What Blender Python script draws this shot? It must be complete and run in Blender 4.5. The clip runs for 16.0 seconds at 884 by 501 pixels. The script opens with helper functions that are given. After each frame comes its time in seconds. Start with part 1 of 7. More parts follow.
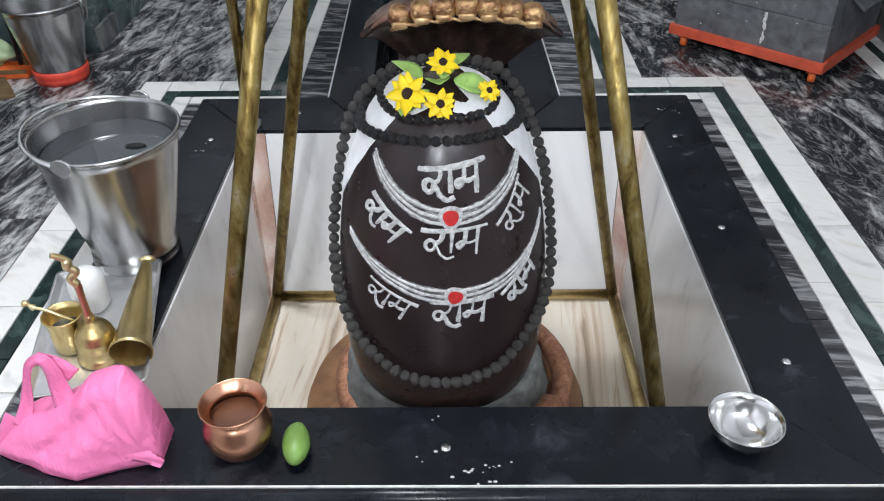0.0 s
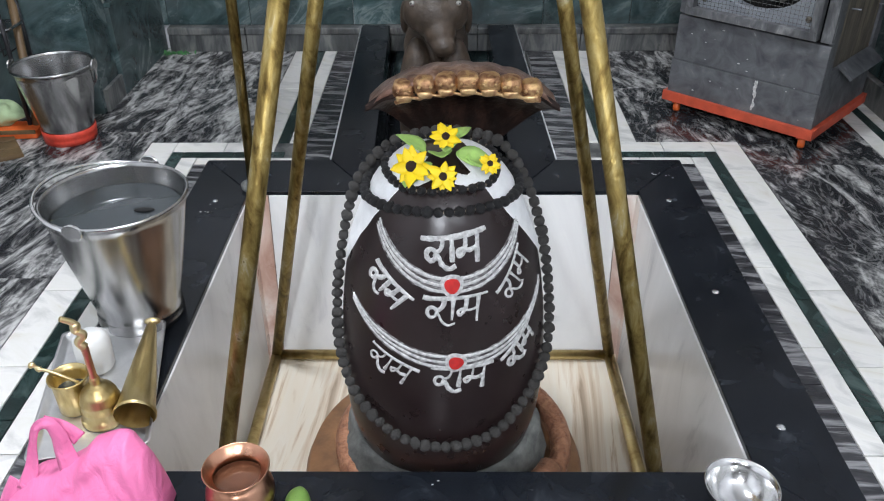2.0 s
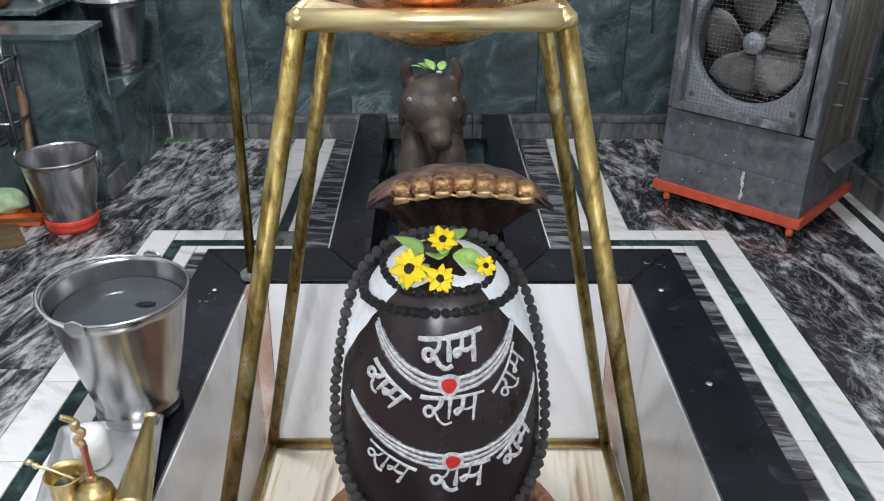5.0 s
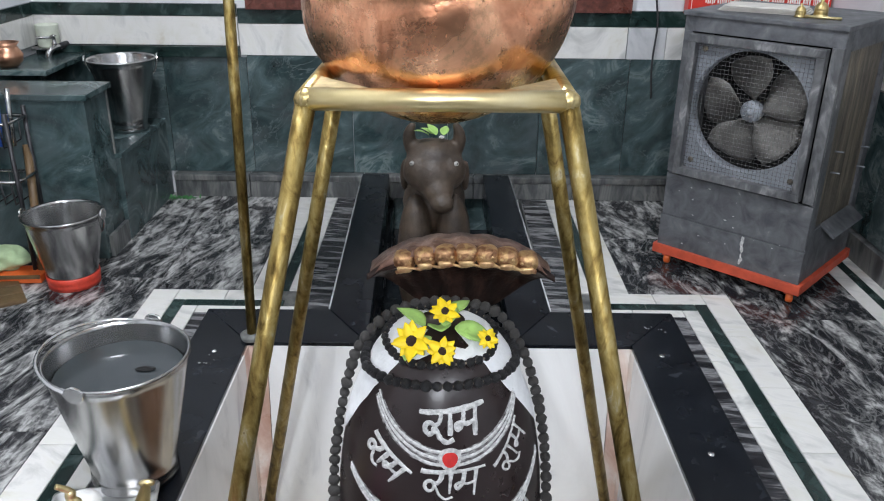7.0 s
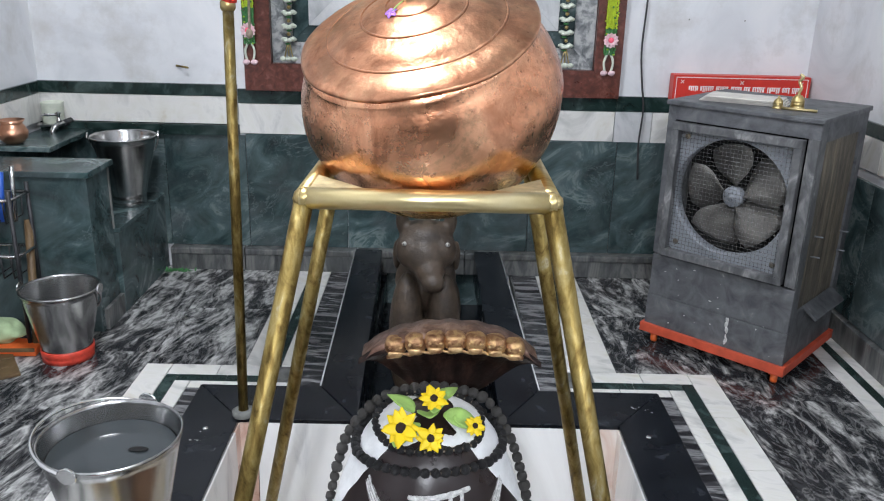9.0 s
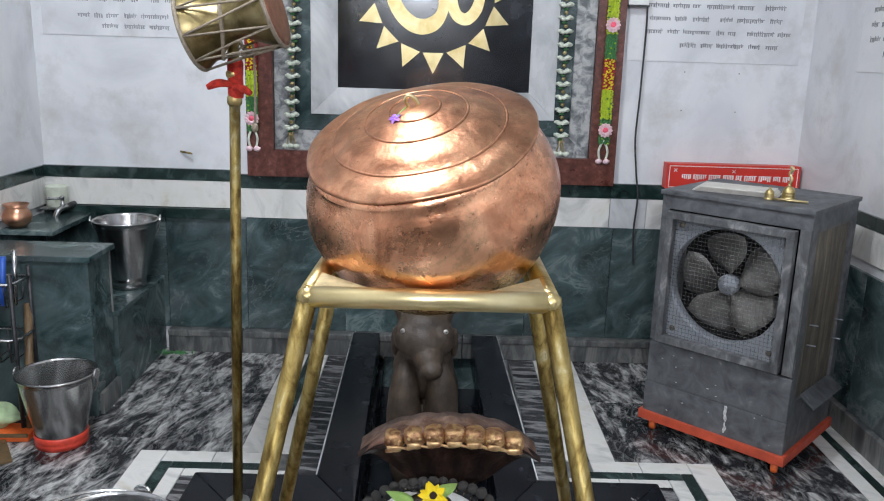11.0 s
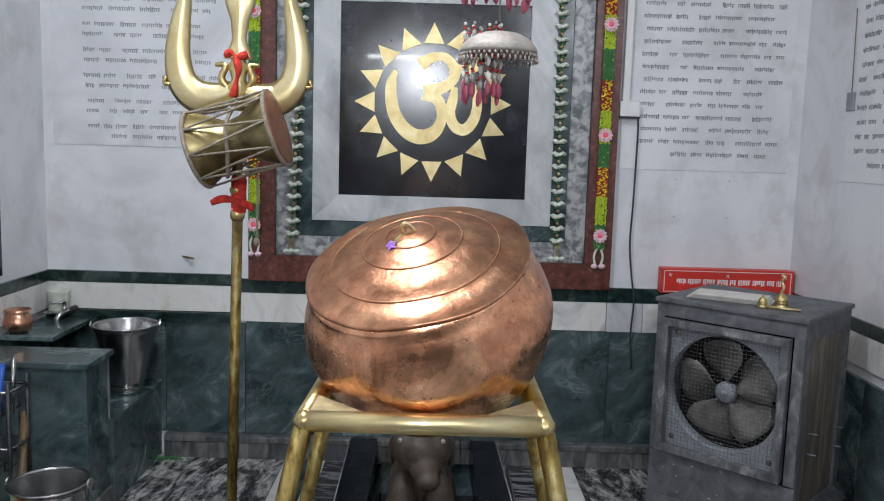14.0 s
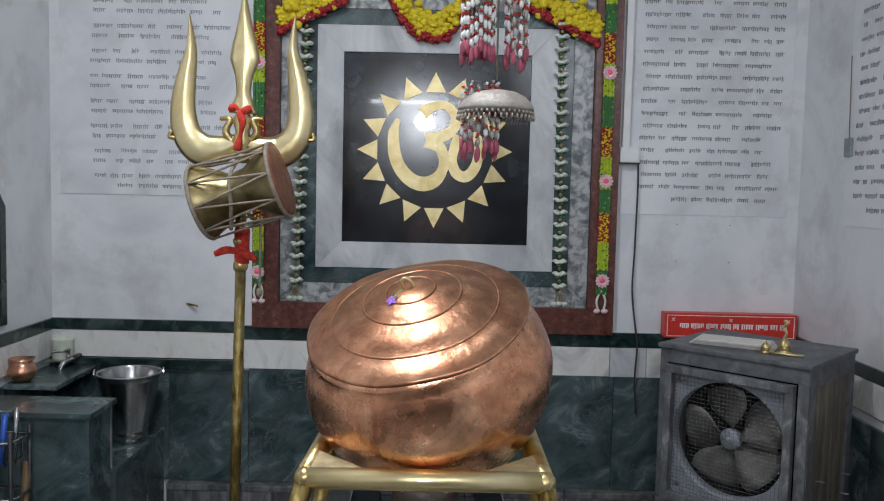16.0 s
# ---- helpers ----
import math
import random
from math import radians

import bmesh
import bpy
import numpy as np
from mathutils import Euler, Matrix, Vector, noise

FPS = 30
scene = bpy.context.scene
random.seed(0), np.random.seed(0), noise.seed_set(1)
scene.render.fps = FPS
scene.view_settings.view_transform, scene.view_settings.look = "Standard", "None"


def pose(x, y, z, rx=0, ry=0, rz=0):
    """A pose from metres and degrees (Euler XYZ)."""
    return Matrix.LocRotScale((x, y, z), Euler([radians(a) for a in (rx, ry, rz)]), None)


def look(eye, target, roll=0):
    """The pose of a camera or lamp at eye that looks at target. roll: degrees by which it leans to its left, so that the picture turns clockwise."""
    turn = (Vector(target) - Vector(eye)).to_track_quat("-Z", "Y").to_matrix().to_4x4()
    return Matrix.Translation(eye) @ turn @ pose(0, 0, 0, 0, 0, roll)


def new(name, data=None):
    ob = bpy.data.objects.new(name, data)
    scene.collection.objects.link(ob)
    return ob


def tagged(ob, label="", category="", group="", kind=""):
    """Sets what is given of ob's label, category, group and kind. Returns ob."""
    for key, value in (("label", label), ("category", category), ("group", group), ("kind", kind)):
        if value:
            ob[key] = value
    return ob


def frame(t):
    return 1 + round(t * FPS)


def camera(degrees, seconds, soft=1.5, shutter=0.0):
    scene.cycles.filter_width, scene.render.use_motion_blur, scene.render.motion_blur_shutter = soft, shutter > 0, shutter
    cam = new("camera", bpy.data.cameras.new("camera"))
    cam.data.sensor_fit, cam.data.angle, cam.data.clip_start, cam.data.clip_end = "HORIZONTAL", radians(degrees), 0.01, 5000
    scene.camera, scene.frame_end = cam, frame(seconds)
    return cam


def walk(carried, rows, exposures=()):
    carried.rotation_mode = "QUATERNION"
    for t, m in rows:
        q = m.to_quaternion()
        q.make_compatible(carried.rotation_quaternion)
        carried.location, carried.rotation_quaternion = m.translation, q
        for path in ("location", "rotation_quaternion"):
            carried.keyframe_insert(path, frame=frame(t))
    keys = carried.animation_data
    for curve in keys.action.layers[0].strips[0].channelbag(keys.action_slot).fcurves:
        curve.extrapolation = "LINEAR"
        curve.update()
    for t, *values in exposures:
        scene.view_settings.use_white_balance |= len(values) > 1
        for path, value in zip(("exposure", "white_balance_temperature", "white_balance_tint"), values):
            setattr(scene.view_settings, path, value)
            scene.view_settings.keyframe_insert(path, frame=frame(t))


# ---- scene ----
cam = camera(57.0, 16.0, soft=1.1)
PATH = [
    (0, (0.022, 0.01, 0.925), (-0.005, 1.633, -0.243), -0.9),
    (0.5, (0.017, 0.006, 0.934), (-0.004, 1.646, -0.211), -0.5),
    (1, (0.013, 0.002, 0.946), (-0.002, 1.66, -0.173), -0.3),
    (1.5, (0.013, -0.002, 0.955), (-0.001, 1.673, -0.138), -0.2),
    (2, (0.014, -0.004, 0.963), (-0.002, 1.69, -0.101), -0.3),
    (2.5, (0.015, -0.005, 0.971), (-0.001, 1.704, -0.067), -0.3),
    (3, (0.015, -0.006, 0.98), (0.0, 1.719, -0.032), -0.4),
    (3.5, (0.015, -0.008, 0.988), (0.002, 1.732, 0.002), -0.4),
    (4, (0.013, -0.01, 0.996), (0.003, 1.745, 0.038), -0.3),
    (6.5, (0.008, -0.008, 1.036), (0.007, 1.813, 0.208), 0.4),
    (7, (0.005, -0.002, 1.044), (0.004, 1.833, 0.249), 0.6),
    (7.5, (0.008, -0.013, 1.059), (0.013, 1.835, 0.293), 0.9),
    (8, (0.01, -0.006, 1.068), (0.013, 1.858, 0.344), 1.0),
    (8.5, (0.01, -0.015, 1.082), (0.015, 1.864, 0.396), 1.1),
    (9, (0.008, -0.035, 1.097), (0.023, 1.859, 0.452), 1.4),
    (11.5, (0.0, -0.053, 1.143), (0.021, 1.901, 0.717), 1.8),
    (12, (0.003, -0.067, 1.155), (0.027, 1.895, 0.766), 1.8),
    (12.5, (0.006, -0.057, 1.161), (0.023, 1.912, 0.813), 1.8),
    (13, (0.005, -0.06, 1.169), (0.022, 1.915, 0.86), 1.8),
    (13.5, (0.003, -0.066, 1.177), (0.021, 1.914, 0.9), 1.7),
    (14, (0.006, -0.068, 1.183), (0.02, 1.917, 0.939), 1.7),
    (14.5, (0.007, -0.071, 1.189), (0.019, 1.918, 0.973), 1.6),
    (15, (0.009, -0.082, 1.198), (0.022, 1.909, 1.004), 1.5),
    (15.5, (0.01, -0.079, 1.201), (0.017, 1.914, 1.033), 1.4),
    (16, (0.013, -0.079, 1.206), (0.013, 1.915, 1.06), 1.3),
]
walk(cam, [(t, look(eye, target, roll)) for t, eye, target, roll in PATH],
     [(0.0, 0.0), (4.0, 0.0), (9.0, 0.0), (11.5, -0.22), (12.5, -0.36), (14.0, -0.60), (15.0, -0.70), (16.0, -0.91)])
L_FILL, L_CEIL, L_BULB = 19.0, 37.0, 38.0

# ---- world and light ----
world = bpy.data.worlds.new("world")
scene.world = world
world.use_nodes = True
world.node_tree.nodes["Background"].inputs[0].default_value = (0.6, 0.7, 0.8, 1)
world.node_tree.nodes["Background"].inputs[1].default_value = 0.02
scene.view_settings.exposure = 0.0


def area_lamp(name, m, sx, sy, watts, color):
    d = bpy.data.lights.new(name, "AREA")
    d.shape, d.size, d.size_y, d.energy, d.color = ("DISK" if sx == sy else "RECTANGLE"), sx, sy, watts, color
    ob = new(name, d)
    ob.matrix_world = m
    return ob


# ---- materials ----
def mat(name, base=(0.5, 0.5, 0.5), rough=0.5, metal=0.0, spec=0.5):
    m = bpy.data.materials.new(name)
    m.use_nodes = True
    b = m.node_tree.nodes["Principled BSDF"]
    b.inputs["Base Color"].default_value = (*base, 1)
    b.inputs["Roughness"].default_value = rough
    b.inputs["Metallic"].default_value = metal
    b.inputs["Specular IOR Level"].default_value = spec
    return m


class Nodes:
    """Short-hand for building node graphs."""

    def __init__(self, m):
        self.t = m.node_tree
        self.b = self.t.nodes["Principled BSDF"]

    def n(self, kind, **inputs):
        q = self.t.nodes.new(kind)
        for k, v in inputs.items():
            sock = q.inputs[k.replace("_", " ")]
            if hasattr(v, "is_output"):
                self.t.links.new(v, sock)
            else:
                sock.default_value = v
        return q

    def link(self, a, b):
        self.t.links.new(a, b)

    def coords(self, scale=(1, 1, 1), rot=(0, 0, 0), random=0.0, island=False):
        tc = self.t.nodes.new("ShaderNodeTexCoord")
        mp = self.t.nodes.new("ShaderNodeMapping")
        turn = self.t.nodes.new("ShaderNodeMapping")
        turn.inputs["Rotation"].default_value = [radians(a) for a in rot]
        self.link(tc.outputs["Object"], turn.inputs["Vector"])
        mp.inputs["Scale"].default_value = scale
        self.link(turn.outputs[0], mp.inputs["Vector"])
        if random:
            src = self.t.nodes.new("ShaderNodeNewGeometry" if island else "ShaderNodeObjectInfo")
            mul = self.t.nodes.new("ShaderNodeVectorMath")
            mul.operation = "MULTIPLY"
            self.link(src.outputs["Random Per Island" if island else "Random"], mul.inputs[0])
            mul.inputs[1].default_value = (random, random * 1.7, random * 0.6)
            self.link(mul.outputs[0], mp.inputs["Location"])
        return mp.outputs[0]

    def noise(self, vec, scale, detail=4, rough=0.55, dist=0.0):
        q = self.n("ShaderNodeTexNoise", Scale=scale, Detail=detail, Roughness=rough, Distortion=dist)
        self.link(vec, q.inputs["Vector"])
        return q.outputs["Fac"]

    def ramp(self, fac, stops):
        q = self.t.nodes.new("ShaderNodeValToRGB")
        e = q.color_ramp.elements
        while len(e) < len(stops):
            e.new(0.5)
        for el, (p, c) in zip(e, stops):
            el.position = p
            el.color = (*c, 1) if len(c) == 3 else c
        self.link(fac, q.inputs[0])
        return q.outputs[0]

    def mix(self, fac, a, b, mode="MIX"):
        q = self.t.nodes.new("ShaderNodeMix")
        q.data_type, q.blend_type = "RGBA", mode
        for v, s in ((fac, q.inputs[0]), (a, q.inputs[6]), (b, q.inputs[7])):
            if hasattr(v, "is_output"):
                self.link(v, s)
            else:
                s.default_value = v if not isinstance(v, tuple) else (*v, 1)
        return q.outputs[2]

    def color(self, c):
        self.link(c, self.b.inputs["Base Color"])

    def rough(self, fac, lo, hi):
        q = self.n("ShaderNodeMapRange")
        self.link(fac, q.inputs[0])
        q.inputs[3].default_value, q.inputs[4].default_value = lo, hi
        self.link(q.outputs[0], self.b.inputs["Roughness"])

    def bump(self, fac, strength=0.2, dist=0.002):
        q = self.n("ShaderNodeBump", Strength=strength, Distance=dist)
        self.link(fac, q.inputs["Height"])
        self.link(q.outputs[0], self.b.inputs["Normal"])


def marble(name, stops, scale=(1, 1, 1), rot=(0, 0, 0), size=4.0, dist=1.5, rough=(0.12, 0.3), random=0.0, island=False, detail=5, dirt_haze=None, veins=None):
    m = mat(name)
    k = Nodes(m)
    v = k.coords(scale, rot, random, island)
    c = k.ramp(k.noise(v, size, detail, 0.6, dist), stops)
    w = k.coords((1, 1, 1), (0, 0, 0), random, island)
    fine = k.noise(w, 60, 3)
    if dirt_haze:
        spot = k.ramp(k.noise(w, 5, 6, 0.65), ((0.52, (0, 0, 0)), (0.75, (1, 1, 1))))
        c = k.mix(spot, c, dirt_haze)
    if veins:
        a = k.ramp(k.noise(v, size * 0.8, 6, 0.70, 0.5), ((0.490, (0, 0, 0)), (0.503, (0.8, 0.8, 0.8)), (0.516, (0, 0, 0))))
        q = k.ramp(k.noise(w, 3.2, 4), ((0.42, (0, 0, 0)), (0.62, (0.75, 0.75, 0.75))))
        c = k.mix(k.mix(1.0, a, q, "MULTIPLY"), c, veins)
        haze = k.ramp(k.noise(w, 2.3, 7, 0.68, 0.4), ((0.40, (0, 0, 0)), (0.66, (0.55, 0.55, 0.55))))
        c = k.mix(haze, c, tuple(0.5 * q for q in veins))
    k.color(c)
    k.rough(k.noise(w, 9, 5), *rough)
    k.bump(fine, 0.06, 0.001)
    return m


def zebra(name, scale, rot, size, dist, random, lift):
    """Black marble with broad broken white streaks and finer grey ones between."""
    m = mat(name)
    k = Nodes(m)
    v = k.coords(scale, rot, random)
    broad = k.ramp(k.noise(v, size, 7, 0.62, dist), ((0.36, (0.0, 0.0, 0.0)), (0.49 - lift, (0.10, 0.10, 0.10)), (0.545 - lift, (0.45, 0.45, 0.45)), (0.62 - lift, (1, 1, 1)), (0.70, (0.25, 0.25, 0.25)), (0.78, (0.8, 0.8, 0.8))))
    fine = k.ramp(k.noise(v, size * 3.1, 6, 0.6, dist * 0.7), ((0.34, (0.15, 0.15, 0.15)), (0.50, (0.55, 0.55, 0.55)), (0.62, (1, 1, 1))))
    f = k.mix(1.0, broad, fine, "MULTIPLY")
    wisp = k.ramp(k.noise(v, size * 2.2, 5, 0.6, dist * 1.4), ((0.50, (0, 0, 0)), (0.56, (0.22, 0.22, 0.22)), (0.62, (0, 0, 0))))
    f = k.mix(1.0, f, wisp, "ADD")
    k.color(k.ramp(f, ((0.0, (0.016, 0.016, 0.019)), (0.10, (0.045, 0.045, 0.048)), (0.30, (0.16, 0.16, 0.158)), (0.58, (0.36, 0.357, 0.348)), (1.0, (0.54, 0.535, 0.52)))))
    w = k.coords((1, 1, 1), (0, 0, 0), random)
    k.rough(k.noise(w, 9, 5), 0.08, 0.28)
    k.bump(k.noise(w, 60, 3), 0.05, 0.001)
    return m


zebra_left = zebra("zebra_marble", (1.6, 4.2, 1), (0, 0, -80), 2.5, 1.3, 7.0, 0.05)
zebra_right = zebra("zebra_marble_swirl", (1.4, 2.8, 1), (0, 0, -98), 2.6, 2.0, 9.0, 0.0)
zebra_strip = marble("zebra_marble_strip", ((0.35, (0.012, 0.012, 0.015)), (0.5, (0.04, 0.04, 0.044)), (0.6, (0.25, 0.25, 0.255)), (0.7, (0.05, 0.05, 0.056))), (2, 11, 1), (0, 0, 8), 2.4, 1.0, (0.1, 0.3), 5.0)
white_marble = marble("white_marble", ((0.3, (0.50, 0.50, 0.48)), (0.5, (0.74, 0.73, 0.70)), (0.62, (0.70, 0.69, 0.64)), (0.72, (0.62, 0.58, 0.50))), (1, 2, 1), (0, 0, 30), 5, 1.4, (0.12, 0.3), 4.0)
speckled_marble = marble("speckled_marble", ((0.36, (0.10, 0.11, 0.115)), (0.48, (0.25, 0.26, 0.265)), (0.56, (0.42, 0.425, 0.42)), (0.7, (0.50, 0.50, 0.49))), (1, 1, 1), (0, 0, 0), 26, 0.6, (0.2, 0.4), 4.0)
grey_marble = marble("grey_marble", ((0.3, (0.36, 0.37, 0.38)), (0.5, (0.53, 0.54, 0.55)), (0.7, (0.64, 0.64, 0.64))), (1, 1, 0.5), (0, 20, 0), 6, 1.6, (0.15, 0.35), 4.0)
pit_marble = marble("pit_wall_marble", ((0.28, (0.52, 0.52, 0.53)), (0.42, (0.72, 0.72, 0.71)), (0.7, (0.80, 0.80, 0.79))), (2.2, 2.2, 0.7), (0, 12, 0), 3, 1.2, (0.12, 0.3), 3.0)
pit_floor_marble = marble("pit_floor_marble", ((0.34, (0.34, 0.25, 0.17)), (0.42, (0.66, 0.54, 0.40)), (0.52, (0.80, 0.74, 0.63)), (0.62, (0.79, 0.71, 0.58)), (0.67, (0.56, 0.43, 0.30)), (0.72, (0.77, 0.70, 0.58))), (13, 0.9, 1), (0, 0, 5), 1.6, 0.6, (0.15, 0.3))
peach_marble = marble("peach_marble", ((0.3, (0.42, 0.25, 0.19)), (0.5, (0.60, 0.45, 0.38)), (0.64, (0.70, 0.64, 0.59))), (1, 1, 0.6), (0, 0, 0), 7, 1.2, (0.2, 0.4))
green_marble = marble("green_marble", ((0.30, (0.007, 0.015, 0.016)), (0.42, (0.018, 0.040, 0.041)), (0.50, (0.040, 0.072, 0.074)), (0.57, (0.070, 0.112, 0.114)), (0.62, (0.17, 0.215, 0.215)), (0.66, (0.058, 0.098, 0.098)), (0.8, (0.028, 0.060, 0.058))), (1, 1, 1.5), (20, 35, 10), 5.5, 1.1, (0.12, 0.34), 6.0, detail=12, dirt_haze=(0.085, 0.10, 0.105), veins=(0.19, 0.235, 0.24))
green_stripe = marble("green_stripe", ((0.30, (0.005, 0.011, 0.010)), (0.5, (0.012, 0.028, 0.025)), (0.68, (0.055, 0.085, 0.08))), (1, 1, 1), (0, 0, 40), 9, 1.6, (0.1, 0.3), 3.0)
black_granite = marble("black_granite", ((0.4, (0.0045, 0.0060, 0.0090)), (0.62, (0.0085, 0.0108, 0.0150)), (0.72, (0.027, 0.031, 0.038))), (1, 1, 1), (0, 0, 0), 14, 0.6, (0.12, 0.38), 3.0)
# bluish patches hold dust and the room's hazy reflection, painted into the colour
hazy_granite = marble("hazy_black_granite", ((0.4, (0.008, 0.0092, 0.012)), (0.62, (0.013, 0.0155, 0.020)), (0.72, (0.027, 0.030, 0.038))), (1, 1, 1), (0, 0, 0), 14, 0.6, (0.10, 0.26), 3.0, dirt_haze=(0.040, 0.047, 0.060))
brown_granite = marble("brown_granite", ((0.35, (0.07, 0.022, 0.016)), (0.55, (0.13, 0.040, 0.028)), (0.7, (0.21, 0.09, 0.07))), (1, 1, 1), (0, 0, 0), 45, 0.4, (0.2, 0.4))
wall_marble = marble("wall_marble", ((0.3, (0.60, 0.61, 0.63)), (0.5, (0.72, 0.73, 0.75)), (0.68, (0.78, 0.78, 0.79)), (0.8, (0.66, 0.64, 0.60))), (0.7, 0.7, 0.7), (0, 30, 0), 3.2, 1.4, (0.25, 0.5), 3.0, dirt_haze=(0.54, 0.53, 0.515))
skirting_marble = marble("skirting_marble", ((0.34, (0.04, 0.042, 0.044)), (0.48, (0.10, 0.106, 0.106)), (0.6, (0.20, 0.20, 0.19)), (0.7, (0.08, 0.08, 0.085))), (2.5, 2.5, 0.6), (0, 0, 0), 5, 1.4, (0.2, 0.45), 5.0, dirt_haze=(0.05, 0.05, 0.045))
dark_plaster = marble("dark_unseen_wall", ((0.3, (0.05, 0.047, 0.043)), (0.7, (0.09, 0.085, 0.08))), (1, 1, 1), (0, 0, 0), 4, 0.4, (0.6, 0.8))
plaster = marble("ceiling_paint", ((0.3, (0.70, 0.70, 0.69)), (0.7, (0.78, 0.78, 0.77))), (1, 1, 1), (0, 0, 0), 4, 0.4, (0.6, 0.8))


def metal(name, stops, size, rough, bump=0.0, stretch=(1, 1, 1), bump_size=40.0, metalness=1.0, dist=0.6):
    m = mat(name, metal=metalness)
    k = Nodes(m)
    v = k.coords(stretch)
    f = k.noise(v, size, 6, 0.6, dist)
    k.color(k.ramp(f, stops))
    k.rough(k.noise(k.coords(), size * 2.3, 4), *rough)
    if bump:
        k.bump(k.noise(k.coords(), bump_size, 2), bump, 0.004)
    return m


copper = metal("copper", ((0.3, (0.42, 0.185, 0.105)), (0.5, (0.62, 0.33, 0.215)), (0.66, (0.66, 0.38, 0.25)), (0.78, (0.36, 0.15, 0.08))), 7, (0.2, 0.42), 0.25, (1, 1, 1), 34)
def copper_vessel(name, gold_z, gold_w, gloss=(0.16, 0.42), dark=1.0, dent=0.28):
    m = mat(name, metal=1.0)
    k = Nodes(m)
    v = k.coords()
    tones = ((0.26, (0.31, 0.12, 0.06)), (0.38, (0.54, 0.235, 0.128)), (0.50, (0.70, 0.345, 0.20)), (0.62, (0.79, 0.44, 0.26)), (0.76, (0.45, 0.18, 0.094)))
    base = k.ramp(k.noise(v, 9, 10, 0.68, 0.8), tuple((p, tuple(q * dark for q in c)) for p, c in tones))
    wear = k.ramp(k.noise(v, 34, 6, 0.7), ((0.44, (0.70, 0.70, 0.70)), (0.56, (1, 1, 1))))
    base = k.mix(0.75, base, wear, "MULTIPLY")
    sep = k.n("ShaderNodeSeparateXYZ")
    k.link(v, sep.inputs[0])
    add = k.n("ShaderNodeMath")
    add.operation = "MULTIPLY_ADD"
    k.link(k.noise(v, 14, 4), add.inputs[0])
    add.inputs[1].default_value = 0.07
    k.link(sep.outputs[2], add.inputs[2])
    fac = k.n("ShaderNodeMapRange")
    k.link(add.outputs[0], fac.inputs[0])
    fac.inputs[1].default_value, fac.inputs[2].default_value = gold_z, gold_z + gold_w
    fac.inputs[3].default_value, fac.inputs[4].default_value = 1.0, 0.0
    # gold towards the bottom: own tint plus the brass stand's reflection painted in
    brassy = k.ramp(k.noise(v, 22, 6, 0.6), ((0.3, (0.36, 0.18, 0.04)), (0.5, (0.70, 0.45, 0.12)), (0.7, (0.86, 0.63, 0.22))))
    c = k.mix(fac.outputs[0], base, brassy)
    spots = k.ramp(k.noise(v, 90, 3, 0.7), ((0.66, (0, 0, 0)), (0.74, (1, 1, 1))))
    c = k.mix(spots, c, (0.22, 0.10, 0.055))
    light = k.ramp(k.noise(v, 46, 3, 0.8, 0.5), ((0.70, (0, 0, 0)), (0.78, (1, 1, 1))))
    k.color(k.mix(light, c, (0.62, 0.50, 0.40)))
    k.rough(k.noise(v, 17, 5, 0.65), *gloss)
    k.bump(k.noise(v, 24, 5, 0.62), dent, 0.005)
    return m


copper_gold = copper_vessel("copper_gold_bottom", 0.098, 0.06, (0.16, 0.38), 1.24, 0.30)
copper_lid = copper_vessel("copper_lid_sheet", -9.0, 0.05, (0.24, 0.42), 0.84, 0.42)
brass = metal("brass", ((0.3, (0.30, 0.21, 0.08)), (0.48, (0.54, 0.42, 0.19)), (0.64, (0.64, 0.53, 0.28)), (0.75, (0.42, 0.33, 0.16))), 22, (0.22, 0.5), 0.12, (1, 1, 0.3), 120)
brass_worn = metal("brass_worn", ((0.30, (0.065, 0.043, 0.014)), (0.42, (0.175, 0.120, 0.038)), (0.52, (0.285, 0.21, 0.072)), (0.62, (0.355, 0.28, 0.12)), (0.68, (0.45, 0.39, 0.25)), (0.74, (0.19, 0.14, 0.057))), 46, (0.34, 0.58), 0.2, (1, 1, 0.4), 140)
brass_pale = metal("brass_polished", ((0.3, (0.62, 0.49, 0.23)), (0.6, (0.79, 0.67, 0.38)), (0.75, (0.84, 0.75, 0.50))), 12, (0.28, 0.44), 0.05, (1, 1, 1), 60)
gold_paint = metal("gold_paint", ((0.3, (0.55, 0.42, 0.18)), (0.6, (0.72, 0.60, 0.32)), (0.8, (0.80, 0.72, 0.46))), 18, (0.3, 0.5), 0.1, metalness=0.6)
steel = metal("brushed_steel", ((0.3, (0.33, 0.33, 0.335)), (0.5, (0.42, 0.42, 0.418)), (0.7, (0.52, 0.52, 0.515))), 3, (0.19, 0.30), 0.0, (14, 14, 0.25), 300, dist=0.1)
steel_bright = metal("polished_steel", ((0.3, (0.62, 0.62, 0.62)), (0.7, (0.80, 0.80, 0.79))), 14, (0.1, 0.24), 0.05, (1, 1, 1), 80)
tray_steel = metal("scratched_steel", ((0.3, (0.66, 0.66, 0.66)), (0.7, (0.82, 0.82, 0.81))), 24, (0.26, 0.44), 0.08, (1, 1, 1), 80, 0.85)
silver = metal("silver", ((0.3, (0.30, 0.27, 0.235)), (0.7, (0.50, 0.46, 0.41))), 60, (0.5, 0.7), 0.3, (1, 1, 1), 220, 0.35)
brass_olive = metal("tarnished_brass", ((0.3, (0.12, 0.088, 0.036)), (0.5, (0.24, 0.19, 0.09)), (0.7, (0.40, 0.33, 0.18))), 16, (0.30, 0.5), 0.1, (1, 1, 1), 60)
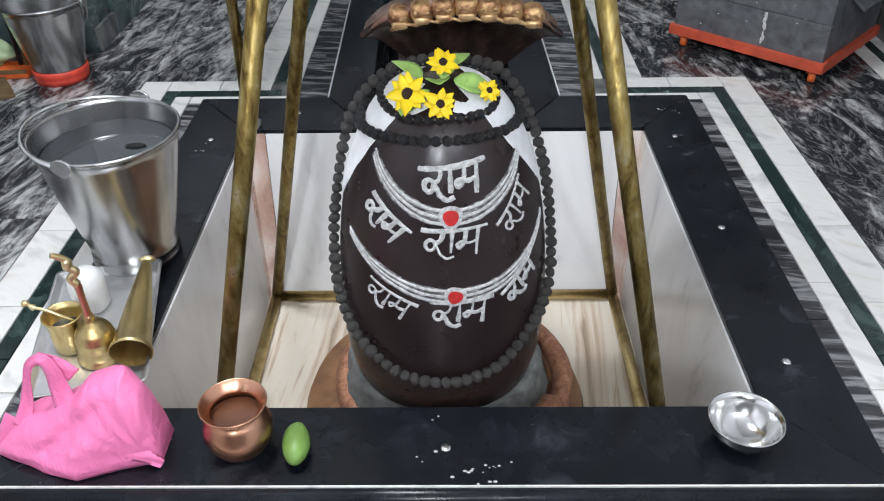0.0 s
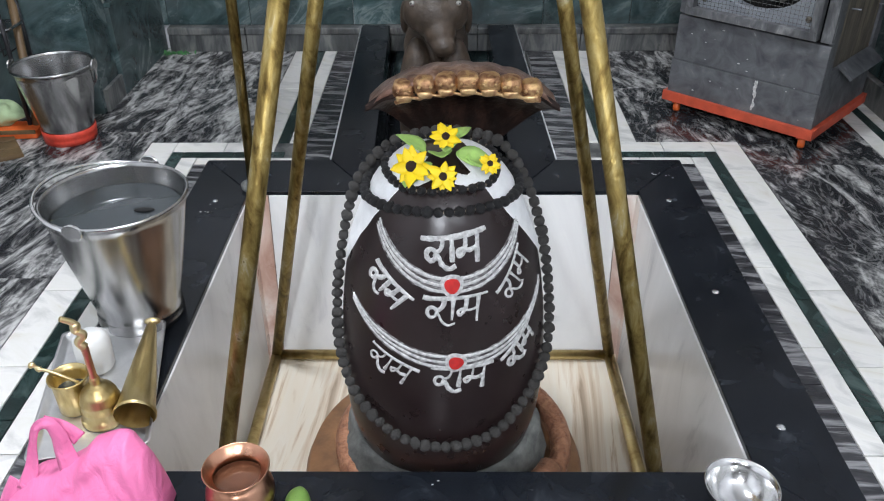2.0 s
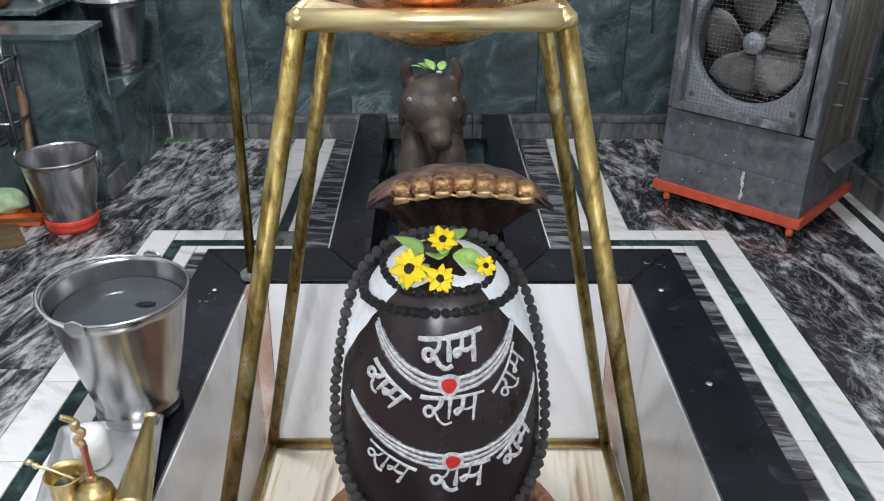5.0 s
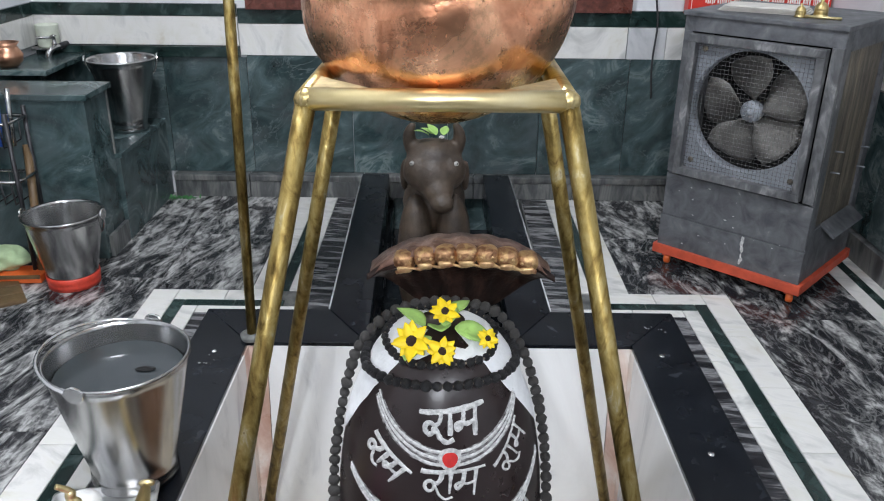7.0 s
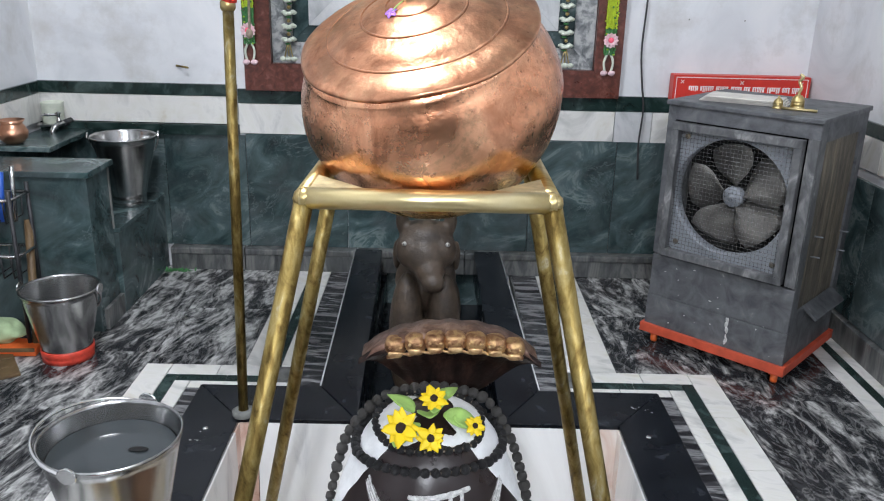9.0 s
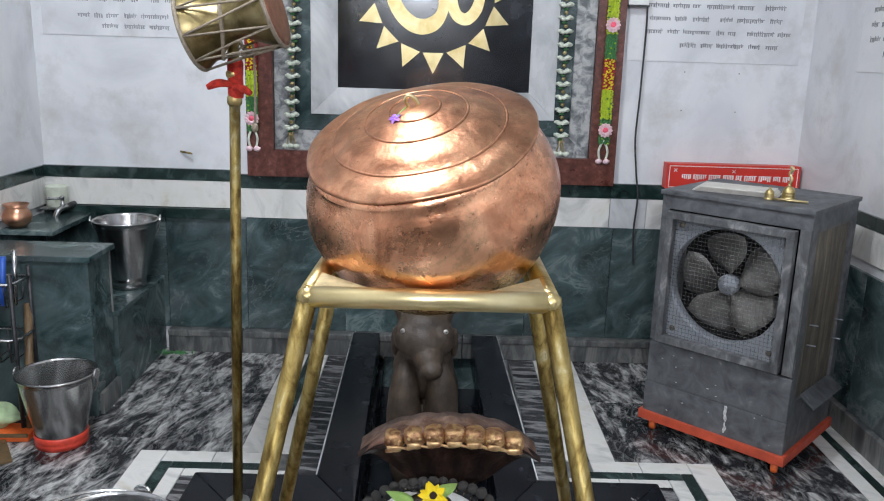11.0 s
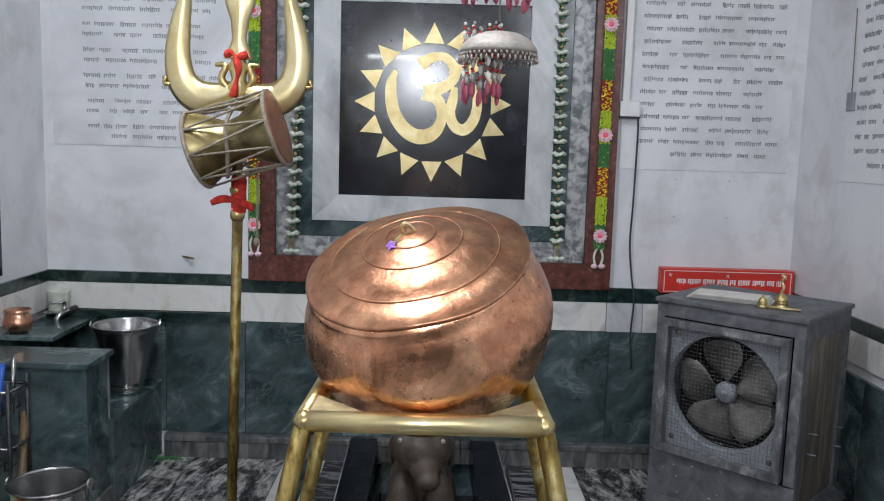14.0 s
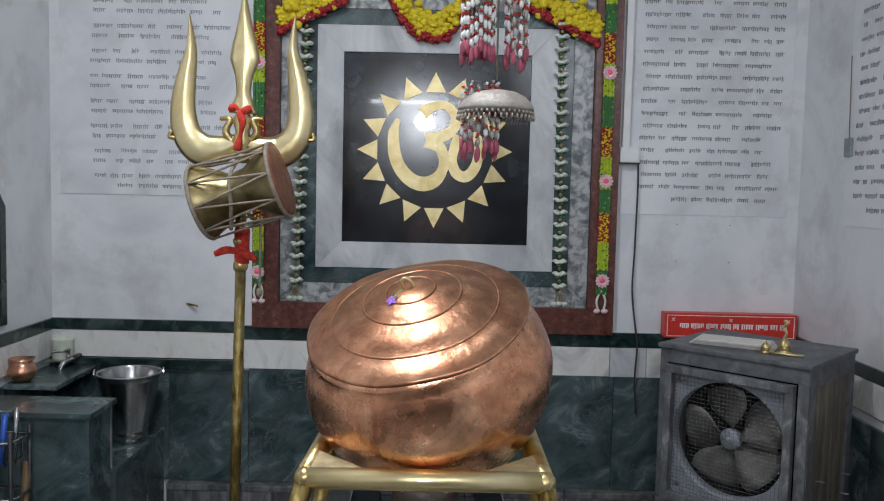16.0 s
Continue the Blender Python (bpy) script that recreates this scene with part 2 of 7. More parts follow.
cooler_paint = metal("cooler_grey_paint", ((0.3, (0.062, 0.065, 0.071)), (0.46, (0.105, 0.109, 0.117)), (0.60, (0.142, 0.147, 0.156)), (0.68, (0.175, 0.178, 0.185)), (0.74, (0.36, 0.36, 0.36))), 19, (0.42, 0.62), 0.1, (1, 1, 1), 60, 0.25)
cooler_worn = metal("cooler_worn_paint", ((0.3, (0.055, 0.057, 0.061)), (0.45, (0.10, 0.103, 0.107)), (0.56, (0.16, 0.163, 0.168)), (0.66, (0.30, 0.30, 0.30)), (0.75, (0.14, 0.14, 0.142))), 26, (0.4, 0.6), 0.15, (1, 1, 0.45), 60, 0.2)
rusty = metal("rusty_side", ((0.3, (0.045, 0.038, 0.03)), (0.5, (0.11, 0.095, 0.075)), (0.7, (0.24, 0.20, 0.14))), 14, (0.5, 0.8), 0.4, (2, 2, 0.3), 80, 0.1)
cooler_ring = metal("cooler_galvanised", ((0.3, (0.20, 0.215, 0.24)), (0.7, (0.33, 0.35, 0.38))), 9, (0.4, 0.6), 0.05, metalness=0.3)
fan_metal = metal("fan_blade", ((0.3, (0.08, 0.075, 0.068)), (0.6, (0.17, 0.162, 0.15)), (0.75, (0.27, 0.255, 0.23))), 12, (0.4, 0.6), 0.05, metalness=0.4)
dark_metal = metal("dark_iron", ((0.3, (0.02, 0.02, 0.022)), (0.7, (0.07, 0.07, 0.075))), 20, (0.4, 0.6), 0.1, metalness=0.6)


def paint(name, c, rough=0.45, vary=0.25, size=14.0, bump=0.1, spec=0.5):
    m = mat(name, rough=rough, spec=spec)
    k = Nodes(m)
    f = k.noise(k.coords(), size, 5, 0.6)
    lo = tuple(q * (1 - vary) for q in c)
    hi = tuple(min(1, q * (1 + vary)) for q in c)
    k.color(k.ramp(f, ((0.3, lo), (0.5, c), (0.72, hi))))
    k.bump(k.noise(k.coords(), size * 6, 3), bump, 0.002)
    k.rough(k.noise(k.coords(), size * 1.7, 3), max(0.02, rough - 0.1), min(1, rough + 0.1))
    return m


red_iron = paint("red_oxide_paint", (0.50, 0.075, 0.035), 0.5, 0.3)
orange_plastic = paint("orange_plastic", (0.75, 0.14, 0.03), 0.4)
red_band = paint("red_plastic_band", (0.62, 0.06, 0.035), 0.4, 0.3, 30)
# near black, for black marks and for painted shade in hollows
black_and_shade = paint("black_paint_and_shade", (0.004, 0.004, 0.004), 0.9)
lingam_stone = paint("oiled_black_stone", (0.019, 0.011, 0.011), 0.3, 0.22, 20, 0.06)
cement = paint("rough_cement", (0.15, 0.155, 0.145), 0.8, 0.4, 40, 0.8)
base_stone = paint("brown_base_stone", (0.27, 0.135, 0.062), 0.45, 0.4, 16, 0.3)
hood_metal = metal("aged_copper_snake", ((0.3, (0.045, 0.022, 0.016)), (0.5, (0.11, 0.055, 0.04)), (0.7, (0.26, 0.13, 0.085))), 26, (0.3, 0.55), 0.4, (1, 1, 1), 110, 0.7)
# paler copper for the crest, with its highlights painted into the tone
crest_metal = metal("gleaming_copper_crest", ((0.3, (0.10, 0.055, 0.042)), (0.5, (0.24, 0.135, 0.10)), (0.66, (0.42, 0.28, 0.22)), (0.76, (0.20, 0.11, 0.08))), 34, (0.26, 0.45), 0.4, (1, 1, 1), 110, 0.7)
# darker copper: the shade in the hood's hollow is put into the colour
hood_shade = metal("copper_with_hood_shade", ((0.3, (0.010, 0.006, 0.005)), (0.5, (0.026, 0.014, 0.011)), (0.7, (0.085, 0.042, 0.030))), 30, (0.4, 0.65), 0.5, (1, 1, 0.4), 110, 0.6)
coil_copper = metal("copper_scales", ((0.3, (0.26, 0.11, 0.065)), (0.5, (0.50, 0.24, 0.14)), (0.7, (0.66, 0.36, 0.22))), 60, (0.3, 0.5), 0.9, (1, 1, 1), 260, 0.7)
gilt = metal("worn_gilt", ((0.35, (0.34, 0.15, 0.08)), (0.5, (0.62, 0.40, 0.20)), (0.7, (0.80, 0.60, 0.30))), 40, (0.3, 0.5), 0.3, (1, 1, 1), 90, 0.7)
statue_stone = paint("dark_stone_statue", (0.052, 0.036, 0.024), 0.5, 0.55, 22, 0.7)
white_paste = paint("white_paste", (0.62, 0.62, 0.61), 0.75, 0.42, 150, 0.9)
thin_paste = metal("thin_smeared_paste", ((0.36, (0.035, 0.026, 0.026)), (0.47, (0.13, 0.12, 0.12)), (0.58, (0.33, 0.325, 0.32)), (0.7, (0.50, 0.50, 0.49))), 70, (0.6, 0.8), 0.3, (1, 1, 2.5), 200, 0.0)
white_daub = paint("white_daub", (0.84, 0.85, 0.86), 0.7, 0.10, 30, 0.4)
red_paste = paint("vermilion_paste", (0.55, 0.02, 0.018), 0.75, 0.2, 90, 0.8)
bead_mat = paint("rudraksha_bead", (0.072, 0.068, 0.064), 0.75, 0.5, 220, 1.0)
bead_dark = paint("dark_bead", (0.018, 0.018, 0.02), 0.5, 0.4, 220, 0.9)
petal_yellow = paint("yellow_petal", (0.92, 0.66, 0.008), 0.55, 0.12, 40)
marigold = paint("yellow_garland", (0.72, 0.56, 0.02), 0.7, 0.25, 50)
flower_eye = paint("dark_flower_eye", (0.035, 0.017, 0.01), 0.8, 0.4, 200, 1.0)
leaf_green = paint("fresh_leaf", (0.33, 0.53, 0.14), 0.5, 0.25, 40)
garland_green = paint("lime_garland", (0.30, 0.50, 0.03), 0.7, 0.25, 50)
garland_dark_green = paint("green_garland", (0.05, 0.20, 0.06), 0.6, 0.3, 50)
garland_red = paint("red_garland", (0.34, 0.015, 0.018), 0.6, 0.3, 50)
garland_white = paint("cream_garland", (0.62, 0.66, 0.56), 0.6, 0.2, 50)
pink_flower = paint("pink_rosette", (0.90, 0.13, 0.20), 0.6, 0.15, 50)
pink_pale = paint("pale_pink_petal", (0.80, 0.58, 0.62), 0.6, 0.15, 50)
violet = paint("violet_flower", (0.36, 0.16, 0.62), 0.6, 0.2, 50)
pink_bag = paint("pink_plastic_film", (0.88, 0.21, 0.44), 0.5, 0.07, 9, 0.12)
pink_bag.node_tree.nodes["Principled BSDF"].inputs["Transmission Weight"].default_value = 0.06
mango_skin = paint("green_mango_skin", (0.155, 0.275, 0.06), 0.38, 0.3, 24, 0.08)
white_plastic = paint("white_plastic", (0.74, 0.74, 0.72), 0.4, 0.06)
black_cable = paint("black_cable", (0.03, 0.03, 0.032), 0.5)
ink = paint("engraved_lettering", (0.27, 0.275, 0.29), 0.6, 0.35, 25)
red_sign = paint("red_sign_paint", (0.62, 0.035, 0.022), 0.4, 0.12)
white_letter = paint("white_lettering", (0.78, 0.72, 0.70), 0.5)
red_cloth = paint("red_cloth", (0.55, 0.035, 0.02), 0.85, 0.4, 90, 0.8)
cord = paint("cotton_cord", (0.27, 0.225, 0.17), 0.9, 0.3, 120, 0.8)
drum_skin = paint("drum_skin", (0.17, 0.065, 0.034), 0.55, 0.4, 30)
pink_tassel = paint("pink_tassel", (0.38, 0.075, 0.12), 0.5, 0.3, 40)
paper = paint("old_paper", (0.62, 0.59, 0.54), 0.8, 0.12, 30)
soap_white = paint("milky_plastic", (0.62, 0.66, 0.55), 0.4)
green_cloth = paint("pale_green_cloth", (0.40, 0.52, 0.30), 0.85, 0.2, 30)
wood_board = paint("wet_wood", (0.12, 0.075, 0.035), 0.5, 0.4, 18, 0.4)
blue_plastic = paint("blue_plastic", (0.02, 0.09, 0.42), 0.4)
eye_white = paint("painted_eye", (0.42, 0.41, 0.38), 0.5)
water = mat("bucket_water", (0.035, 0.042, 0.045), 0.03)
Nodes(water).bump(Nodes(water).noise(Nodes(water).coords(), 9, 2), 0.05, 0.002)
lota_water = mat("lota_water", (0.13, 0.055, 0.03), 0.04)
tube_glow = mat("tube_glow", (1, 1, 1), 0.5)
tube_glow.node_tree.nodes["Principled BSDF"].inputs["Emission Color"].default_value = (0.92, 0.97, 1, 1)
tube_glow.node_tree.nodes["Principled BSDF"].inputs["Emission Strength"].default_value = 55


# ---- mesh helpers ----
def mesh_of(bm, name, material, smooth=False):
    me = bpy.data.meshes.new(name)
    bm.normal_update()
    bm.to_mesh(me)
    bm.free()
    for q in (material if isinstance(material, (list, tuple)) else [material]):
        me.materials.append(q)
    if smooth:
        me.polygons.foreach_set("use_smooth", [True] * len(me.polygons))
    return me


def part(name, bm, material, parent=None, label="", smooth=False):
    ob = new(name, mesh_of(bm, name, material, smooth))
    if parent:
        ob.parent = parent
    if label:
        tagged(ob, label)
    return ob


def thing(name, label, category, at=None, group="", kind=""):
    ob = new(name)
    ob.empty_display_size = 0.05
    if at is not None:
        ob.matrix_world = at if isinstance(at, Matrix) else Matrix.Translation(at)
    return tagged(ob, label, category, group, kind)


def single(name, bm, material, label, category, group="", kind="", smooth=False, at=None):
    ob = new(name, mesh_of(bm, name, material, smooth))
    if at is not None:
        ob.matrix_world = at if isinstance(at, Matrix) else Matrix.Translation(at)
    return tagged(ob, label, category, group, kind)


def box(x0, x1, y0, y1, z0, z1, bevel=0.0, bm=None):
    out = bm or bmesh.new()
    tmp = bmesh.new() if bm else out
    m = Matrix.Translation(((x0 + x1) / 2, (y0 + y1) / 2, (z0 + z1) / 2)) @ Matrix.Diagonal((x1 - x0, y1 - y0, z1 - z0, 1))
    bmesh.ops.create_cube(tmp, size=1, matrix=m)
    if bevel:
        bmesh.ops.bevel(tmp, geom=tmp.edges[:], offset=bevel, segments=2, affect="EDGES", profile=0.6)
    if bm:
        merge(out, tmp)
    return out


def merge(bm, other, m=None):
    if m is not None:
        other.transform(m)
    vs = [bm.verts.new(v.co) for v in other.verts]
    other.verts.index_update()
    for f in other.faces:
        try:
            g = bm.faces.new([vs[v.index] for v in f.verts])
            g.smooth, g.material_index = f.smooth, f.material_index
        except ValueError:
            pass
    other.free()
    return bm


def lathe(profile, n=48, bm=None, center=(0, 0, 0), squash=1.0):
    """A turned shape round z from (radius, z) pairs."""
    bm = bm or bmesh.new()
    cx, cy, cz = center
    rings = []
    for r, z in profile:
        if r < 1e-5:
            rings.append([bm.verts.new((cx, cy, cz + z))])
        else:
            rings.append([bm.verts.new((cx + r * math.cos(2 * math.pi * i / n), cy + squash * r * math.sin(2 * math.pi * i / n), cz + z)) for i in range(n)])
    for a, b in zip(rings, rings[1:]):
        for i in range(n):
            j = (i + 1) % n
            if len(a) == 1 and len(b) > 1:
                bm.faces.new((a[0], b[j], b[i])).smooth = True
            elif len(b) == 1 and len(a) > 1:
                bm.faces.new((a[i], a[j], b[0])).smooth = True
            elif len(a) > 1:
                bm.faces.new((a[i], a[j], b[j], b[i])).smooth = True
    return bm


def smooth_path(points, steps=8, closed=False):
    """A Catmull-Rom line through the points."""
    p = [Vector(q) for q in points]
    n = len(p)
    out = []
    for i in range(n if closed else n - 1):
        a = p[(i - 1) % n] if closed or i else p[0] * 2 - p[1]
        b, c = p[i], p[(i + 1) % n]
        d = p[(i + 2) % n] if closed or i + 2 < n else p[-1] * 2 - p[-2]
        for s in range(steps):
            t = s / steps
            out.append(0.5 * ((2 * b) + (c - a) * t + (2 * a - 5 * b + 4 * c - d) * t * t + (3 * b - 3 * c + d - a) * t ** 3))
    if not closed:
        out.append(p[-1])
    return out


def tube(points, radius, n=10, bm=None, closed=False, caps=True):
    """A round bar along the points; radius is a number or a function of 0..1."""
    bm = bm or bmesh.new()
    p = [Vector(q) for q in points]
    rings = []
    up = Vector((0.13, 0.21, 0.97))
    for i, c in enumerate(p):
        a = p[(i + 1) % len(p)] if closed or i + 1 < len(p) else c
        b = p[i - 1] if closed or i else c
        d = (a - b).normalized()
        if i == 0:
            side = d.cross(up)
            if side.length < 0.2:
                side = d.cross(Vector((1, 0, 0)))
        else:
            side = side - d * side.dot(d)
        side = side.normalized()
        other = d.cross(side)
        r = radius(i / max(1, len(p) - 1)) if callable(radius) else radius
        rings.append([bm.verts.new(c + (side * math.cos(2 * math.pi * k / n) + other * math.sin(2 * math.pi * k / n)) * r) for k in range(n)])
    pairs = list(zip(rings, rings[1:])) + ([(rings[-1], rings[0])] if closed else [])
    for a, b in pairs:
        for k in range(n):
            bm.faces.new((a[k], a[(k + 1) % n], b[(k + 1) % n], b[k])).smooth = True
    if caps and not closed:
        bm.faces.new(rings[0][::-1])
        bm.faces.new(rings[-1])
    return bm


def ball(r, at=(0, 0, 0), sub=2, scale=(1, 1, 1), rough=0.0, bm=None, seed=0.0, freq=60.0):
    tmp = bmesh.new()
    bmesh.ops.create_icosphere(tmp, subdivisions=sub, radius=1.0)
    for v in tmp.verts:
        k = r * (1 + rough * noise.noise(v.co * r * freq + Vector((seed, seed * 2.3, 1.1))))
        v.co = Vector((v.co.x * k * scale[0], v.co.y * k * scale[1], v.co.z * k * scale[2])) + Vector(at)
    for f in tmp.faces:
        f.smooth = True
    if bm is None:
        return tmp
    return merge(bm, tmp)


def extrude_flat(outline, depth, m=None, bm=None, bevel=0.0):
    """A plate of that thickness from an outline in x, y."""
    tmp = bmesh.new()
    vs = [tmp.verts.new((x, y, 0)) for x, y in outline]
    f = tmp.faces.new(vs)
    r = bmesh.ops.extrude_face_region(tmp, geom=[f])
    bmesh.ops.translate(tmp, verts=[g for g in r["geom"] if isinstance(g, bmesh.types.BMVert)], vec=(0, 0, depth))
    bmesh.ops.recalc_face_normals(tmp, faces=tmp.faces[:])
    if bevel:
        bmesh.ops.bevel(tmp, geom=tmp.edges[:], offset=bevel, segments=1, affect="EDGES")
    if m is not None:
        tmp.transform(m)
    if bm is None:
        return tmp
    return merge(bm, tmp)

lime_petal = paint("lime_petals", (0.46, 0.58, 0.03), 0.6, 0.3, 60)
head_bronze = metal("bronze_heads", ((0.3, (0.22, 0.11, 0.06)), (0.48, (0.46, 0.26, 0.14)), (0.62, (0.66, 0.45, 0.22)), (0.75, (0.40, 0.21, 0.11))), 70, (0.45, 0.65), 0.4, (1, 1, 1), 160)

for m in (black_granite,):
    m.node_tree.nodes["Principled BSDF"].inputs["Specular IOR Level"].default_value = 0.27
k = Nodes(mango_skin)
base_c = k.b.inputs["Base Color"].links[0].from_socket
k.color(k.mix(k.ramp(k.noise(k.coords(), 190, 2, 0.6), ((0.68, (0, 0, 0)), (0.73, (1, 1, 1)))), base_c, (0.03, 0.05, 0.01)))
k = Nodes(pink_bag)
k.bump(k.noise(k.coords((42, 16, 34), (0, 35, 0)), 1.0, 4, 0.5, 1.2), 0.45, 0.008)

gusset_paint = paint("dull_pale_brass", (0.46, 0.38, 0.21), 0.55, 0.4, 40, 0.3)

panel_glow = mat("panel_glow", (1, 1, 1), 0.5)
panel_glow.node_tree.nodes["Principled BSDF"].inputs["Emission Color"].default_value = (0.92, 0.97, 1, 1)
panel_glow.node_tree.nodes["Principled BSDF"].inputs["Emission Strength"].default_value = 28

b = hazy_granite.node_tree.nodes["Principled BSDF"]
b.inputs["Coat Weight"].default_value, b.inputs["Coat Roughness"].default_value = 0.5, 0.03
b.inputs["Specular IOR Level"].default_value = 0.65

ink_faded = paint("faded_engraving", (0.33, 0.34, 0.36), 0.6, 0.35, 14)


# ---- the room ----
FLOOR, BACK, LEFT, RIGHT, FRONT, TOP = -0.02, 3.0, -1.468, 1.356, -1.75, 2.75
PX, PY0, PY1 = 0.49, 0.885, 1.81          # pit opening
FX, FY0, FY1 = 0.637, 0.735, 1.99         # outer edge of the black rim
CX0, CX1 = 0.185, 0.303                   # mouth of the channel behind the pit
RAMP = 0.080                              # height of the strips where they meet the back wall

wall_north = single("wall_north", box(LEFT - 0.15, RIGHT + 0.15, BACK, BACK + 0.15, -0.6, TOP), wall_marble, "white marble-clad back wall of the shrine", "wall", kind="structure")
# unseen closing wall, added dark so that stone and metal reflect little
wall_south = single("wall_south", box(LEFT - 0.15, RIGHT + 0.15, FRONT - 0.15, FRONT, -0.6, TOP), dark_plaster, "plain unseen wall closing the entrance side, dark to mute reflections", "wall", kind="structure")
wall_east = single("wall_east", box(RIGHT, RIGHT + 0.15, FRONT, BACK, -0.6, TOP), wall_marble, "white marble-clad side wall with engraved panel", "wall", kind="structure")
wall_west = single("wall_west", box(LEFT - 0.15, LEFT, FRONT, BACK, -0.6, TOP), wall_marble, "white marble-clad side wall with dark niche", "wall", kind="structure")
single("ceiling", box(LEFT - 0.15, RIGHT + 0.15, FRONT - 0.15, BACK + 0.15, TOP, TOP + 0.12), plaster, "plain white painted ceiling", "ceiling", kind="structure")

floor = thing("floor", "polished black and white streaked marble floor", "floor", kind="structure")
TILE_GAP = 0.0012


def tiles(x0, x1, y0, y1, nx, ny, material, parent=floor, name="tile", z=FLOOR, thick=0.03):
    sx, sy = (x1 - x0) / nx, (y1 - y0) / ny
    me = mesh_of(box(-sx / 2 + TILE_GAP, sx / 2 - TILE_GAP, -sy / 2 + TILE_GAP, sy / 2 - TILE_GAP, -thick, 0, 0.0012), name, material)
    for i in range(nx):
        for j in range(ny):
            ob = new(name, me)
            ob.location = (x0 + sx * (i + 0.5), y0 + sy * (j + 0.5), z)
            ob.parent = parent


# bed under the tiles, open over the pit and the channel
bed = bmesh.new()
for q in ((LEFT, -FX, FRONT, BACK), (FX, RIGHT, FRONT, BACK), (-FX, FX, FRONT, FY0), (-FX, -CX1, FY1, BACK), (CX1, FX, FY1, BACK)):
    box(*q, -0.12, FLOOR - 0.004, bm=bed)
part("floor_bed", bed, skirting_marble, floor)
S0, S1, S2, S3 = 0.685, 0.730, 0.765, 0.843      # white, green and white bands beside the pit
B0, B1, B2, B3 = 2.006, 2.047, 2.085, 2.148
C0, C1, C2, C3 = 0.555, 0.478, 0.445, 0.40       # the bands along the channel
tiles(LEFT, -S3, -1.75, 1.45, 1, 4, zebra_left)
tiles(LEFT, -S3, 1.45, BACK, 1, 2, zebra_left)
tiles(-S3, -C0, B3, BACK, 1, 2, zebra_left)
tiles(S3, 1.215, -1.75, 1.0, 1, 3, zebra_right)
tiles(S3, 1.215, 1.0, BACK, 1, 2, zebra_right)
tiles(C0, S3, B3, BACK, 1, 2, zebra_right)
tiles(-S3, S3, -1.75, 0.60, 3, 3, zebra_left)
tiles(-S3, S3, 0.60, 0.66, 6, 1, white_marble)
tiles(-FX, FX, 0.66, 0.731, 4, 1, zebra_strip)
for s in (-1, 1):
    def band(a, b, y0, y1, n, material):
        tiles(min(s * a, s * b), max(s * a, s * b), y0, y1, 1, n, material)
    band(FX + 0.003, S0, 0.66, B0, 9, zebra_strip)
    band(S0, S1, 0.66, B1, 5, white_marble)
    band(S1, S2, 0.66, B2, 4, green_stripe)
    band(S2, S3, 0.66, B3, 6, white_marble)
    # the bands across the back
    def cross(a, b, y0, y1, n, material):
        tiles(min(s * a, s * b), max(s * a, s * b), y0, y1, n, 1, material)
    cross(C3, S0, B0, B1, 2, white_marble)
    cross(C2, S1, B1, B2, 2, green_stripe)
    cross(C1, S2, B2, B3, 2, white_marble)
    band(C0, C1, B3, BACK, 4, white_marble)
    band(C1, C2, B2 + 0.063, BACK, 4, green_stripe)
    band(C2, C3, B1 + 0.101, BACK, 4, white_marble)
    band(C3, CX1 + 0.003, B0, BACK, 9, zebra_strip)
# border along the east wall
tiles(1.215, 1.265, FRONT, BACK, 1, 8, white_marble)
tiles(1.265, 1.295, FRONT, BACK, 1, 6, green_stripe)
tiles(1.295, RIGHT, FRONT, BACK, 1, 8, white_marble)

# black granite rim with mitred corners
rim = thing("pit_rim", "black granite rim slabs with mitred corners round the sunken pit", "stone rim", kind="structure")
T = 0.045


def slab(corners, name="slab", material=black_granite, parent=rim, z=0.0, t=T):
    bm = extrude_flat(corners, t, Matrix.Translation((0, 0, z - t)), bevel=0.0016)
    return part(name, bm, material, parent)


g = 0.0008
slab([(-FX, FY0), (FX, FY0), (PX, PY0), (-PX, PY0)])
slab([(-FX, FY1), (-CX1, FY1), (-CX0, PY1), (-PX, PY1)])
slab([(CX1, FY1), (FX, FY1), (PX, PY1), (CX0, PY1)])
slab([(-FX - g, FY0), (-PX - g, PY0), (-PX - g, PY1), (-FX - g, FY1)])
slab([(FX + g, FY0), (FX + g, FY1), (PX + g, PY1), (PX + g, PY0)])


def ramp_strip(near_in, near_out, far_in, far_out):
    """A slab beside the channel, rising gently to the back wall."""
    bm = bmesh.new()
    y0, y1 = (PY1 + 0.003, FY1 + 0.003), 2.948
    top = [bm.verts.new(q) for q in ((near_in, y0[0], 0.0), (near_out, y0[1], 0.0), (far_out, y1, RAMP), (far_in, y1, RAMP))]
    low = [bm.verts.new((v.co.x, v.co.y, -T)) for v in top]
    bm.faces.new(top)
    bm.faces.new(low[::-1])
    for k in range(4):
        bm.faces.new((top[k], low[k], low[(k + 1) % 4], top[(k + 1) % 4]))
    bmesh.ops.recalc_face_normals(bm, faces=bm.faces[:])
    bmesh.ops.bevel(bm, geom=bm.edges[:], offset=0.0016, segments=1, affect="EDGES")
    part("ramp_slab", bm, black_granite, rim)
    s = 1 if near_out > 0 else -1
    c = [(near_out + s * 0.0022, y0[1], 0.0012), (far_out + s * 0.0022, y1, RAMP)]
    part("pale_edge", tube(c, 0.0022, 6), grey_marble, rim)


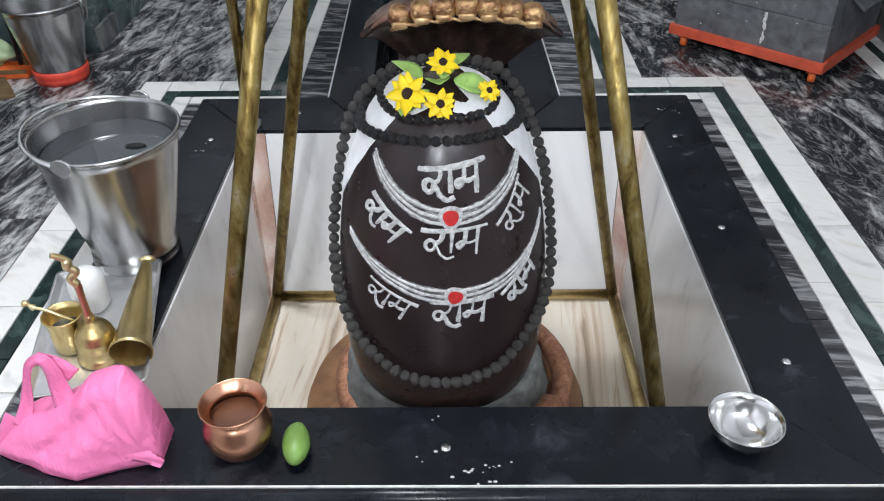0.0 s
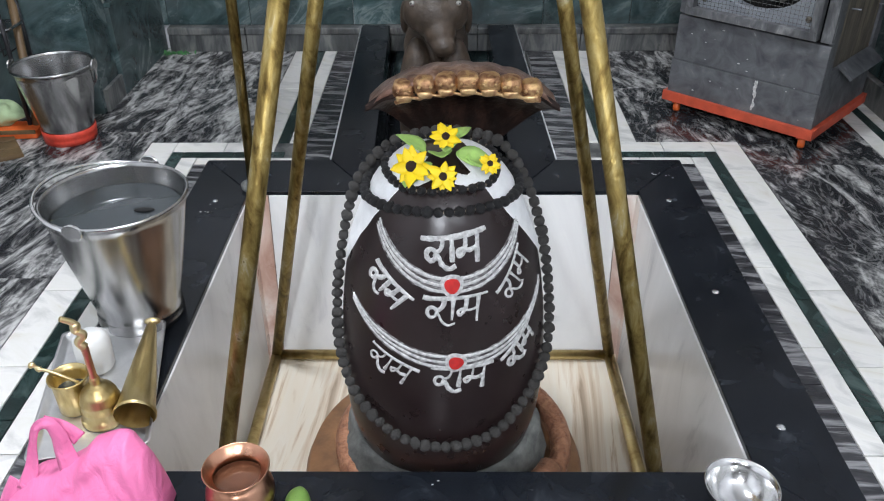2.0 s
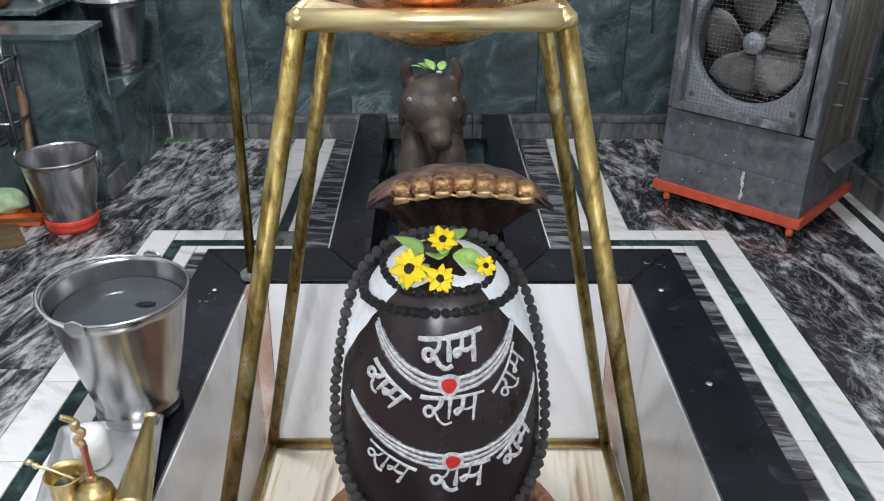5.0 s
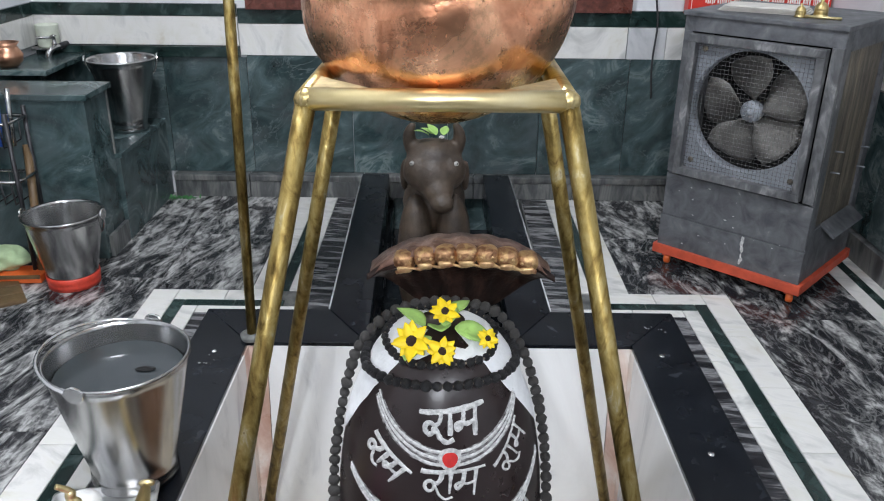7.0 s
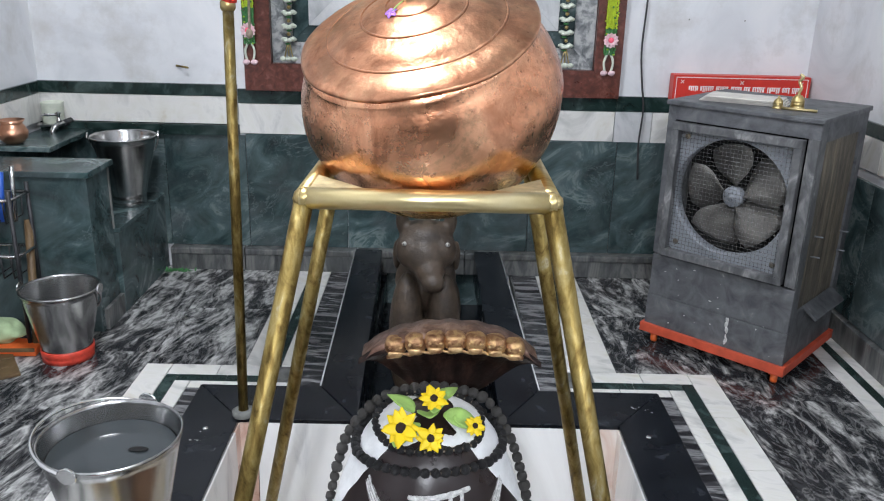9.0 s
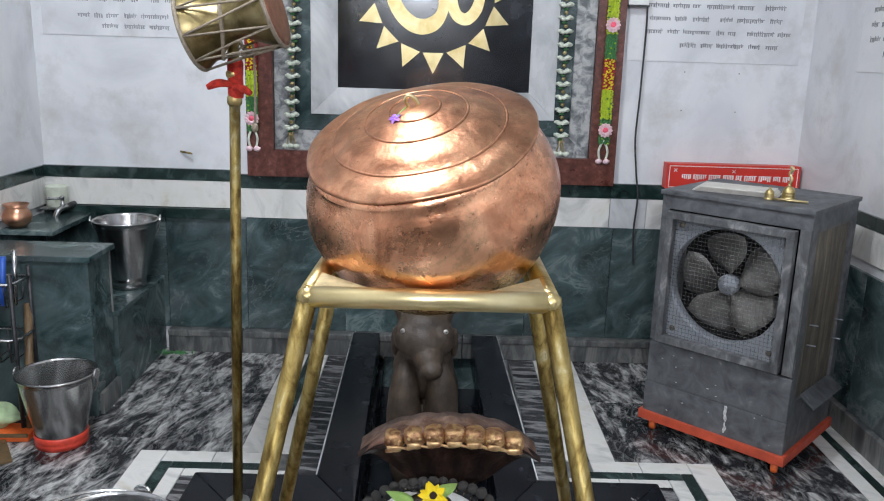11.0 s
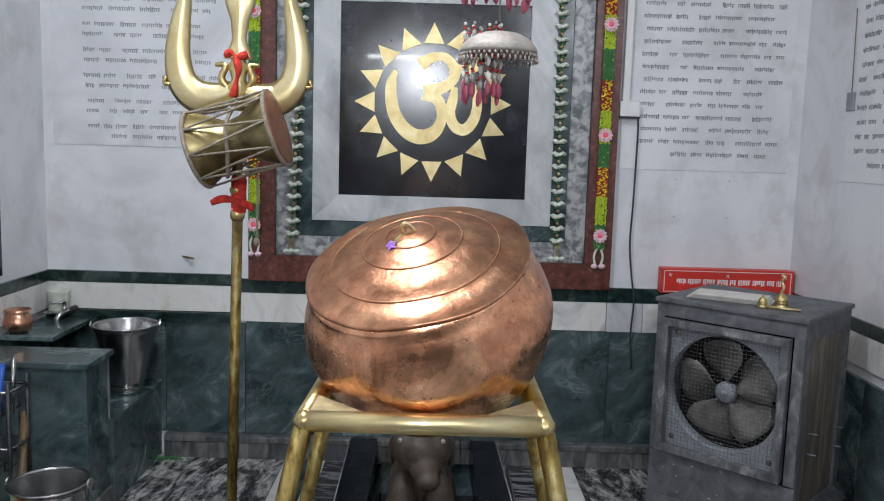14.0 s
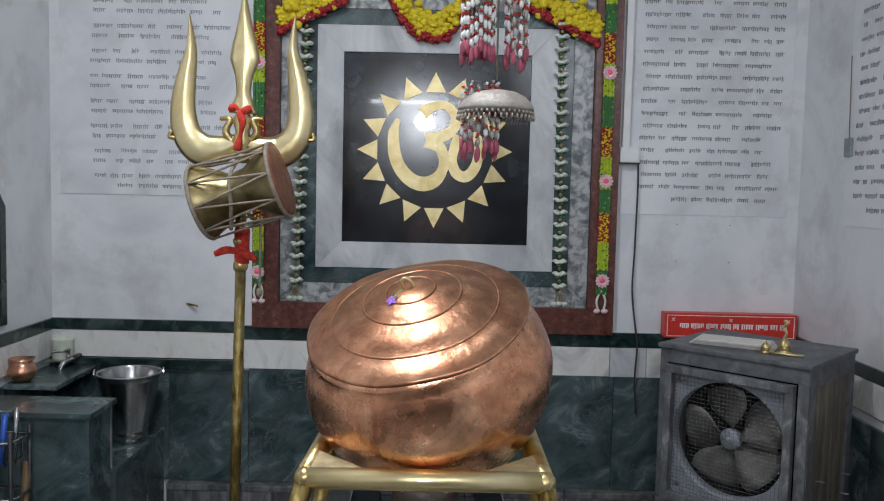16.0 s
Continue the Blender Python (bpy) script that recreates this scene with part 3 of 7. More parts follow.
ramp_strip(-CX0, -CX1, -0.200, -0.300)
ramp_strip(CX0, CX1, 0.156, 0.252)
slab([(-CX0 + 0.001, PY1), (CX0 - 0.001, PY1), (CX0 - 0.001, PY1 + 0.06), (-CX0 + 0.001, PY1 + 0.06)], z=-0.004)
bm = tube([(-FX - 0.05, FY0 - 0.004, -0.018), (FX + 0.05, FY0 - 0.004, -0.018)], 0.0165, 16)
part("bullnose", bm, black_granite, rim)
part("grout_line", box(-FX, FX, FY0 - 0.001, FY0 + 0.0015, -0.01, 0.0012), white_marble, rim)
bolt_profile = [(0.0, 0.0025), (0.005, 0.0022), (0.0075, 0.001), (0.008, 0.0)]
bolt_mesh = mesh_of(lathe(bolt_profile, 14), "bolt", steel_bright)
for x, y in ((0.562, 0.981), (0.562, 1.369), (0.556, 1.76), (-0.562, 1.76), (-0.562, 1.30), (0.01, 0.804), (-0.37, 1.90), (0.37, 1.90), (-0.25, 2.15), (0.24, 2.12), (-0.255, 2.62), (0.215, 2.62)):
    ob = new("bolt", bolt_mesh)
    ob.location = (x, y, 0.0008 + max(0.0, y - FY1) / (2.948 - FY1) * RAMP)
    ob.parent = rim
bm = bmesh.new()
rnd = random.Random(4)
for cx, cy, n in ((0.06, 0.762, 16), (-0.012, 0.785, 4), (-0.01, 0.868, 2), (-0.40, 0.80, 3), (0.55, 1.9, 7), (-0.57, 1.70, 6)):
    for i in range(n):
        r = rnd.uniform(0.0007, 0.0026)
        ball(r, (cx + rnd.gauss(0, 0.022), cy + rnd.gauss(0, 0.012), 0.0006), 1, (1.4, 1, 0.12), 0.5, bm, i)
tagged(part("drips", bm, white_marble, rim, "dried pale splashes on the stone"), kind="stuff")

# sloping pit walls and pit floor
pit = thing("pit", "sunken marble-lined pit with sloping walls", "pit", kind="structure")
PZ, BX, BY0, BY1 = -0.42, 0.456, 0.925, 1.682


def quad_wall(a, b, c, d, material, name, out):
    bm = bmesh.new()
    p = [Vector(q) for q in (a, b, c, d)]
    o = Vector(out) * 0.04
    v = [bm.verts.new(q) for q in p] + [bm.verts.new(q + o) for q in p]
    for f in ((0, 1, 2, 3), (7, 6, 5, 4), (0, 4, 5, 1), (1, 5, 6, 2), (2, 6, 7, 3), (3, 7, 4, 0)):
        bm.faces.new([v[i] for i in f])
    bmesh.ops.recalc_face_normals(bm, faces=bm.faces[:])
    return part(name, bm, material, pit)


ZT = -0.011
QX, QY0, QY1 = PX - 0.003, PY0 + 0.003, PY1 - 0.003      # panels stand just inside the slabs
for a in (-1, 1):
    quad_wall((a * QX, QY0, ZT), (a * QX, QY1 - 0.047, ZT), (a * BX, BY1 - 0.032, PZ), (a * BX, BY0, PZ), pit_marble, "side_panel", (a, 0, 0))
    quad_wall((a * QX, QY1 - 0.045, ZT), (a * QX, QY1 + 0.002, ZT), (a * BX, BY1 + 0.01, PZ), (a * BX, BY1 - 0.030, PZ), peach_marble, "corner_strip", (a, 0, 0))
    quad_wall((a * QX, QY1, ZT), (a * (QX - 0.045), QY1, ZT), (a * (BX - 0.032), BY1, PZ), (a * BX, BY1, PZ), peach_marble, "corner_strip", (0, 1, 0))
quad_wall((-QX + 0.047, QY1, ZT), (QX - 0.047, QY1, ZT), (BX - 0.034, BY1, PZ), (-BX + 0.034, BY1, PZ), pit_marble, "back_panel", (0, 1, 0))
quad_wall((QX, QY0, ZT), (-QX, QY0, ZT), (-BX, BY0, PZ), (BX, BY0, PZ), pit_marble, "front_panel", (0, -1, 0))
tiles(-BX - 0.01, BX + 0.01, BY0 - 0.02, BY1 + 0.02, 3, 1, pit_floor_marble, pit, "slab", PZ)

# channel in which the bull lies
channel = thing("channel", "narrow sunken channel lined with dark stone", "channel", kind="structure")
part("bottom", box(-CX0, CX0, PY1 + 0.06, BACK, -0.20, -0.16), black_granite, channel)
for s in (-1, 1):
    part("side", box(min(s * CX0, s * (CX0 + 0.03)), max(s * CX0, s * (CX0 + 0.03)), PY1 + 0.06, BACK, -0.2, -T), black_granite, channel)
part("end", box(-CX0, CX0, PY1 + 0.03, PY1 + 0.06, -0.2, -0.01), black_granite, channel)

# ---- back wall cladding ----
cladding = thing("cladding", "green and white marble dado panels on the back wall", "wall cladding", kind="structure")


def panel(x0, x1, z0, z1, material, proud=0.012, name="panel", parent=cladding, y=BACK, bevel=0.0015):
    return part(name, box(x0, x1, y - proud, y + 0.01, z0, z1, bevel), material, parent)


xs = [LEFT, -1.02, -0.715, -0.335, 0.02, 0.36, 0.68, 1.02, RIGHT]
for a, b in zip(xs, xs[1:]):
    panel(a + 0.001, b - 0.001, 0.071, 0.512 if a > -0.72 else 0.505, green_marble, 0.012)
for a, b in ((-1.02, -0.735), (-0.732, -0.3), (-0.298, 0.12), (0.122, 0.5), (0.502, 0.9), (0.902, RIGHT)):
    part("skirting", box(a, b, BACK - 0.046, BACK, FLOOR, 0.044, 0.003), skirting_marble, cladding)
    part("skirting_cap", box(a, b, BACK - 0.052, BACK, 0.045, 0.070, 0.005), skirting_marble, cladding)
panel(LEFT, -0.735, 0.507, 0.545, green_stripe, 0.03)
panel(LEFT, -0.737, 0.547, 0.648, white_marble, 0.014)
panel(LEFT, -0.737, 0.65, 0.692, green_stripe, 0.016)
panel(-0.733, -0.30, 0.514, 0.625, white_marble, 0.016)
panel(-0.298, 0.18, 0.514, 0.625, white_marble, 0.016)
panel(0.182, 0.66, 0.514, 0.625, white_marble, 0.016)
panel(0.663, 0.80, 0.512, 0.625, grey_marble, 0.012)
panel(0.802, RIGHT, 0.512, 0.625, white_marble, 0.012)
panel(-0.733, -0.2, 0.627, 0.678, green_stripe, 0.018)
panel(-0.198, 0.662, 0.627, 0.678, green_stripe, 0.018)
panel(0.664, RIGHT, 0.627, 0.682, green_stripe, 0.014)
for z0, z1, mm in ((0.066, 0.512, green_marble), (0.547, 0.648, white_marble), (0.65, 0.692, green_stripe)):
    for y0, y1 in ((1.1, 1.75), (1.752, 2.38), (2.382, BACK - 0.03)):
        part("panel", box(RIGHT - 0.012, RIGHT + 0.01, y0, y1, z0, z1, 0.0015), mm, cladding)
        part("panel", box(LEFT - 0.01, LEFT + 0.012, y0, y1, z0, z1, 0.0015), mm, cladding)
for y0, y1 in ((1.0, 1.9), (1.902, BACK - 0.05)):
    part("skirting", box(RIGHT - 0.03, RIGHT, y0, y1, FLOOR, 0.062, 0.003), skirting_marble, cladding)

# framed symbol panel
shrine = thing("symbol_panel", "black granite panel with golden sun symbol in a marble and brown granite frame", "wall panel", kind="structure")


def framed(x0, x1, z0, z1, w, material, proud, name):
    """Four mitred boards round the opening x0..x1, z0..z1."""
    o = [(x0 - w, z0 - w), (x1 + w, z0 - w), (x1 + w, z1 + w), (x0 - w, z1 + w)]
    i = [(x0, z0), (x1, z0), (x1, z1), (x0, z1)]
    for k in range(4):
        q = [o[k], o[(k + 1) % 4], i[(k + 1) % 4], i[k]]
        m = Matrix(((1, 0, 0, 0), (0, 0, -1, BACK), (0, 1, 0, 0), (0, 0, 0, 1)))
        part(name, extrude_flat(q, proud, m, bevel=0.0012), material, shrine)


OX0, OX1, OZ0, OZ1 = -0.366, 0.331, 1.008, 1.713
part("granite_panel", box(OX0, OX1, BACK - 0.012, BACK, OZ0, OZ1), hazy_granite, shrine)
framed(OX0, OX1, OZ0, OZ1, 0.098, grey_marble, 0.02, "marble_border")
framed(OX0 - 0.099, OX1 + 0.099, OZ0 - 0.099, OZ1 + 0.099, 0.058, green_marble, 0.016, "green_border")
framed(OX0 - 0.158, OX1 + 0.158, OZ0 - 0.158, OZ1 + 0.158, 0.075, speckled_marble, 0.014, "grey_border")
framed(-0.600, 0.565, 0.775, 2.02, 0.098, brown_granite, 0.04, "granite_frame")

OM = Vector(((OX0 + OX1) / 2 - 0.005, 0, (OZ0 + OZ1) / 2 - 0.005))
U = 0.00210


def wall_m(depth):
    return Matrix(((1, 0, 0, OM.x), (0, 0, -1, BACK - depth), (0, 1, 0, OM.z), (0, 0, 0, 1)))


for i in range(16):
    a = 2 * math.pi * (i + 0.5) / 16 + 0.2
    r0, r1, h = 104 * U, 138 * U, 0.21
    pts = [(r0 * math.cos(a - h * 0.82), r0 * math.sin(a - h * 0.82)), (r1 * math.cos(a), r1 * math.sin(a)), (r0 * math.cos(a + h * 0.82), r0 * math.sin(a + h * 0.82)), (r0 * 0.985 * math.cos(a), r0 * 0.985 * math.sin(a))]
    part("ray", extrude_flat(pts, 0.006, wall_m(0.012)), gold_paint, shrine)


def ribbon(points, width, depth, m, steps=10):
    """A flat raised stroke along points in the plane; width is a function of 0..1."""
    c = smooth_path([(x, y, 0) for x, y in points], steps)
    left, right = [], []
    for i, p in enumerate(c):
        d = (c[min(i + 1, len(c) - 1)] - c[max(i - 1, 0)]).normalized()
        n = Vector((-d.y, d.x, 0))
        w = width(i / (len(c) - 1)) / 2
        left.append(p + n * w)
        right.append(p - n * w)
    bm = bmesh.new()
    lo = [[bm.verts.new(q) for q in s] for s in (left, right)]
    hi = [[bm.verts.new(q + Vector((0, 0, depth))) for q in s] for s in (left, right)]
    for i in range(len(c) - 1):
        bm.faces.new((hi[0][i], hi[1][i], hi[1][i + 1], hi[0][i + 1]))
        bm.faces.new((lo[0][i], lo[0][i + 1], lo[1][i + 1], lo[1][i]))
        bm.faces.new((lo[0][i], hi[0][i], hi[0][i + 1], lo[0][i + 1]))
        bm.faces.new((lo[1][i], lo[1][i + 1], hi[1][i + 1], hi[1][i]))
    bm.faces.new((lo[0][0], lo[1][0], hi[1][0], hi[0][0]))
    bm.faces.new((lo[0][-1], hi[0][-1], hi[1][-1], lo[1][-1]))
    bmesh.ops.recalc_face_normals(bm, faces=bm.faces[:])
    bm.transform(m)
    return bm


def px(*pts):
    return [((x - 770) * U, (265 - y) * U) for x, y in pts]


def glyph(*pts):
    c, s = math.cos(0.04), math.sin(0.04)
    return [(((x - 765) * c + (y - 231) * s) * U, ((x - 765) * s - (y - 231) * c) * U) for x, y in pts]


def widths(*w):
    return lambda k: U * float(np.interp(k, np.linspace(0, 1, len(w)), w))


part("om_bowl", ribbon(glyph((701, 174), (692, 200), (694, 238), (706, 266), (728, 286), (752, 289), (772, 276), (781, 252), (774, 226), (750, 213)), widths(8, 18, 22, 23, 25, 26, 25, 19, 18, 20, 24), 0.006, wall_m(0.012)), gold_paint, shrine)
part("om_upper", ribbon(glyph((744, 165), (762, 154), (786, 152), (803, 170), (801, 190), (782, 205), (750, 212)), widths(25, 17, 14, 16, 20, 18, 20, 24), 0.0078, wall_m(0.012)), gold_paint, shrine)
part("om_tail", ribbon(glyph((804, 204), (800, 226), (795, 250), (803, 272), (820, 278), (836, 262), (843, 236), (841, 212), (832, 202)), widths(10, 17, 18, 19, 20, 19, 17, 16, 10), 0.0094, wall_m(0.012)), gold_paint, shrine)
part("om_crescent", ribbon(px((800, 196), (822, 205), (846, 200), (862, 182)), lambda k: U * (4 + 12 * math.sin(math.pi * k)), 0.006, wall_m(0.012)), gold_paint, shrine)
part("om_dot", extrude_flat([(8 * U * math.cos(a * 0.5236) + 62 * U, 8 * U * math.sin(a * 0.5236) + 92 * U) for a in range(12)], 0.006, wall_m(0.012)), gold_paint, shrine)


# engraved tablets: white slabs with rows of lettering too small to read
def tablet(x0, x1, z0, z1, tx0, tx1, tz0, tz1, pairs, seed, m, label):
    t = thing("engraved_tablet", label, "wall tablet", kind="structure")
    part("slab", box(x0, x1, -0.0032, 0.004, z0, z1, 0.001), wall_marble, t)
    bm = bmesh.new()
    rr = random.Random(seed)
    zs_ = []
    z = tz0
    while z < tz1:
        zs_.append(z)
        if pairs:
            zs_.append(z + 0.0365)
        z += 0.0925 if pairs else 0.0455
    for i, z in enumerate(zs_):
        x = tx0 + (rr.uniform(0.08, 0.16) if i == 0 else rr.uniform(0, 0.015))
        end = tx1 - (rr.uniform(0.0, 0.08) if pairs else 0.0)
        while x < end - 0.03:
            w = min(rr.choice((0.03, 0.045, 0.06, 0.075, 0.1)), end - x)
            box(x, x + w, -0.0040, -0.0028, z + 0.0078, z + 0.0104, bm=bm)
            q = x + rr.uniform(0, 0.002)
            while q < x + w - 0.004:
                h, v = rr.uniform(0.007, 0.0125), rr.uniform(0.0028, 0.0062)
                box(q, q + v, -0.0040, -0.0028, z + 0.0078 - h, z + 0.0078, bm=bm)
                if rr.random() < 0.25:
                    box(q, q + 0.003, -0.0040, -0.0028, z + 0.0104, z + 0.0150, bm=bm)
                q += v + rr.uniform(0.0018, 0.0042)
            x += w + (rr.choice((0.014, 0.02, 0.04)) if pairs else rr.choice((0.012, 0.016, 0.02, 0.04)))
    tagged(part("lettering", bm, ink_faded if pairs else ink, t, "small dark engraved lettering in rows"), kind="stuff")
    t.matrix_world = m
    return t


tablet(-1.43, -0.74, 1.165, 2.35, -1.315, -0.78, 1.195, 2.30, True, 3, Matrix.Translation((0, BACK, 0)), "white marble tablet engraved with rows of dark lettering")
tablet(0.68, 1.31, 1.135, 2.35, 0.74, 1.27, 1.19, 2.30, False, 5, Matrix.Translation((0, BACK, 0)), "white marble tablet engraved with dense rows of dark lettering")
tablet(-0.55, 0.12, 1.12, 2.35, -0.5, 0.08, 1.17, 2.30, False, 8, Matrix.Translation((RIGHT, 2.1, 0)) @ pose(0, 0, 0, 0, 0, -90), "white marble tablet engraved with dark lettering on the side wall")
for x, z in ((0.90, 1.10), (1.10, 1.10), (0.90, 0.96), (1.10, 0.96)):
    single("nail_hole", lathe([(0, 0.001), (0.002, 0.001), (0.0024, 0)], 8), rusty, "small dark screw plug in the white wall", "screw plug", kind="structure", at=Matrix.Translation((x, BACK - 0.001, z)) @ pose(0, 0, 0, 90))
single("nail", tube([(-0.955, BACK, 0.755), (-0.905, BACK - 0.03, 0.752)], 0.004, 6), brass_worn, "brass hook sticking out of the white wall", "hook")

# niche in the west wall
niche = thing("niche", "dark pointed niche with green marble surround in the side wall", "niche", kind="structure")
m = Matrix(((0, 0, 1, LEFT - 0.012), (1, 0, 0, 2.36), (0, 1, 0, 0), (0, 0, 0, 1)))
part("surround", extrude_flat([(-0.30, 0.72), (0.30, 0.72), (0.30, 1.12), (0.24, 1.20), (0.0, 1.30), (-0.24, 1.20), (-0.30, 1.12)], 0.022, m), green_stripe, niche)
# flat black plate on the wall paints the shade of the niche's depth
part("recess", extrude_flat([(-0.26, 0.75), (0.26, 0.75), (0.26, 1.11), (0.2, 1.18), (0.0, 1.27), (-0.2, 1.18), (-0.26, 1.11)], 0.025, m), black_and_shade, niche)

# tubular lamp and bulb on the wall behind the camera
def tube_light(x, z, length, y=FRONT, turn=0):
    t = thing("tube_light", "lit white fluorescent tube in a slim wall batten", "tube light", Matrix.Translation((x, y, z)) @ pose(0, 0, 0, 0, 0, turn))
    part("batten", box(-length / 2, length / 2, 0, 0.045, -0.03, 0.03, 0.004), white_plastic, t)
    part("tube", tube([(-length / 2 + 0.03, 0.075, 0), (length / 2 - 0.03, 0.075, 0)], 0.014, 12), tube_glow, t, "glowing glass tube")
    for s in (-1, 1):
        part("holder", box(s * (length / 2 - 0.03) - 0.012, s * (length / 2 - 0.03) + 0.012, 0.04, 0.095, -0.018, 0.018, 0.003), white_plastic, t)
    return t


tube_light(-0.257, 2.032, 0.93)
# unseen extra tube, added to brighten the right side
tube_light(1.10, 2.35, 0.48)
bulb = thing("light_bulb", "lit white bulb in a wall holder", "light bulb", (-0.18, FRONT, 1.845))
part("holder", tube([(0, 0, 0), (0, 0.06, 0)], 0.022, 14), white_plastic, bulb)
part("glass", ball(0.05, (0, 0.10, 0), 3), tube_glow, bulb, "glowing glass")
area_lamp("bulb_light", look((-0.18, FRONT + 0.17, 1.845), (-0.1, 1.6, 0.7)), 0.16, 0.16, L_BULB, (0.93, 0.975, 1.07))
# fill lamp at the added tube
area_lamp("right_fill_light", look((1.10, FRONT + 0.13, 2.35), (0.2, 1.5, 0.4)), 0.44, 0.06, L_FILL, (0.91, 0.965, 1.07))
ceil = thing("ceiling_light", "lit white panel lamp flush on the ceiling", "ceiling light", (-0.46, 1.15, TOP))
part("frame", box(-0.20, 0.20, -0.20, 0.20, -0.03, 0.0, 0.004), white_plastic, ceil)
part("diffuser", box(-0.175, 0.175, -0.175, 0.175, -0.034, -0.028), panel_glow, ceil)
area_lamp("ceiling_lamp_light", Matrix.Translation((-0.46, 1.15, TOP - 0.05)), 0.34, 0.34, L_CEIL, (0.93, 0.975, 1.07))


# ---- lingam ----
AX, AY = 0.005, 1.105
LP = [(0.136, -0.14), (0.156, -0.085), (0.168, -0.03), (0.174, 0.05), (0.170, 0.12), (0.166, 0.18), (0.158, 0.24), (0.146, 0.30), (0.124, 0.36), (0.103, 0.40), (0.076, 0.43), (0.044, 0.448), (0.0, 0.455)]
LZ = np.array([z for r, z in LP])
LR = np.array([r for r, z in LP])


def lr(z):
    """The stone's radius at a height, smoothed."""
    return float(np.mean([np.interp(z + d, LZ, LR) for d in (-0.014, -0.007, 0, 0.007, 0.014)]))


def on_stone(deg, z, lift=0.0):
    a = radians(deg)
    slope = (lr(z + 0.004) - lr(z - 0.004)) / 0.008
    n = Vector((math.cos(a), math.sin(a), -slope)).normalized()
    return Vector((AX + lr(z) * math.cos(a), AY + lr(z) * math.sin(a), z)) + n * lift, n


zs = [-0.14 + 0.595 * (i / 44) for i in range(45)]
lingam = thing("lingam", "tall oiled black stone lingam with white and red painted marks", "lingam", (AX, AY, -0.14))
body = lathe([(lr(z), z) for z in zs[:-1]] + [(0.0, 0.455)], 72, center=(AX, AY, 0))


def lpart(name, bm, material, label="", smooth=False):
    bm.transform(Matrix.Translation((-AX, -AY, 0.14)))
    return part(name, bm, material, lingam, label, smooth)


lpart("stone", body, lingam_stone)


def stroke(points, width, lift=0.0016, bm=None, steps=6, ragged=0.12, seed=0):
    """A painted stroke over the stone: points are (degrees, height)."""
    bm = bm or bmesh.new()
    c = smooth_path([(d, z, 0) for d, z in points], steps)
    w = width if callable(width) else (lambda k: width)
    rows = []
    for i, p in enumerate(c):
        q0 = c[max(i - 1, 0)]
        q1 = c[min(i + 1, len(c) - 1)]
        a, n = on_stone(p.x, p.y)
        d = on_stone(q1.x, q1.y)[0] - on_stone(q0.x, q0.y)[0]
        side = n.cross(d).normalized()
        k = i / (len(c) - 1)
        h = w(k) / 2 * (1 + ragged * noise.noise(Vector((i * 0.9 + seed, seed * 3.1, 0.4))))
        rows.append([a + side * h * s + n * (lift * (1 - abs(s) ** 3) + 0.0003) for s in (-1, -0.6, 0, 0.6, 1)])
    vs = [[bm.verts.new(q) for q in r] for r in rows]
    for r0, r1 in zip(vs, vs[1:]):
        for i in range(4):
            bm.faces.new((r0[i], r0[i + 1], r1[i + 1], r1[i])).smooth = True
    return bm


RAM = [[(0.0, -0.03), (0.10, -0.045), (0.6, -0.03), (1.0, 0.0), (1.26, 0.02)],
       [(0.40, -0.03), (0.40, -0.14), (0.35, -0.25), (0.27, -0.29), (0.20, -0.24), (0.11, -0.27), (0.08, -0.37), (0.14, -0.46), (0.23, -0.43), (0.26, -0.34), (0.31, -0.42), (0.36, -0.54), (0.48, -0.63), (0.62, -0.58)],
       [(0.58, -0.03), (0.57, -0.28), (0.555, -0.50)],
       [(0.84, -0.02), (0.83, -0.18), (0.80, -0.30), (0.72, -0.40), (0.67, -0.33), (0.76, -0.27), (0.90, -0.31), (1.05, -0.27)],
       [(1.08, 0.0), (1.06, -0.28), (1.045, -0.57)]]


def word(deg, z, size, turn, seed):
    """The painted word, centred at (deg, z), turned clockwise by so many degrees."""
    bm = bmesh.new()
    c, s = math.cos(radians(-turn)), math.sin(radians(-turn))
    for k, line in enumerate(RAM):
        pts = []
        for x, y in line:
            a, b = (x - 0.62) * size, (y + 0.32) * size
            u, v = a * c - b * s, a * s + b * c
            zz = z + v * 0.93
            pts.append((deg + math.degrees(u / lr(zz)), zz))
        stroke(pts, lambda q: (0.0080 if k == 0 else 0.0069) * (0.8 + 0.3 * math.sin(2.6 * q + seed)), 0.0022, bm, 5, 0.3, seed + k)
    return bm


for i, (d, z, sz, tn) in enumerate(((-82, 0.344, 0.076, -2), (-124, 0.279, 0.067, 36), (-83, 0.258, 0.076, 2), (-42, 0.286, 0.067, -42), (-119, 0.150, 0.069, 24), (-80, 0.140, 0.077, 3), (-43, 0.164, 0.066, -34))):
    lpart("painted_word", word(d, z, sz, tn, i), white_paste, "white finger-painted word")

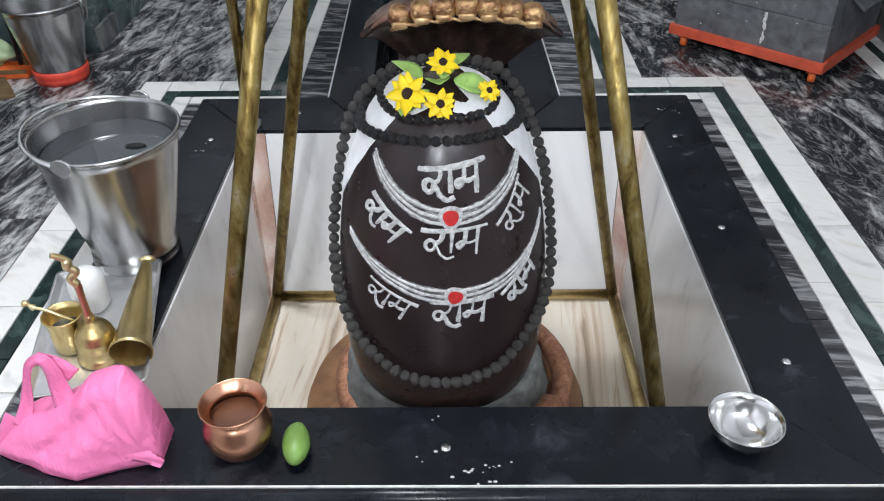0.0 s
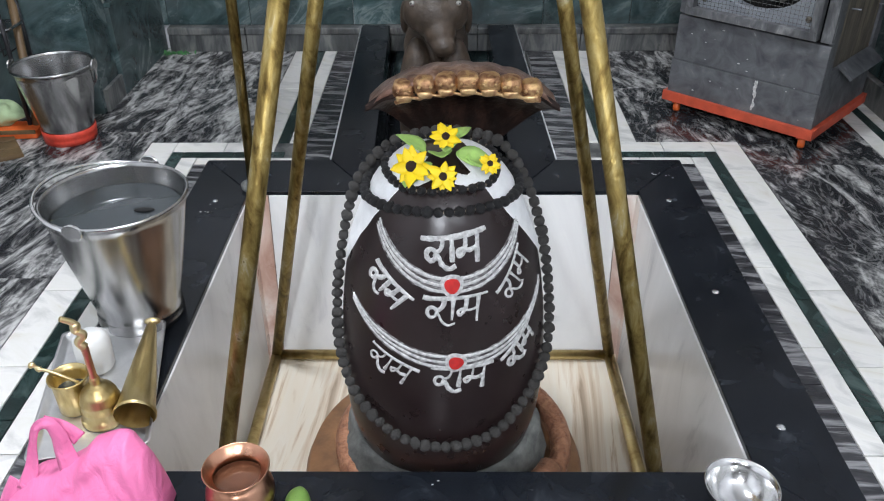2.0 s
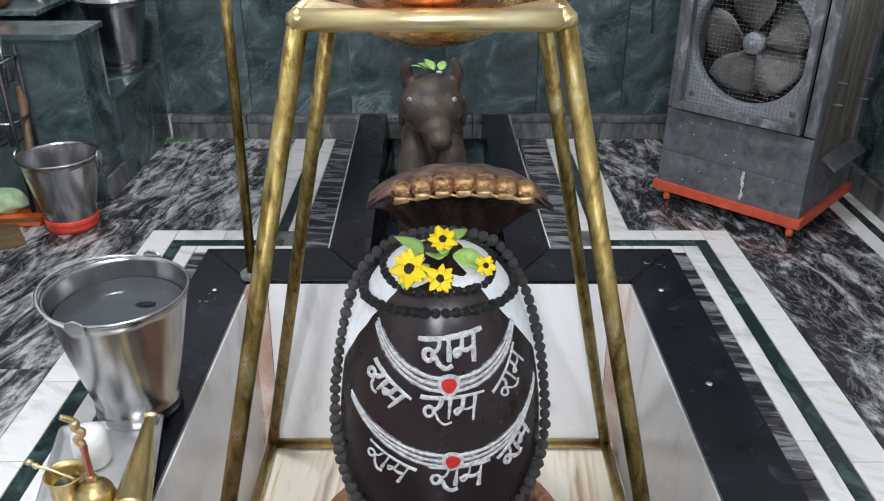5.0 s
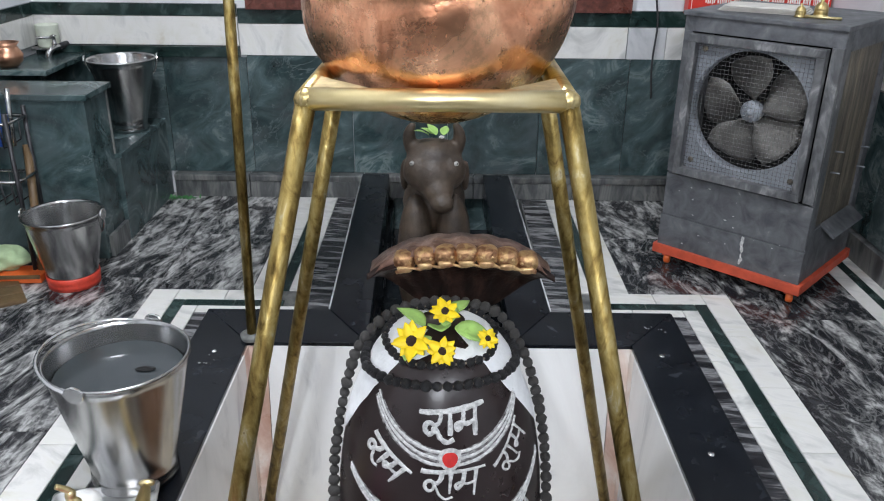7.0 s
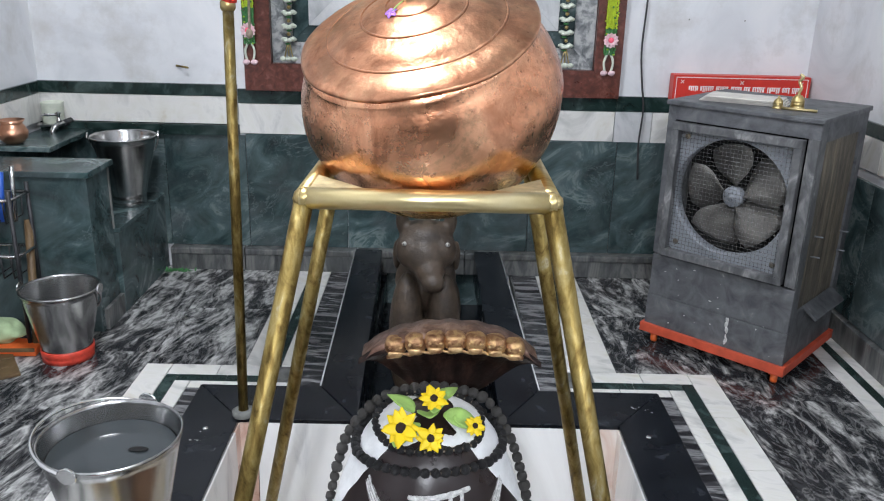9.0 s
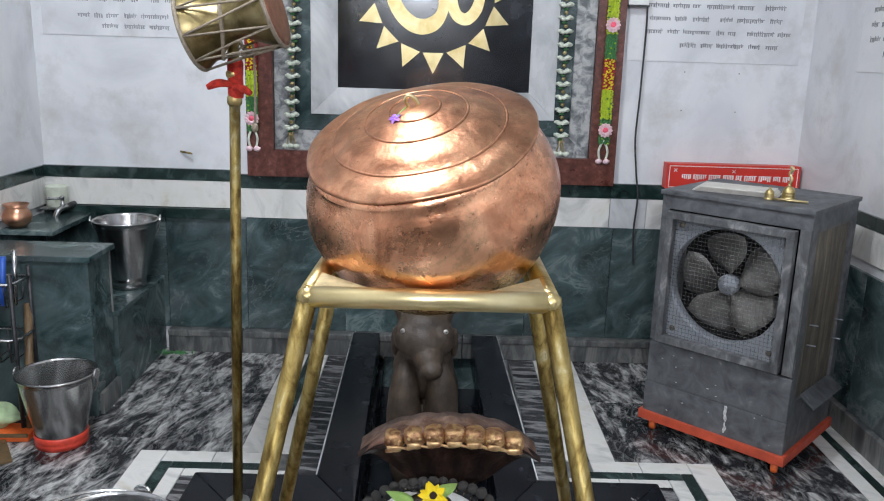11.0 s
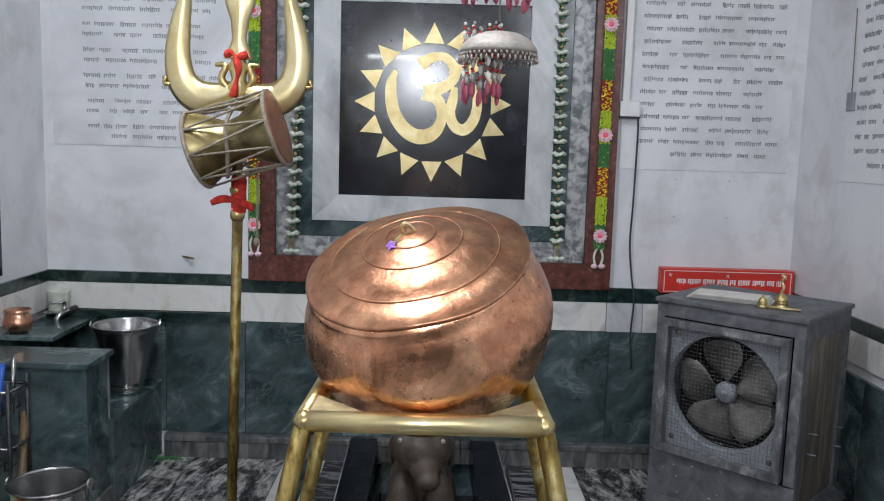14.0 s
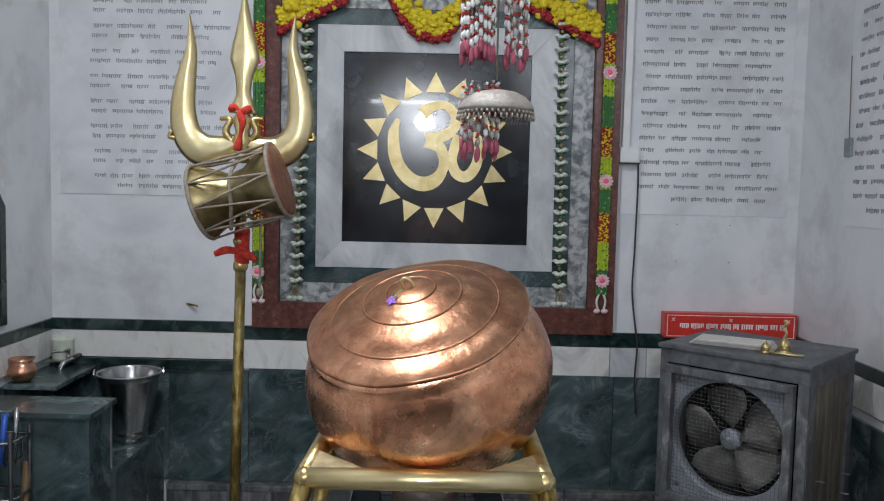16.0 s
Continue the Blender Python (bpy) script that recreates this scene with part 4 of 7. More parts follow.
ARC1 = [(-140, 0.366), (-121, 0.330), (-102, 0.306), (-84.7, 0.2985), (-66, 0.304), (-45, 0.328), (-28, 0.358)]
ARC2 = [(-150, 0.236), (-134, 0.213), (-119, 0.195), (-101, 0.179), (-83.6, 0.1735), (-66, 0.176), (-51, 0.188), (-34, 0.212), (-17, 0.246)]
for n, arc in enumerate((ARC1, ARC2)):
    bm = stroke(arc, lambda k: 0.026 * (0.3 + 0.72 * math.sin(math.pi * (0.06 + 0.88 * k)) ** 0.6), 0.0006, None, 7, 0.12, n + 3)
    lpart("smeared_band", bm, thin_paste, "thin smeared white paste")
    bm = bmesh.new()
    for j, dz in enumerate((-0.0098, -0.0005, 0.0090)):
        pts = [(d, z + dz * (0.45 + 0.55 * math.cos(radians((d + 84) * 1.25)) ** 2)) for d, z in arc]
        stroke(pts, lambda k: 0.0052 * (0.35 + 0.72 * math.sin(math.pi * (0.06 + 0.88 * k)) ** 0.6), 0.002, bm, 7, 0.3, j * 2 + n * 5)
    lpart("painted_band", bm, white_paste, "three white finger-painted lines")
    d0, z0 = (-84.5, 0.2985) if n == 0 else (-83.2, 0.1735)
    for rad, lift, material, nm in ((0.0168, 0.0022, white_paste, "dot_ring"), (0.0110, 0.0045, red_paste, "red_dot")):
        bm = bmesh.new()
        a, nn = on_stone(d0, z0, lift)
        mid = bm.verts.new(a + nn * 0.0015)
        ring = []
        for q in range(20):
            t = 2 * math.pi * q / 20
            rr = rad * (1 + 0.06 * math.sin(3 * t + n))
            zz = z0 + rr * math.sin(t)
            ring.append(bm.verts.new(on_stone(d0 + math.degrees(rr * math.cos(t) / lr(zz)), zz, lift)[0]))
        for q in range(20):
            bm.faces.new((mid, ring[q], ring[(q + 1) % 20])).smooth = True
        lpart(nm, bm, material)

# white paste smeared over the shoulders and the crown
def daub(edge, z0, z1, seed, lift=0.0022):
    """A patch of paste between two angles that depend on the height."""
    bm = bmesh.new()
    rows = []
    for i in range(15):
        z = z0 + (z1 - z0) * i / 14
        a, b = edge(i / 14)
        a += 1.6 * noise.noise(Vector((z * 45, seed, 0.3)))
        b += 1.6 * noise.noise(Vector((z * 45, seed, 7.3)))
        rows.append([bm.verts.new(on_stone(a + (b - a) * k / 14, z, lift if 0 < i < 14 and 0 < k < 14 else 0.0003)[0]) for k in range(15)])
    for r0, r1 in zip(rows, rows[1:]):
        for k in range(14):
            bm.faces.new((r0[k], r0[k + 1], r1[k + 1], r1[k])).smooth = True
    return bm


lpart("white_daub", daub(lambda k: (-196 - 40 * k, -172 + 30 * k), 0.262, 0.385, 1), white_daub, "thick white paste on the shoulder")
lpart("white_daub", daub(lambda k: (-4 - 34 * k, 14 + 44 * k), 0.270, 0.385, 2), white_daub, "thick white paste on the shoulder")
lpart("white_daub", daub(lambda k: (-240, -140 + 16 * k), 0.386, 0.447, 3), white_daub, "thick white paste on the crown")
lpart("white_daub", daub(lambda k: (-40 - 16 * k, 62), 0.386, 0.447, 4), white_daub, "thick white paste on the crown")
bm = stroke([(178, 0.412), (120, 0.42), (60, 0.42), (2, 0.412)], 0.04, 0.0018, None, 10, 0.15, 9)
stroke([(-48, 0.429), (-62, 0.427), (-74, 0.431)], 0.018, 0.0016, bm, 6, 0.2, 4)
stroke([(-108, 0.436), (-125, 0.428), (-150, 0.424)], 0.03, 0.0016, bm, 6, 0.2, 6)
lpart("white_smear", bm, white_daub, "thick white paste smeared over the crown")

# base with cement collar
base = thing("round_plinth", "brown stone base with rough cement collar", "stone base", (AX, AY, PZ))
part("plinth", lathe([(0.0, 0.0), (0.27, 0.0), (0.275, 0.05), (0.262, 0.21), (0.25, 0.24), (0.17, 0.25), (0.0, 0.25)], 56), base_stone, base)
bm = lathe([(0.188, 0.24), (0.186, 0.278), (0.179, 0.308), (0.171, 0.330), (0.163, 0.342), (0.148, 0.334)], 80)
for v in bm.verts:
    k = noise.noise(v.co * 26) * 0.010 + noise.noise(v.co * 80) * 0.0035
    v.co += Vector((v.co.x, v.co.y, 0)).normalized() * k + Vector((0, 0, k * 0.8))
part("cement_collar", bm, cement, base, smooth=True)

# ---- snake: coil, neck and many-headed hood ----
snake = thing("snake_ornament", "aged copper many-headed snake coiled behind the lingam", "metal snake", (AX, AY, PZ + 0.25))
off = Vector((-AX, -AY, -(PZ + 0.25)))
coil = []
for i in range(70):
    a = radians(-150 + i * (480 / 69))
    r = 0.203 - 0.006 * i / 69
    coil.append(Vector((AX + 0.017 + r * math.cos(a), AY + r * math.sin(a), -0.148 + 0.028 * max(0, (i - 45) / 24))))
bm = tube(coil, lambda k: 0.010 + 0.0105 * min(1, k * 3), 12)
bm.transform(Matrix.Translation(off))
part("coil", bm, coil_copper, snake)
neck = smooth_path([(0.13, 1.27, -0.13), (0.07, 1.335, 0.0), (0.035, 1.345, 0.18), (0.035, 1.335, 0.34)], 8)
bm = tube(neck, lambda k: 0.022 + 0.02 * k, 14)
bm.transform(Matrix.Translation(off))
part("neck", bm, hood_metal, snake)
# the hood: a fan that leans forward over the stone
HX, HY = 0.037, 1.275
bm = bmesh.new()
NU, NV = 56, 12
grid = []
for j in range(NV + 1):
    v = j / NV
    row = []
    for i in range(NU + 1):
        u = -1 + 2 * i / NU
        half = 0.045 + (0.161 - 0.045) * v ** 0.75
        crest = 0.488 - 0.034 * u * u - 0.010 * abs(u) ** 6
        z = 0.34 + (crest - 0.34) * v
        rib = 0.006 * abs(math.sin(u * math.pi * 3.5)) * v
        y = HY + 0.062 * (1 - v ** 4) + 0.012 * u * u - 0.03 * v ** 6 - rib
        row.append(Vector((HX + u * half, y, z)))
    grid.append(row)
front = [[bm.verts.new(q) for q in r] for r in grid]
back = [[bm.verts.new(q + Vector((0, 0.055 * math.sin(math.pi * (0.12 + 0.8 * j / NV)) * (1 - 0.75 * (2 * i / NU - 1) ** 2) + 0.006, 0.008 * j / NV))) for i, q in enumerate(r)] for j, r in enumerate(grid)]
for j in range(NV):
    for i in range(NU):
        bm.faces.new((front[j][i], front[j][i + 1], front[j + 1][i + 1], front[j + 1][i])).smooth = True
        bm.faces.new((back[j][i + 1], back[j][i], back[j + 1][i], back[j + 1][i + 1])).smooth = True
for i in range(NU):
    bm.faces.new((front[NV][i], front[NV][i + 1], back[NV][i + 1], back[NV][i])).smooth = True
    bm.faces.new((front[0][i + 1], front[0][i], back[0][i], back[0][i + 1]))
for j in range(NV):
    bm.faces.new((front[j + 1][0], front[j][0], back[j][0], back[j + 1][0]))
    bm.faces.new((front[j][NU], front[j + 1][NU], back[j + 1][NU], back[j][NU]))
# scalloped upper shell
bm.transform(Matrix.Translation(off))
hood = part("hood", bm, hood_shade, snake)
bm = bmesh.new()
for i in range(33):
    u = -1 + 2 * i / 32
    a = Vector((HX + u * 0.158, HY - 0.03 + 0.02 * u * u, 0.488 - 0.036 * u * u - 0.010 * abs(u) ** 6))
    k = 1 - 0.85 * abs(u) ** 3
    bulge = 0.006 * abs(math.cos(u * math.pi * 3.5))
    r = [a + Vector((0, 0.006, 0.0)), a + Vector((0, -0.008, (0.013 + bulge) * k)), a + Vector((0, 0.010, (0.021 + bulge) * k)), a + Vector((0, 0.032, (0.021 + bulge) * k)), a + Vector((0, 0.058, (0.022 + bulge * 0.6) * k)), a + Vector((0, 0.075, 0.0))]
    row = [bm.verts.new(q) for q in r]
    if i:
        for k in range(5):
            bm.faces.new((last[k], row[k], row[k + 1], last[k + 1])).smooth = True
    last = row
bm.transform(Matrix.Translation(off))
part("crest", bm, crest_metal, snake)
lip = [Vector((HX + 0.008 + u * 0.118, HY - 0.044 + 0.016 * u * u, 0.4835 - 0.020 * u * u + 0.0022 * math.sin(21 * u))) + off for u in [q / 12 for q in range(-12, 13)]]
part("gilt_lip", tube(lip, lambda k: 0.0034 + 0.0012 * math.sin(40 * k), 8), gilt, snake, "rubbed gilt edge under the heads")
def block_ball(r, at, scale, seed):
    """A rounded block, a little uneven."""
    bm = bmesh.new()
    bmesh.ops.create_icosphere(bm, subdivisions=3, radius=1.0)
    for v in bm.verts:
        q = v.co / (abs(v.co.x) ** 2.8 + abs(v.co.y) ** 2.8 + abs(v.co.z) ** 2.8) ** (1 / 2.8)
        k = r * (1 + 0.07 * noise.noise(q * 1.6 + Vector((seed * 3.3, 0.7, 0.2))))
        v.co = Vector((q.x * k * scale[0], q.y * k * scale[1], q.z * k * scale[2])) + Vector(at)
    for f in bm.faces:
        f.smooth = True
    return bm


for i in range(7):
    u = (i - 3) / 3.0
    a = Vector((HX + 0.008 + u * 0.103, HY - 0.032 + 0.014 * u * u, 0.499 - 0.018 * u * u))
    bm = block_ball(0.0176, a, (1.10, 1.0, 0.95), i)
    bm.transform(Matrix.Translation(off))
    head = part("snake_head", bm, head_bronze, snake, "worn bronze snake head")
    bm = block_ball(0.0110, a + Vector((0, -0.0125, -0.0110)), (1.2, 0.66, 0.62), i)
    for s in (-1, 1):
        ball(0.0034, a + Vector((s * 0.0095, -0.0165, 0.002)), 1, (1, 1, 1), 0, bm)
    bm.transform(Matrix.Translation(off))
    part("snout", bm, gilt, head, "rubbed gilt snout")

# ---- bead garlands on the stone ----
def bead_string(name, path, r, material, label, gap=1.75, closed=True, seed=1):
    t = thing(name, label, "bead garland", path[0])
    base_m = mesh_of(ball(1.0, sub=2, rough=0.19, seed=seed, freq=3.2), "bead", material, True)
    rr = random.Random(seed)
    pts = [Vector(p) for p in path]
    if closed:
        pts.append(pts[0])
    total = sum((b - a).length for a, b in zip(pts, pts[1:]))
    count = int(total / (r * gap))
    step = total / count
    want, run, k = 0.0, 0.0, 0
    for a, b in zip(pts, pts[1:]):
        seg = (b - a).length
        while want <= run + seg and k < count:
            p = a.lerp(b, (want - run) / seg)
            ob = new("bead", base_m)
            s = r * rr.uniform(0.9, 1.08)
            ob.parent = t
            ob.matrix_local = Matrix.Translation(p - pts[0]) @ Euler([rr.uniform(0, 6) for _ in range(3)]).to_matrix().to_4x4() @ Matrix.Diagonal((s, s, s * rr.uniform(0.8, 1), 1))
            want += step
            k += 1
        run += seg
    part("thread", tube([p - pts[0] for p in pts], 0.0018, 6), cord, t)
    return t


def stone_path(points, lift):
    return smooth_path([on_stone(d, z, lf if lf else lift)[0] for d, z, lf in points], 10, True)


big = stone_path([(-88.5, 0.012, 0), (-105, 0.016, 0), (-120, 0.032, 0), (-139, 0.062, 0), (-157, 0.105, 0), (-172, 0.175, 0), (-180, 0.25, 0.0105), (-187, 0.32, 0.015), (-194, 0.375, 0.021), (-215, 0.412, 0.019), (-240, 0.425, 0.015), (-265, 0.43, 0.012), (-290, 0.428, 0.015), (-325, 0.412, 0.024), (-346, 0.372, 0.018), (-354, 0.31, 0.0125), (-360, 0.245, 0.0105), (-368, 0.165, 0), (-380, 0.110, 0), (-398, 0.075, 0), (-419, 0.032, 0), (-434, 0.018, 0)], 0.0095)
bead_string("bead_garland", big, 0.0098, bead_mat, "long garland of rough grey-brown rudraksha beads over the black stone", 1.68)
ring = stone_path([(-85, 0.395, 0), (-110, 0.394, 0), (-136, 0.389, 0), (-165, 0.383, 0), (-195, 0.385, 0), (-230, 0.402, 0), (-265, 0.41, 0), (-300, 0.405, 0), (-335, 0.39, 0), (-362, 0.386, 0), (-392, 0.39, 0), (-418, 0.394, 0)], 0.008)
bead_string("bead_garland", ring, 0.0085, bead_dark, "short garland of dark rudraksha beads round the crown of the stone", 1.8, seed=3)
ring2 = stone_path([(-90, 0.418, 0), (-130, 0.416, 0), (-180, 0.421, 0), (-230, 0.428, 0), (-280, 0.428, 0), (-330, 0.421, 0), (-400, 0.417, 0)], 0.006)
bead_string("bead_garland", ring2, 0.0068, bead_dark, "small string of black beads on the crown of the stone", 2.1, seed=5)


# ---- flowers and leaves on top ----
def leaf(length, width, m, name="leaf", parent=None, material=leaf_green, fold=0.25, droop=0.3):
    bm = bmesh.new()
    rows = []
    for i in range(9):
        k = i / 8
        w = width / 2 * math.sin(math.pi * min(1, 0.04 + k ** 0.8 * 0.96)) + 0.0006
        z = -droop * length * k * k
        rows.append([bm.verts.new((s * w, k * length, z + abs(s) * w * fold)) for s in (-1, -0.5, 0, 0.5, 1)])
    for a, b in zip(rows, rows[1:]):
        for i in range(4):
            bm.faces.new((a[i], a[i + 1], b[i + 1], b[i])).smooth = True
    r = bmesh.ops.extrude_face_region(bm, geom=bm.faces[:])
    bmesh.ops.translate(bm, verts=[q for q in r["geom"] if isinstance(q, bmesh.types.BMVert)], vec=(0, 0, -0.0007))
    bm.transform(m)
    return bm


def flower(at, normal, r, turn, seed, label):
    q = Vector(normal).to_track_quat("Z", "Y").to_matrix().to_4x4()
    t = thing("yellow_flower", label, "flower", Matrix.Translation(at) @ q @ pose(0, 0, 0, 0, 0, turn), "yellow flowers on the stone")
    rr = random.Random(seed)
    for layer, n in ((0, 8), (1, 5)):
        for i in range(n):
            a = 360 / n * i + layer * 20 + rr.uniform(-7, 7)
            ln = r * rr.uniform(0.86, 1.05)
            bm = leaf(ln, ln * 0.56, pose(0, 0, 0.002 + 0.003 * layer, rr.uniform(2, 20), 0, a), fold=-0.2, droop=rr.uniform(0.0, 0.3))
            part("petal", bm, petal_yellow, t)
    part("flower_eye", ball(r * 0.27, (0, 0, 0.005), 3, (1, 1, 0.55), 0.16, seed=seed, freq=500), flower_eye, t)
    return t


flower((-0.038, 1.032, 0.451), (-0.15, -0.78, 0.7), 0.0305, 10, 1, "large yellow daisy-like flower with a dark eye")
flower((0.006, 1.022, 0.441), (0.05, -0.85, 0.6), 0.0225, 40, 2, "yellow daisy-like flower with a dark eye")
flower((0.010, 1.075, 0.477), (0.0, -0.65, 0.8), 0.0225, 70, 3, "yellow daisy-like flower with a dark eye")
flower((0.072, 1.048, 0.448), (0.25, -0.8, 0.6), 0.0170, 20, 4, "small yellow daisy-like flower with a dark eye")
leaves = thing("leaf_sprig", "sprig of fresh green leaves under the yellow flowers", "leaves", (0.01, 1.068, 0.450))
for x, y, z, rx, ry, rz, ln, w in ((-0.03, 0.0, 0.008, 35, 0, 60, 0.05, 0.03), (0.0, -0.005, 0.01, 25, -10, -20, 0.055, 0.03), (0.015, -0.005, 0.008, -8, 25, -100, 0.065, 0.034), (0.008, 0.02, 0.016, 20, 0, -35, 0.05, 0.026), (-0.02, -0.02, 0.0, -20, 0, 120, 0.05, 0.03), (-0.005, -0.01, 0.004, 0, 0, 10, 0.05, 0.035), (-0.055, -0.035, -0.004, -50, 0, 165, 0.024, 0.016), (0.03, -0.012, 0.004, -15, 15, -80, 0.05, 0.036)):
    part("leaf", leaf(ln, w, pose(x, y, z, rx, ry, rz)), leaf_green, leaves)

# ---- brass stand with the copper vessel ----
stand = thing("brass_stand", "worn brass four-legged stand straddling the lingam", "metal stand", (0, 1.2, PZ))
so = Vector((0, -1.2, -PZ))
SF, SB, SZ = 1.005, 1.33, 0.812
top = {"fl": Vector((-0.167, SF, SZ)), "fr": Vector((0.160, SF, SZ)), "bl": Vector((-0.160, SB, SZ)), "br": Vector((0.160, SB, SZ))}
foot = {"fl": Vector((-0.437, 0.95, PZ + 0.015)), "fr": Vector((0.434, 0.95, PZ + 0.015)), "bl": Vector((-0.437, 1.660, PZ + 0.015)), "br": Vector((0.434, 1.660, PZ + 0.015))}
for k in top:
    part("leg", tube([top[k] + so, top[k].lerp(foot[k], 0.5) + so, foot[k] + so], 0.0135, 14), brass_worn, stand)
for a, b in (("fl", "fr"), ("bl", "br"), ("fl", "bl"), ("fr", "br")):
    d = (top[b] - top[a]).normalized() * 0.006
    part("top_bar", tube([top[a] + so - d, top[b] + so + d], 0.0148, 14), brass_pale if a == "fl" and b == "fr" else brass, stand)
    part("base_bar", tube([foot[a] + so, foot[b] + so], 0.0135, 14), brass, stand)
for k in top:
    sx, sy = (1 if k[1] == "l" else -1), (1 if k[0] == "f" else -1)
    p = top[k] + so + Vector((0, 0, 0.008))
    part("corner_gusset", extrude_flat([(p.x, p.y), (p.x + sx * 0.082, p.y + sy * 0.004), (p.x + sx * 0.004, p.y + sy * 0.082)][::sx * sy], 0.005, Matrix.Translation((0, 0, p.z))), gusset_paint, stand)
    part("weld", ball(0.0158, top[k] + so, 2, (1, 1, 1), 0.05), brass, stand)

POT = (-0.004, 1.175, 0.930)
TILT_POT = Matrix.Translation(POT) @ pose(0, 0, 0, 21.5, -13.5, 0) @ Matrix.Translation((0, 0, -0.165))
pot = thing("copper_vessel", "hammered round copper vessel with crooked lid on the brass stand", "copper vessel", TILT_POT)
prof = [(0.0, -0.012), (0.053, -0.008), (0.099, 0.008), (0.135, 0.036), (0.162, 0.070), (0.180, 0.106), (0.1905, 0.14), (0.193, 0.164), (0.1895, 0.190), (0.1825, 0.213), (0.1740, 0.231), (0.1675, 0.242), (0.1660, 0.253), (0.1600, 0.254), (0.170, 0.240), (0.182, 0.16), (0.12, 0.03), (0.0, -0.02)]
bm = lathe([tuple(v) for v in [(p.x, p.y) for p in smooth_path([(r, z, 0) for r, z in prof[:11]], 4)]] + prof[11:], 96)
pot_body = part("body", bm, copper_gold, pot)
lidm = pose(0.002, 0.0, 0.2590, 1.5, 0.8, 0) @ Matrix.Diagonal((0.975, 0.975, 1, 1))
lid_prof = [(0.150, 0.0), (0.171, -0.003), (0.1745, -0.002), (0.175, 0.001), (0.172, 0.0035), (0.160, 0.0095), (0.145, 0.0138), (0.132, 0.0155), (0.119, 0.0245), (0.102, 0.0312), (0.086, 0.0350), (0.077, 0.0362), (0.066, 0.0418), (0.052, 0.0455), (0.039, 0.0472), (0.030, 0.0505), (0.016, 0.0525), (0.0, 0.053)]
bm = lathe(lid_prof, 96)
for v in bm.verts:
    a = math.atan2(v.co.y, v.co.x)
    r = math.hypot(v.co.x, v.co.y)
    v.co.z += 0.0030 * (r / 0.19) ** 3 * (math.sin(3 * a + 0.6) + 0.5 * math.sin(7 * a))
bm.transform(lidm)
lid = part("lid", bm, copper_lid, pot, "dented stepped copper lid")
for rad, high in ((0.131, 0.0165), (0.077, 0.0370), (0.038, 0.0484)):
    bm = tube([(rad * math.cos(q * math.pi / 32), rad * math.sin(q * math.pi / 32), high + 0.0030 * (rad / 0.19) ** 3 * (math.sin(3 * q * math.pi / 32 + 0.6) + 0.5 * math.sin(7 * q * math.pi / 32)) - 0.0006) for q in range(64)], 0.0020, 8, closed=True)
    bm.transform(lidm)
    part("raised_ring", bm, copper_lid, lid)
bm = tube(smooth_path([(-0.008, 0.002, 0.050), (-0.011, 0.002, 0.061), (-0.006, 0.002, 0.068), (0.002, 0.001, 0.063), (0.007, 0.0, 0.051)], 6), 0.0030, 8)
bm.transform(lidm)
part("ring_handle", bm, brass_pale, lid, "small bent brass loop")
vf = thing("violet_flower", "tiny violet flower lying on the copper lid", "flower", TILT_POT @ lidm @ pose(-0.030, -0.024, 0.0500, 16, -12, 0))
for i in range(5):
    part("petal", leaf(0.0095, 0.006, pose(0, 0, 0.001, 8, 0, i * 72)), violet, vf)
part("stem", tube(smooth_path([(0, 0, 0), (0.010, 0.006, 0.002), (0.020, 0.013, 0.0)], 5), 0.0009, 6), leaf_green, vf)

# ---- trident with hourglass drum ----
tri = thing("trident", "tall polished brass trident standing in the rim", "trident", (-0.482, 1.83, 0.0))
to = Vector((0.482, -1.83, 0.0))
P0, P1 = Vector((-0.482, 1.83, 0.0)), Vector((-0.455, 1.83, 1.26))
part("pole", tube([P0 + to, P0.lerp(P1, 0.4) + to, P0.lerp(P1, 0.84) + to], 0.0125, 14), brass_worn, tri)
part("socket", lathe([(0.014, 0), (0.017, 0.005), (0.017, 0.018), (0.0145, 0.022), (0.0145, 0.06), (0.018, 0.066), (0.018, 0.074), (0.013, 0.08), (0.013, 0.22)], 18, center=tuple(P0.lerp(P1, 0.8) + to)), brass, tri)
part("base_cup", lathe([(0.028, 0), (0.03, 0.012), (0.02, 0.016), (0.013, 0.016)], 18), cement, tri)


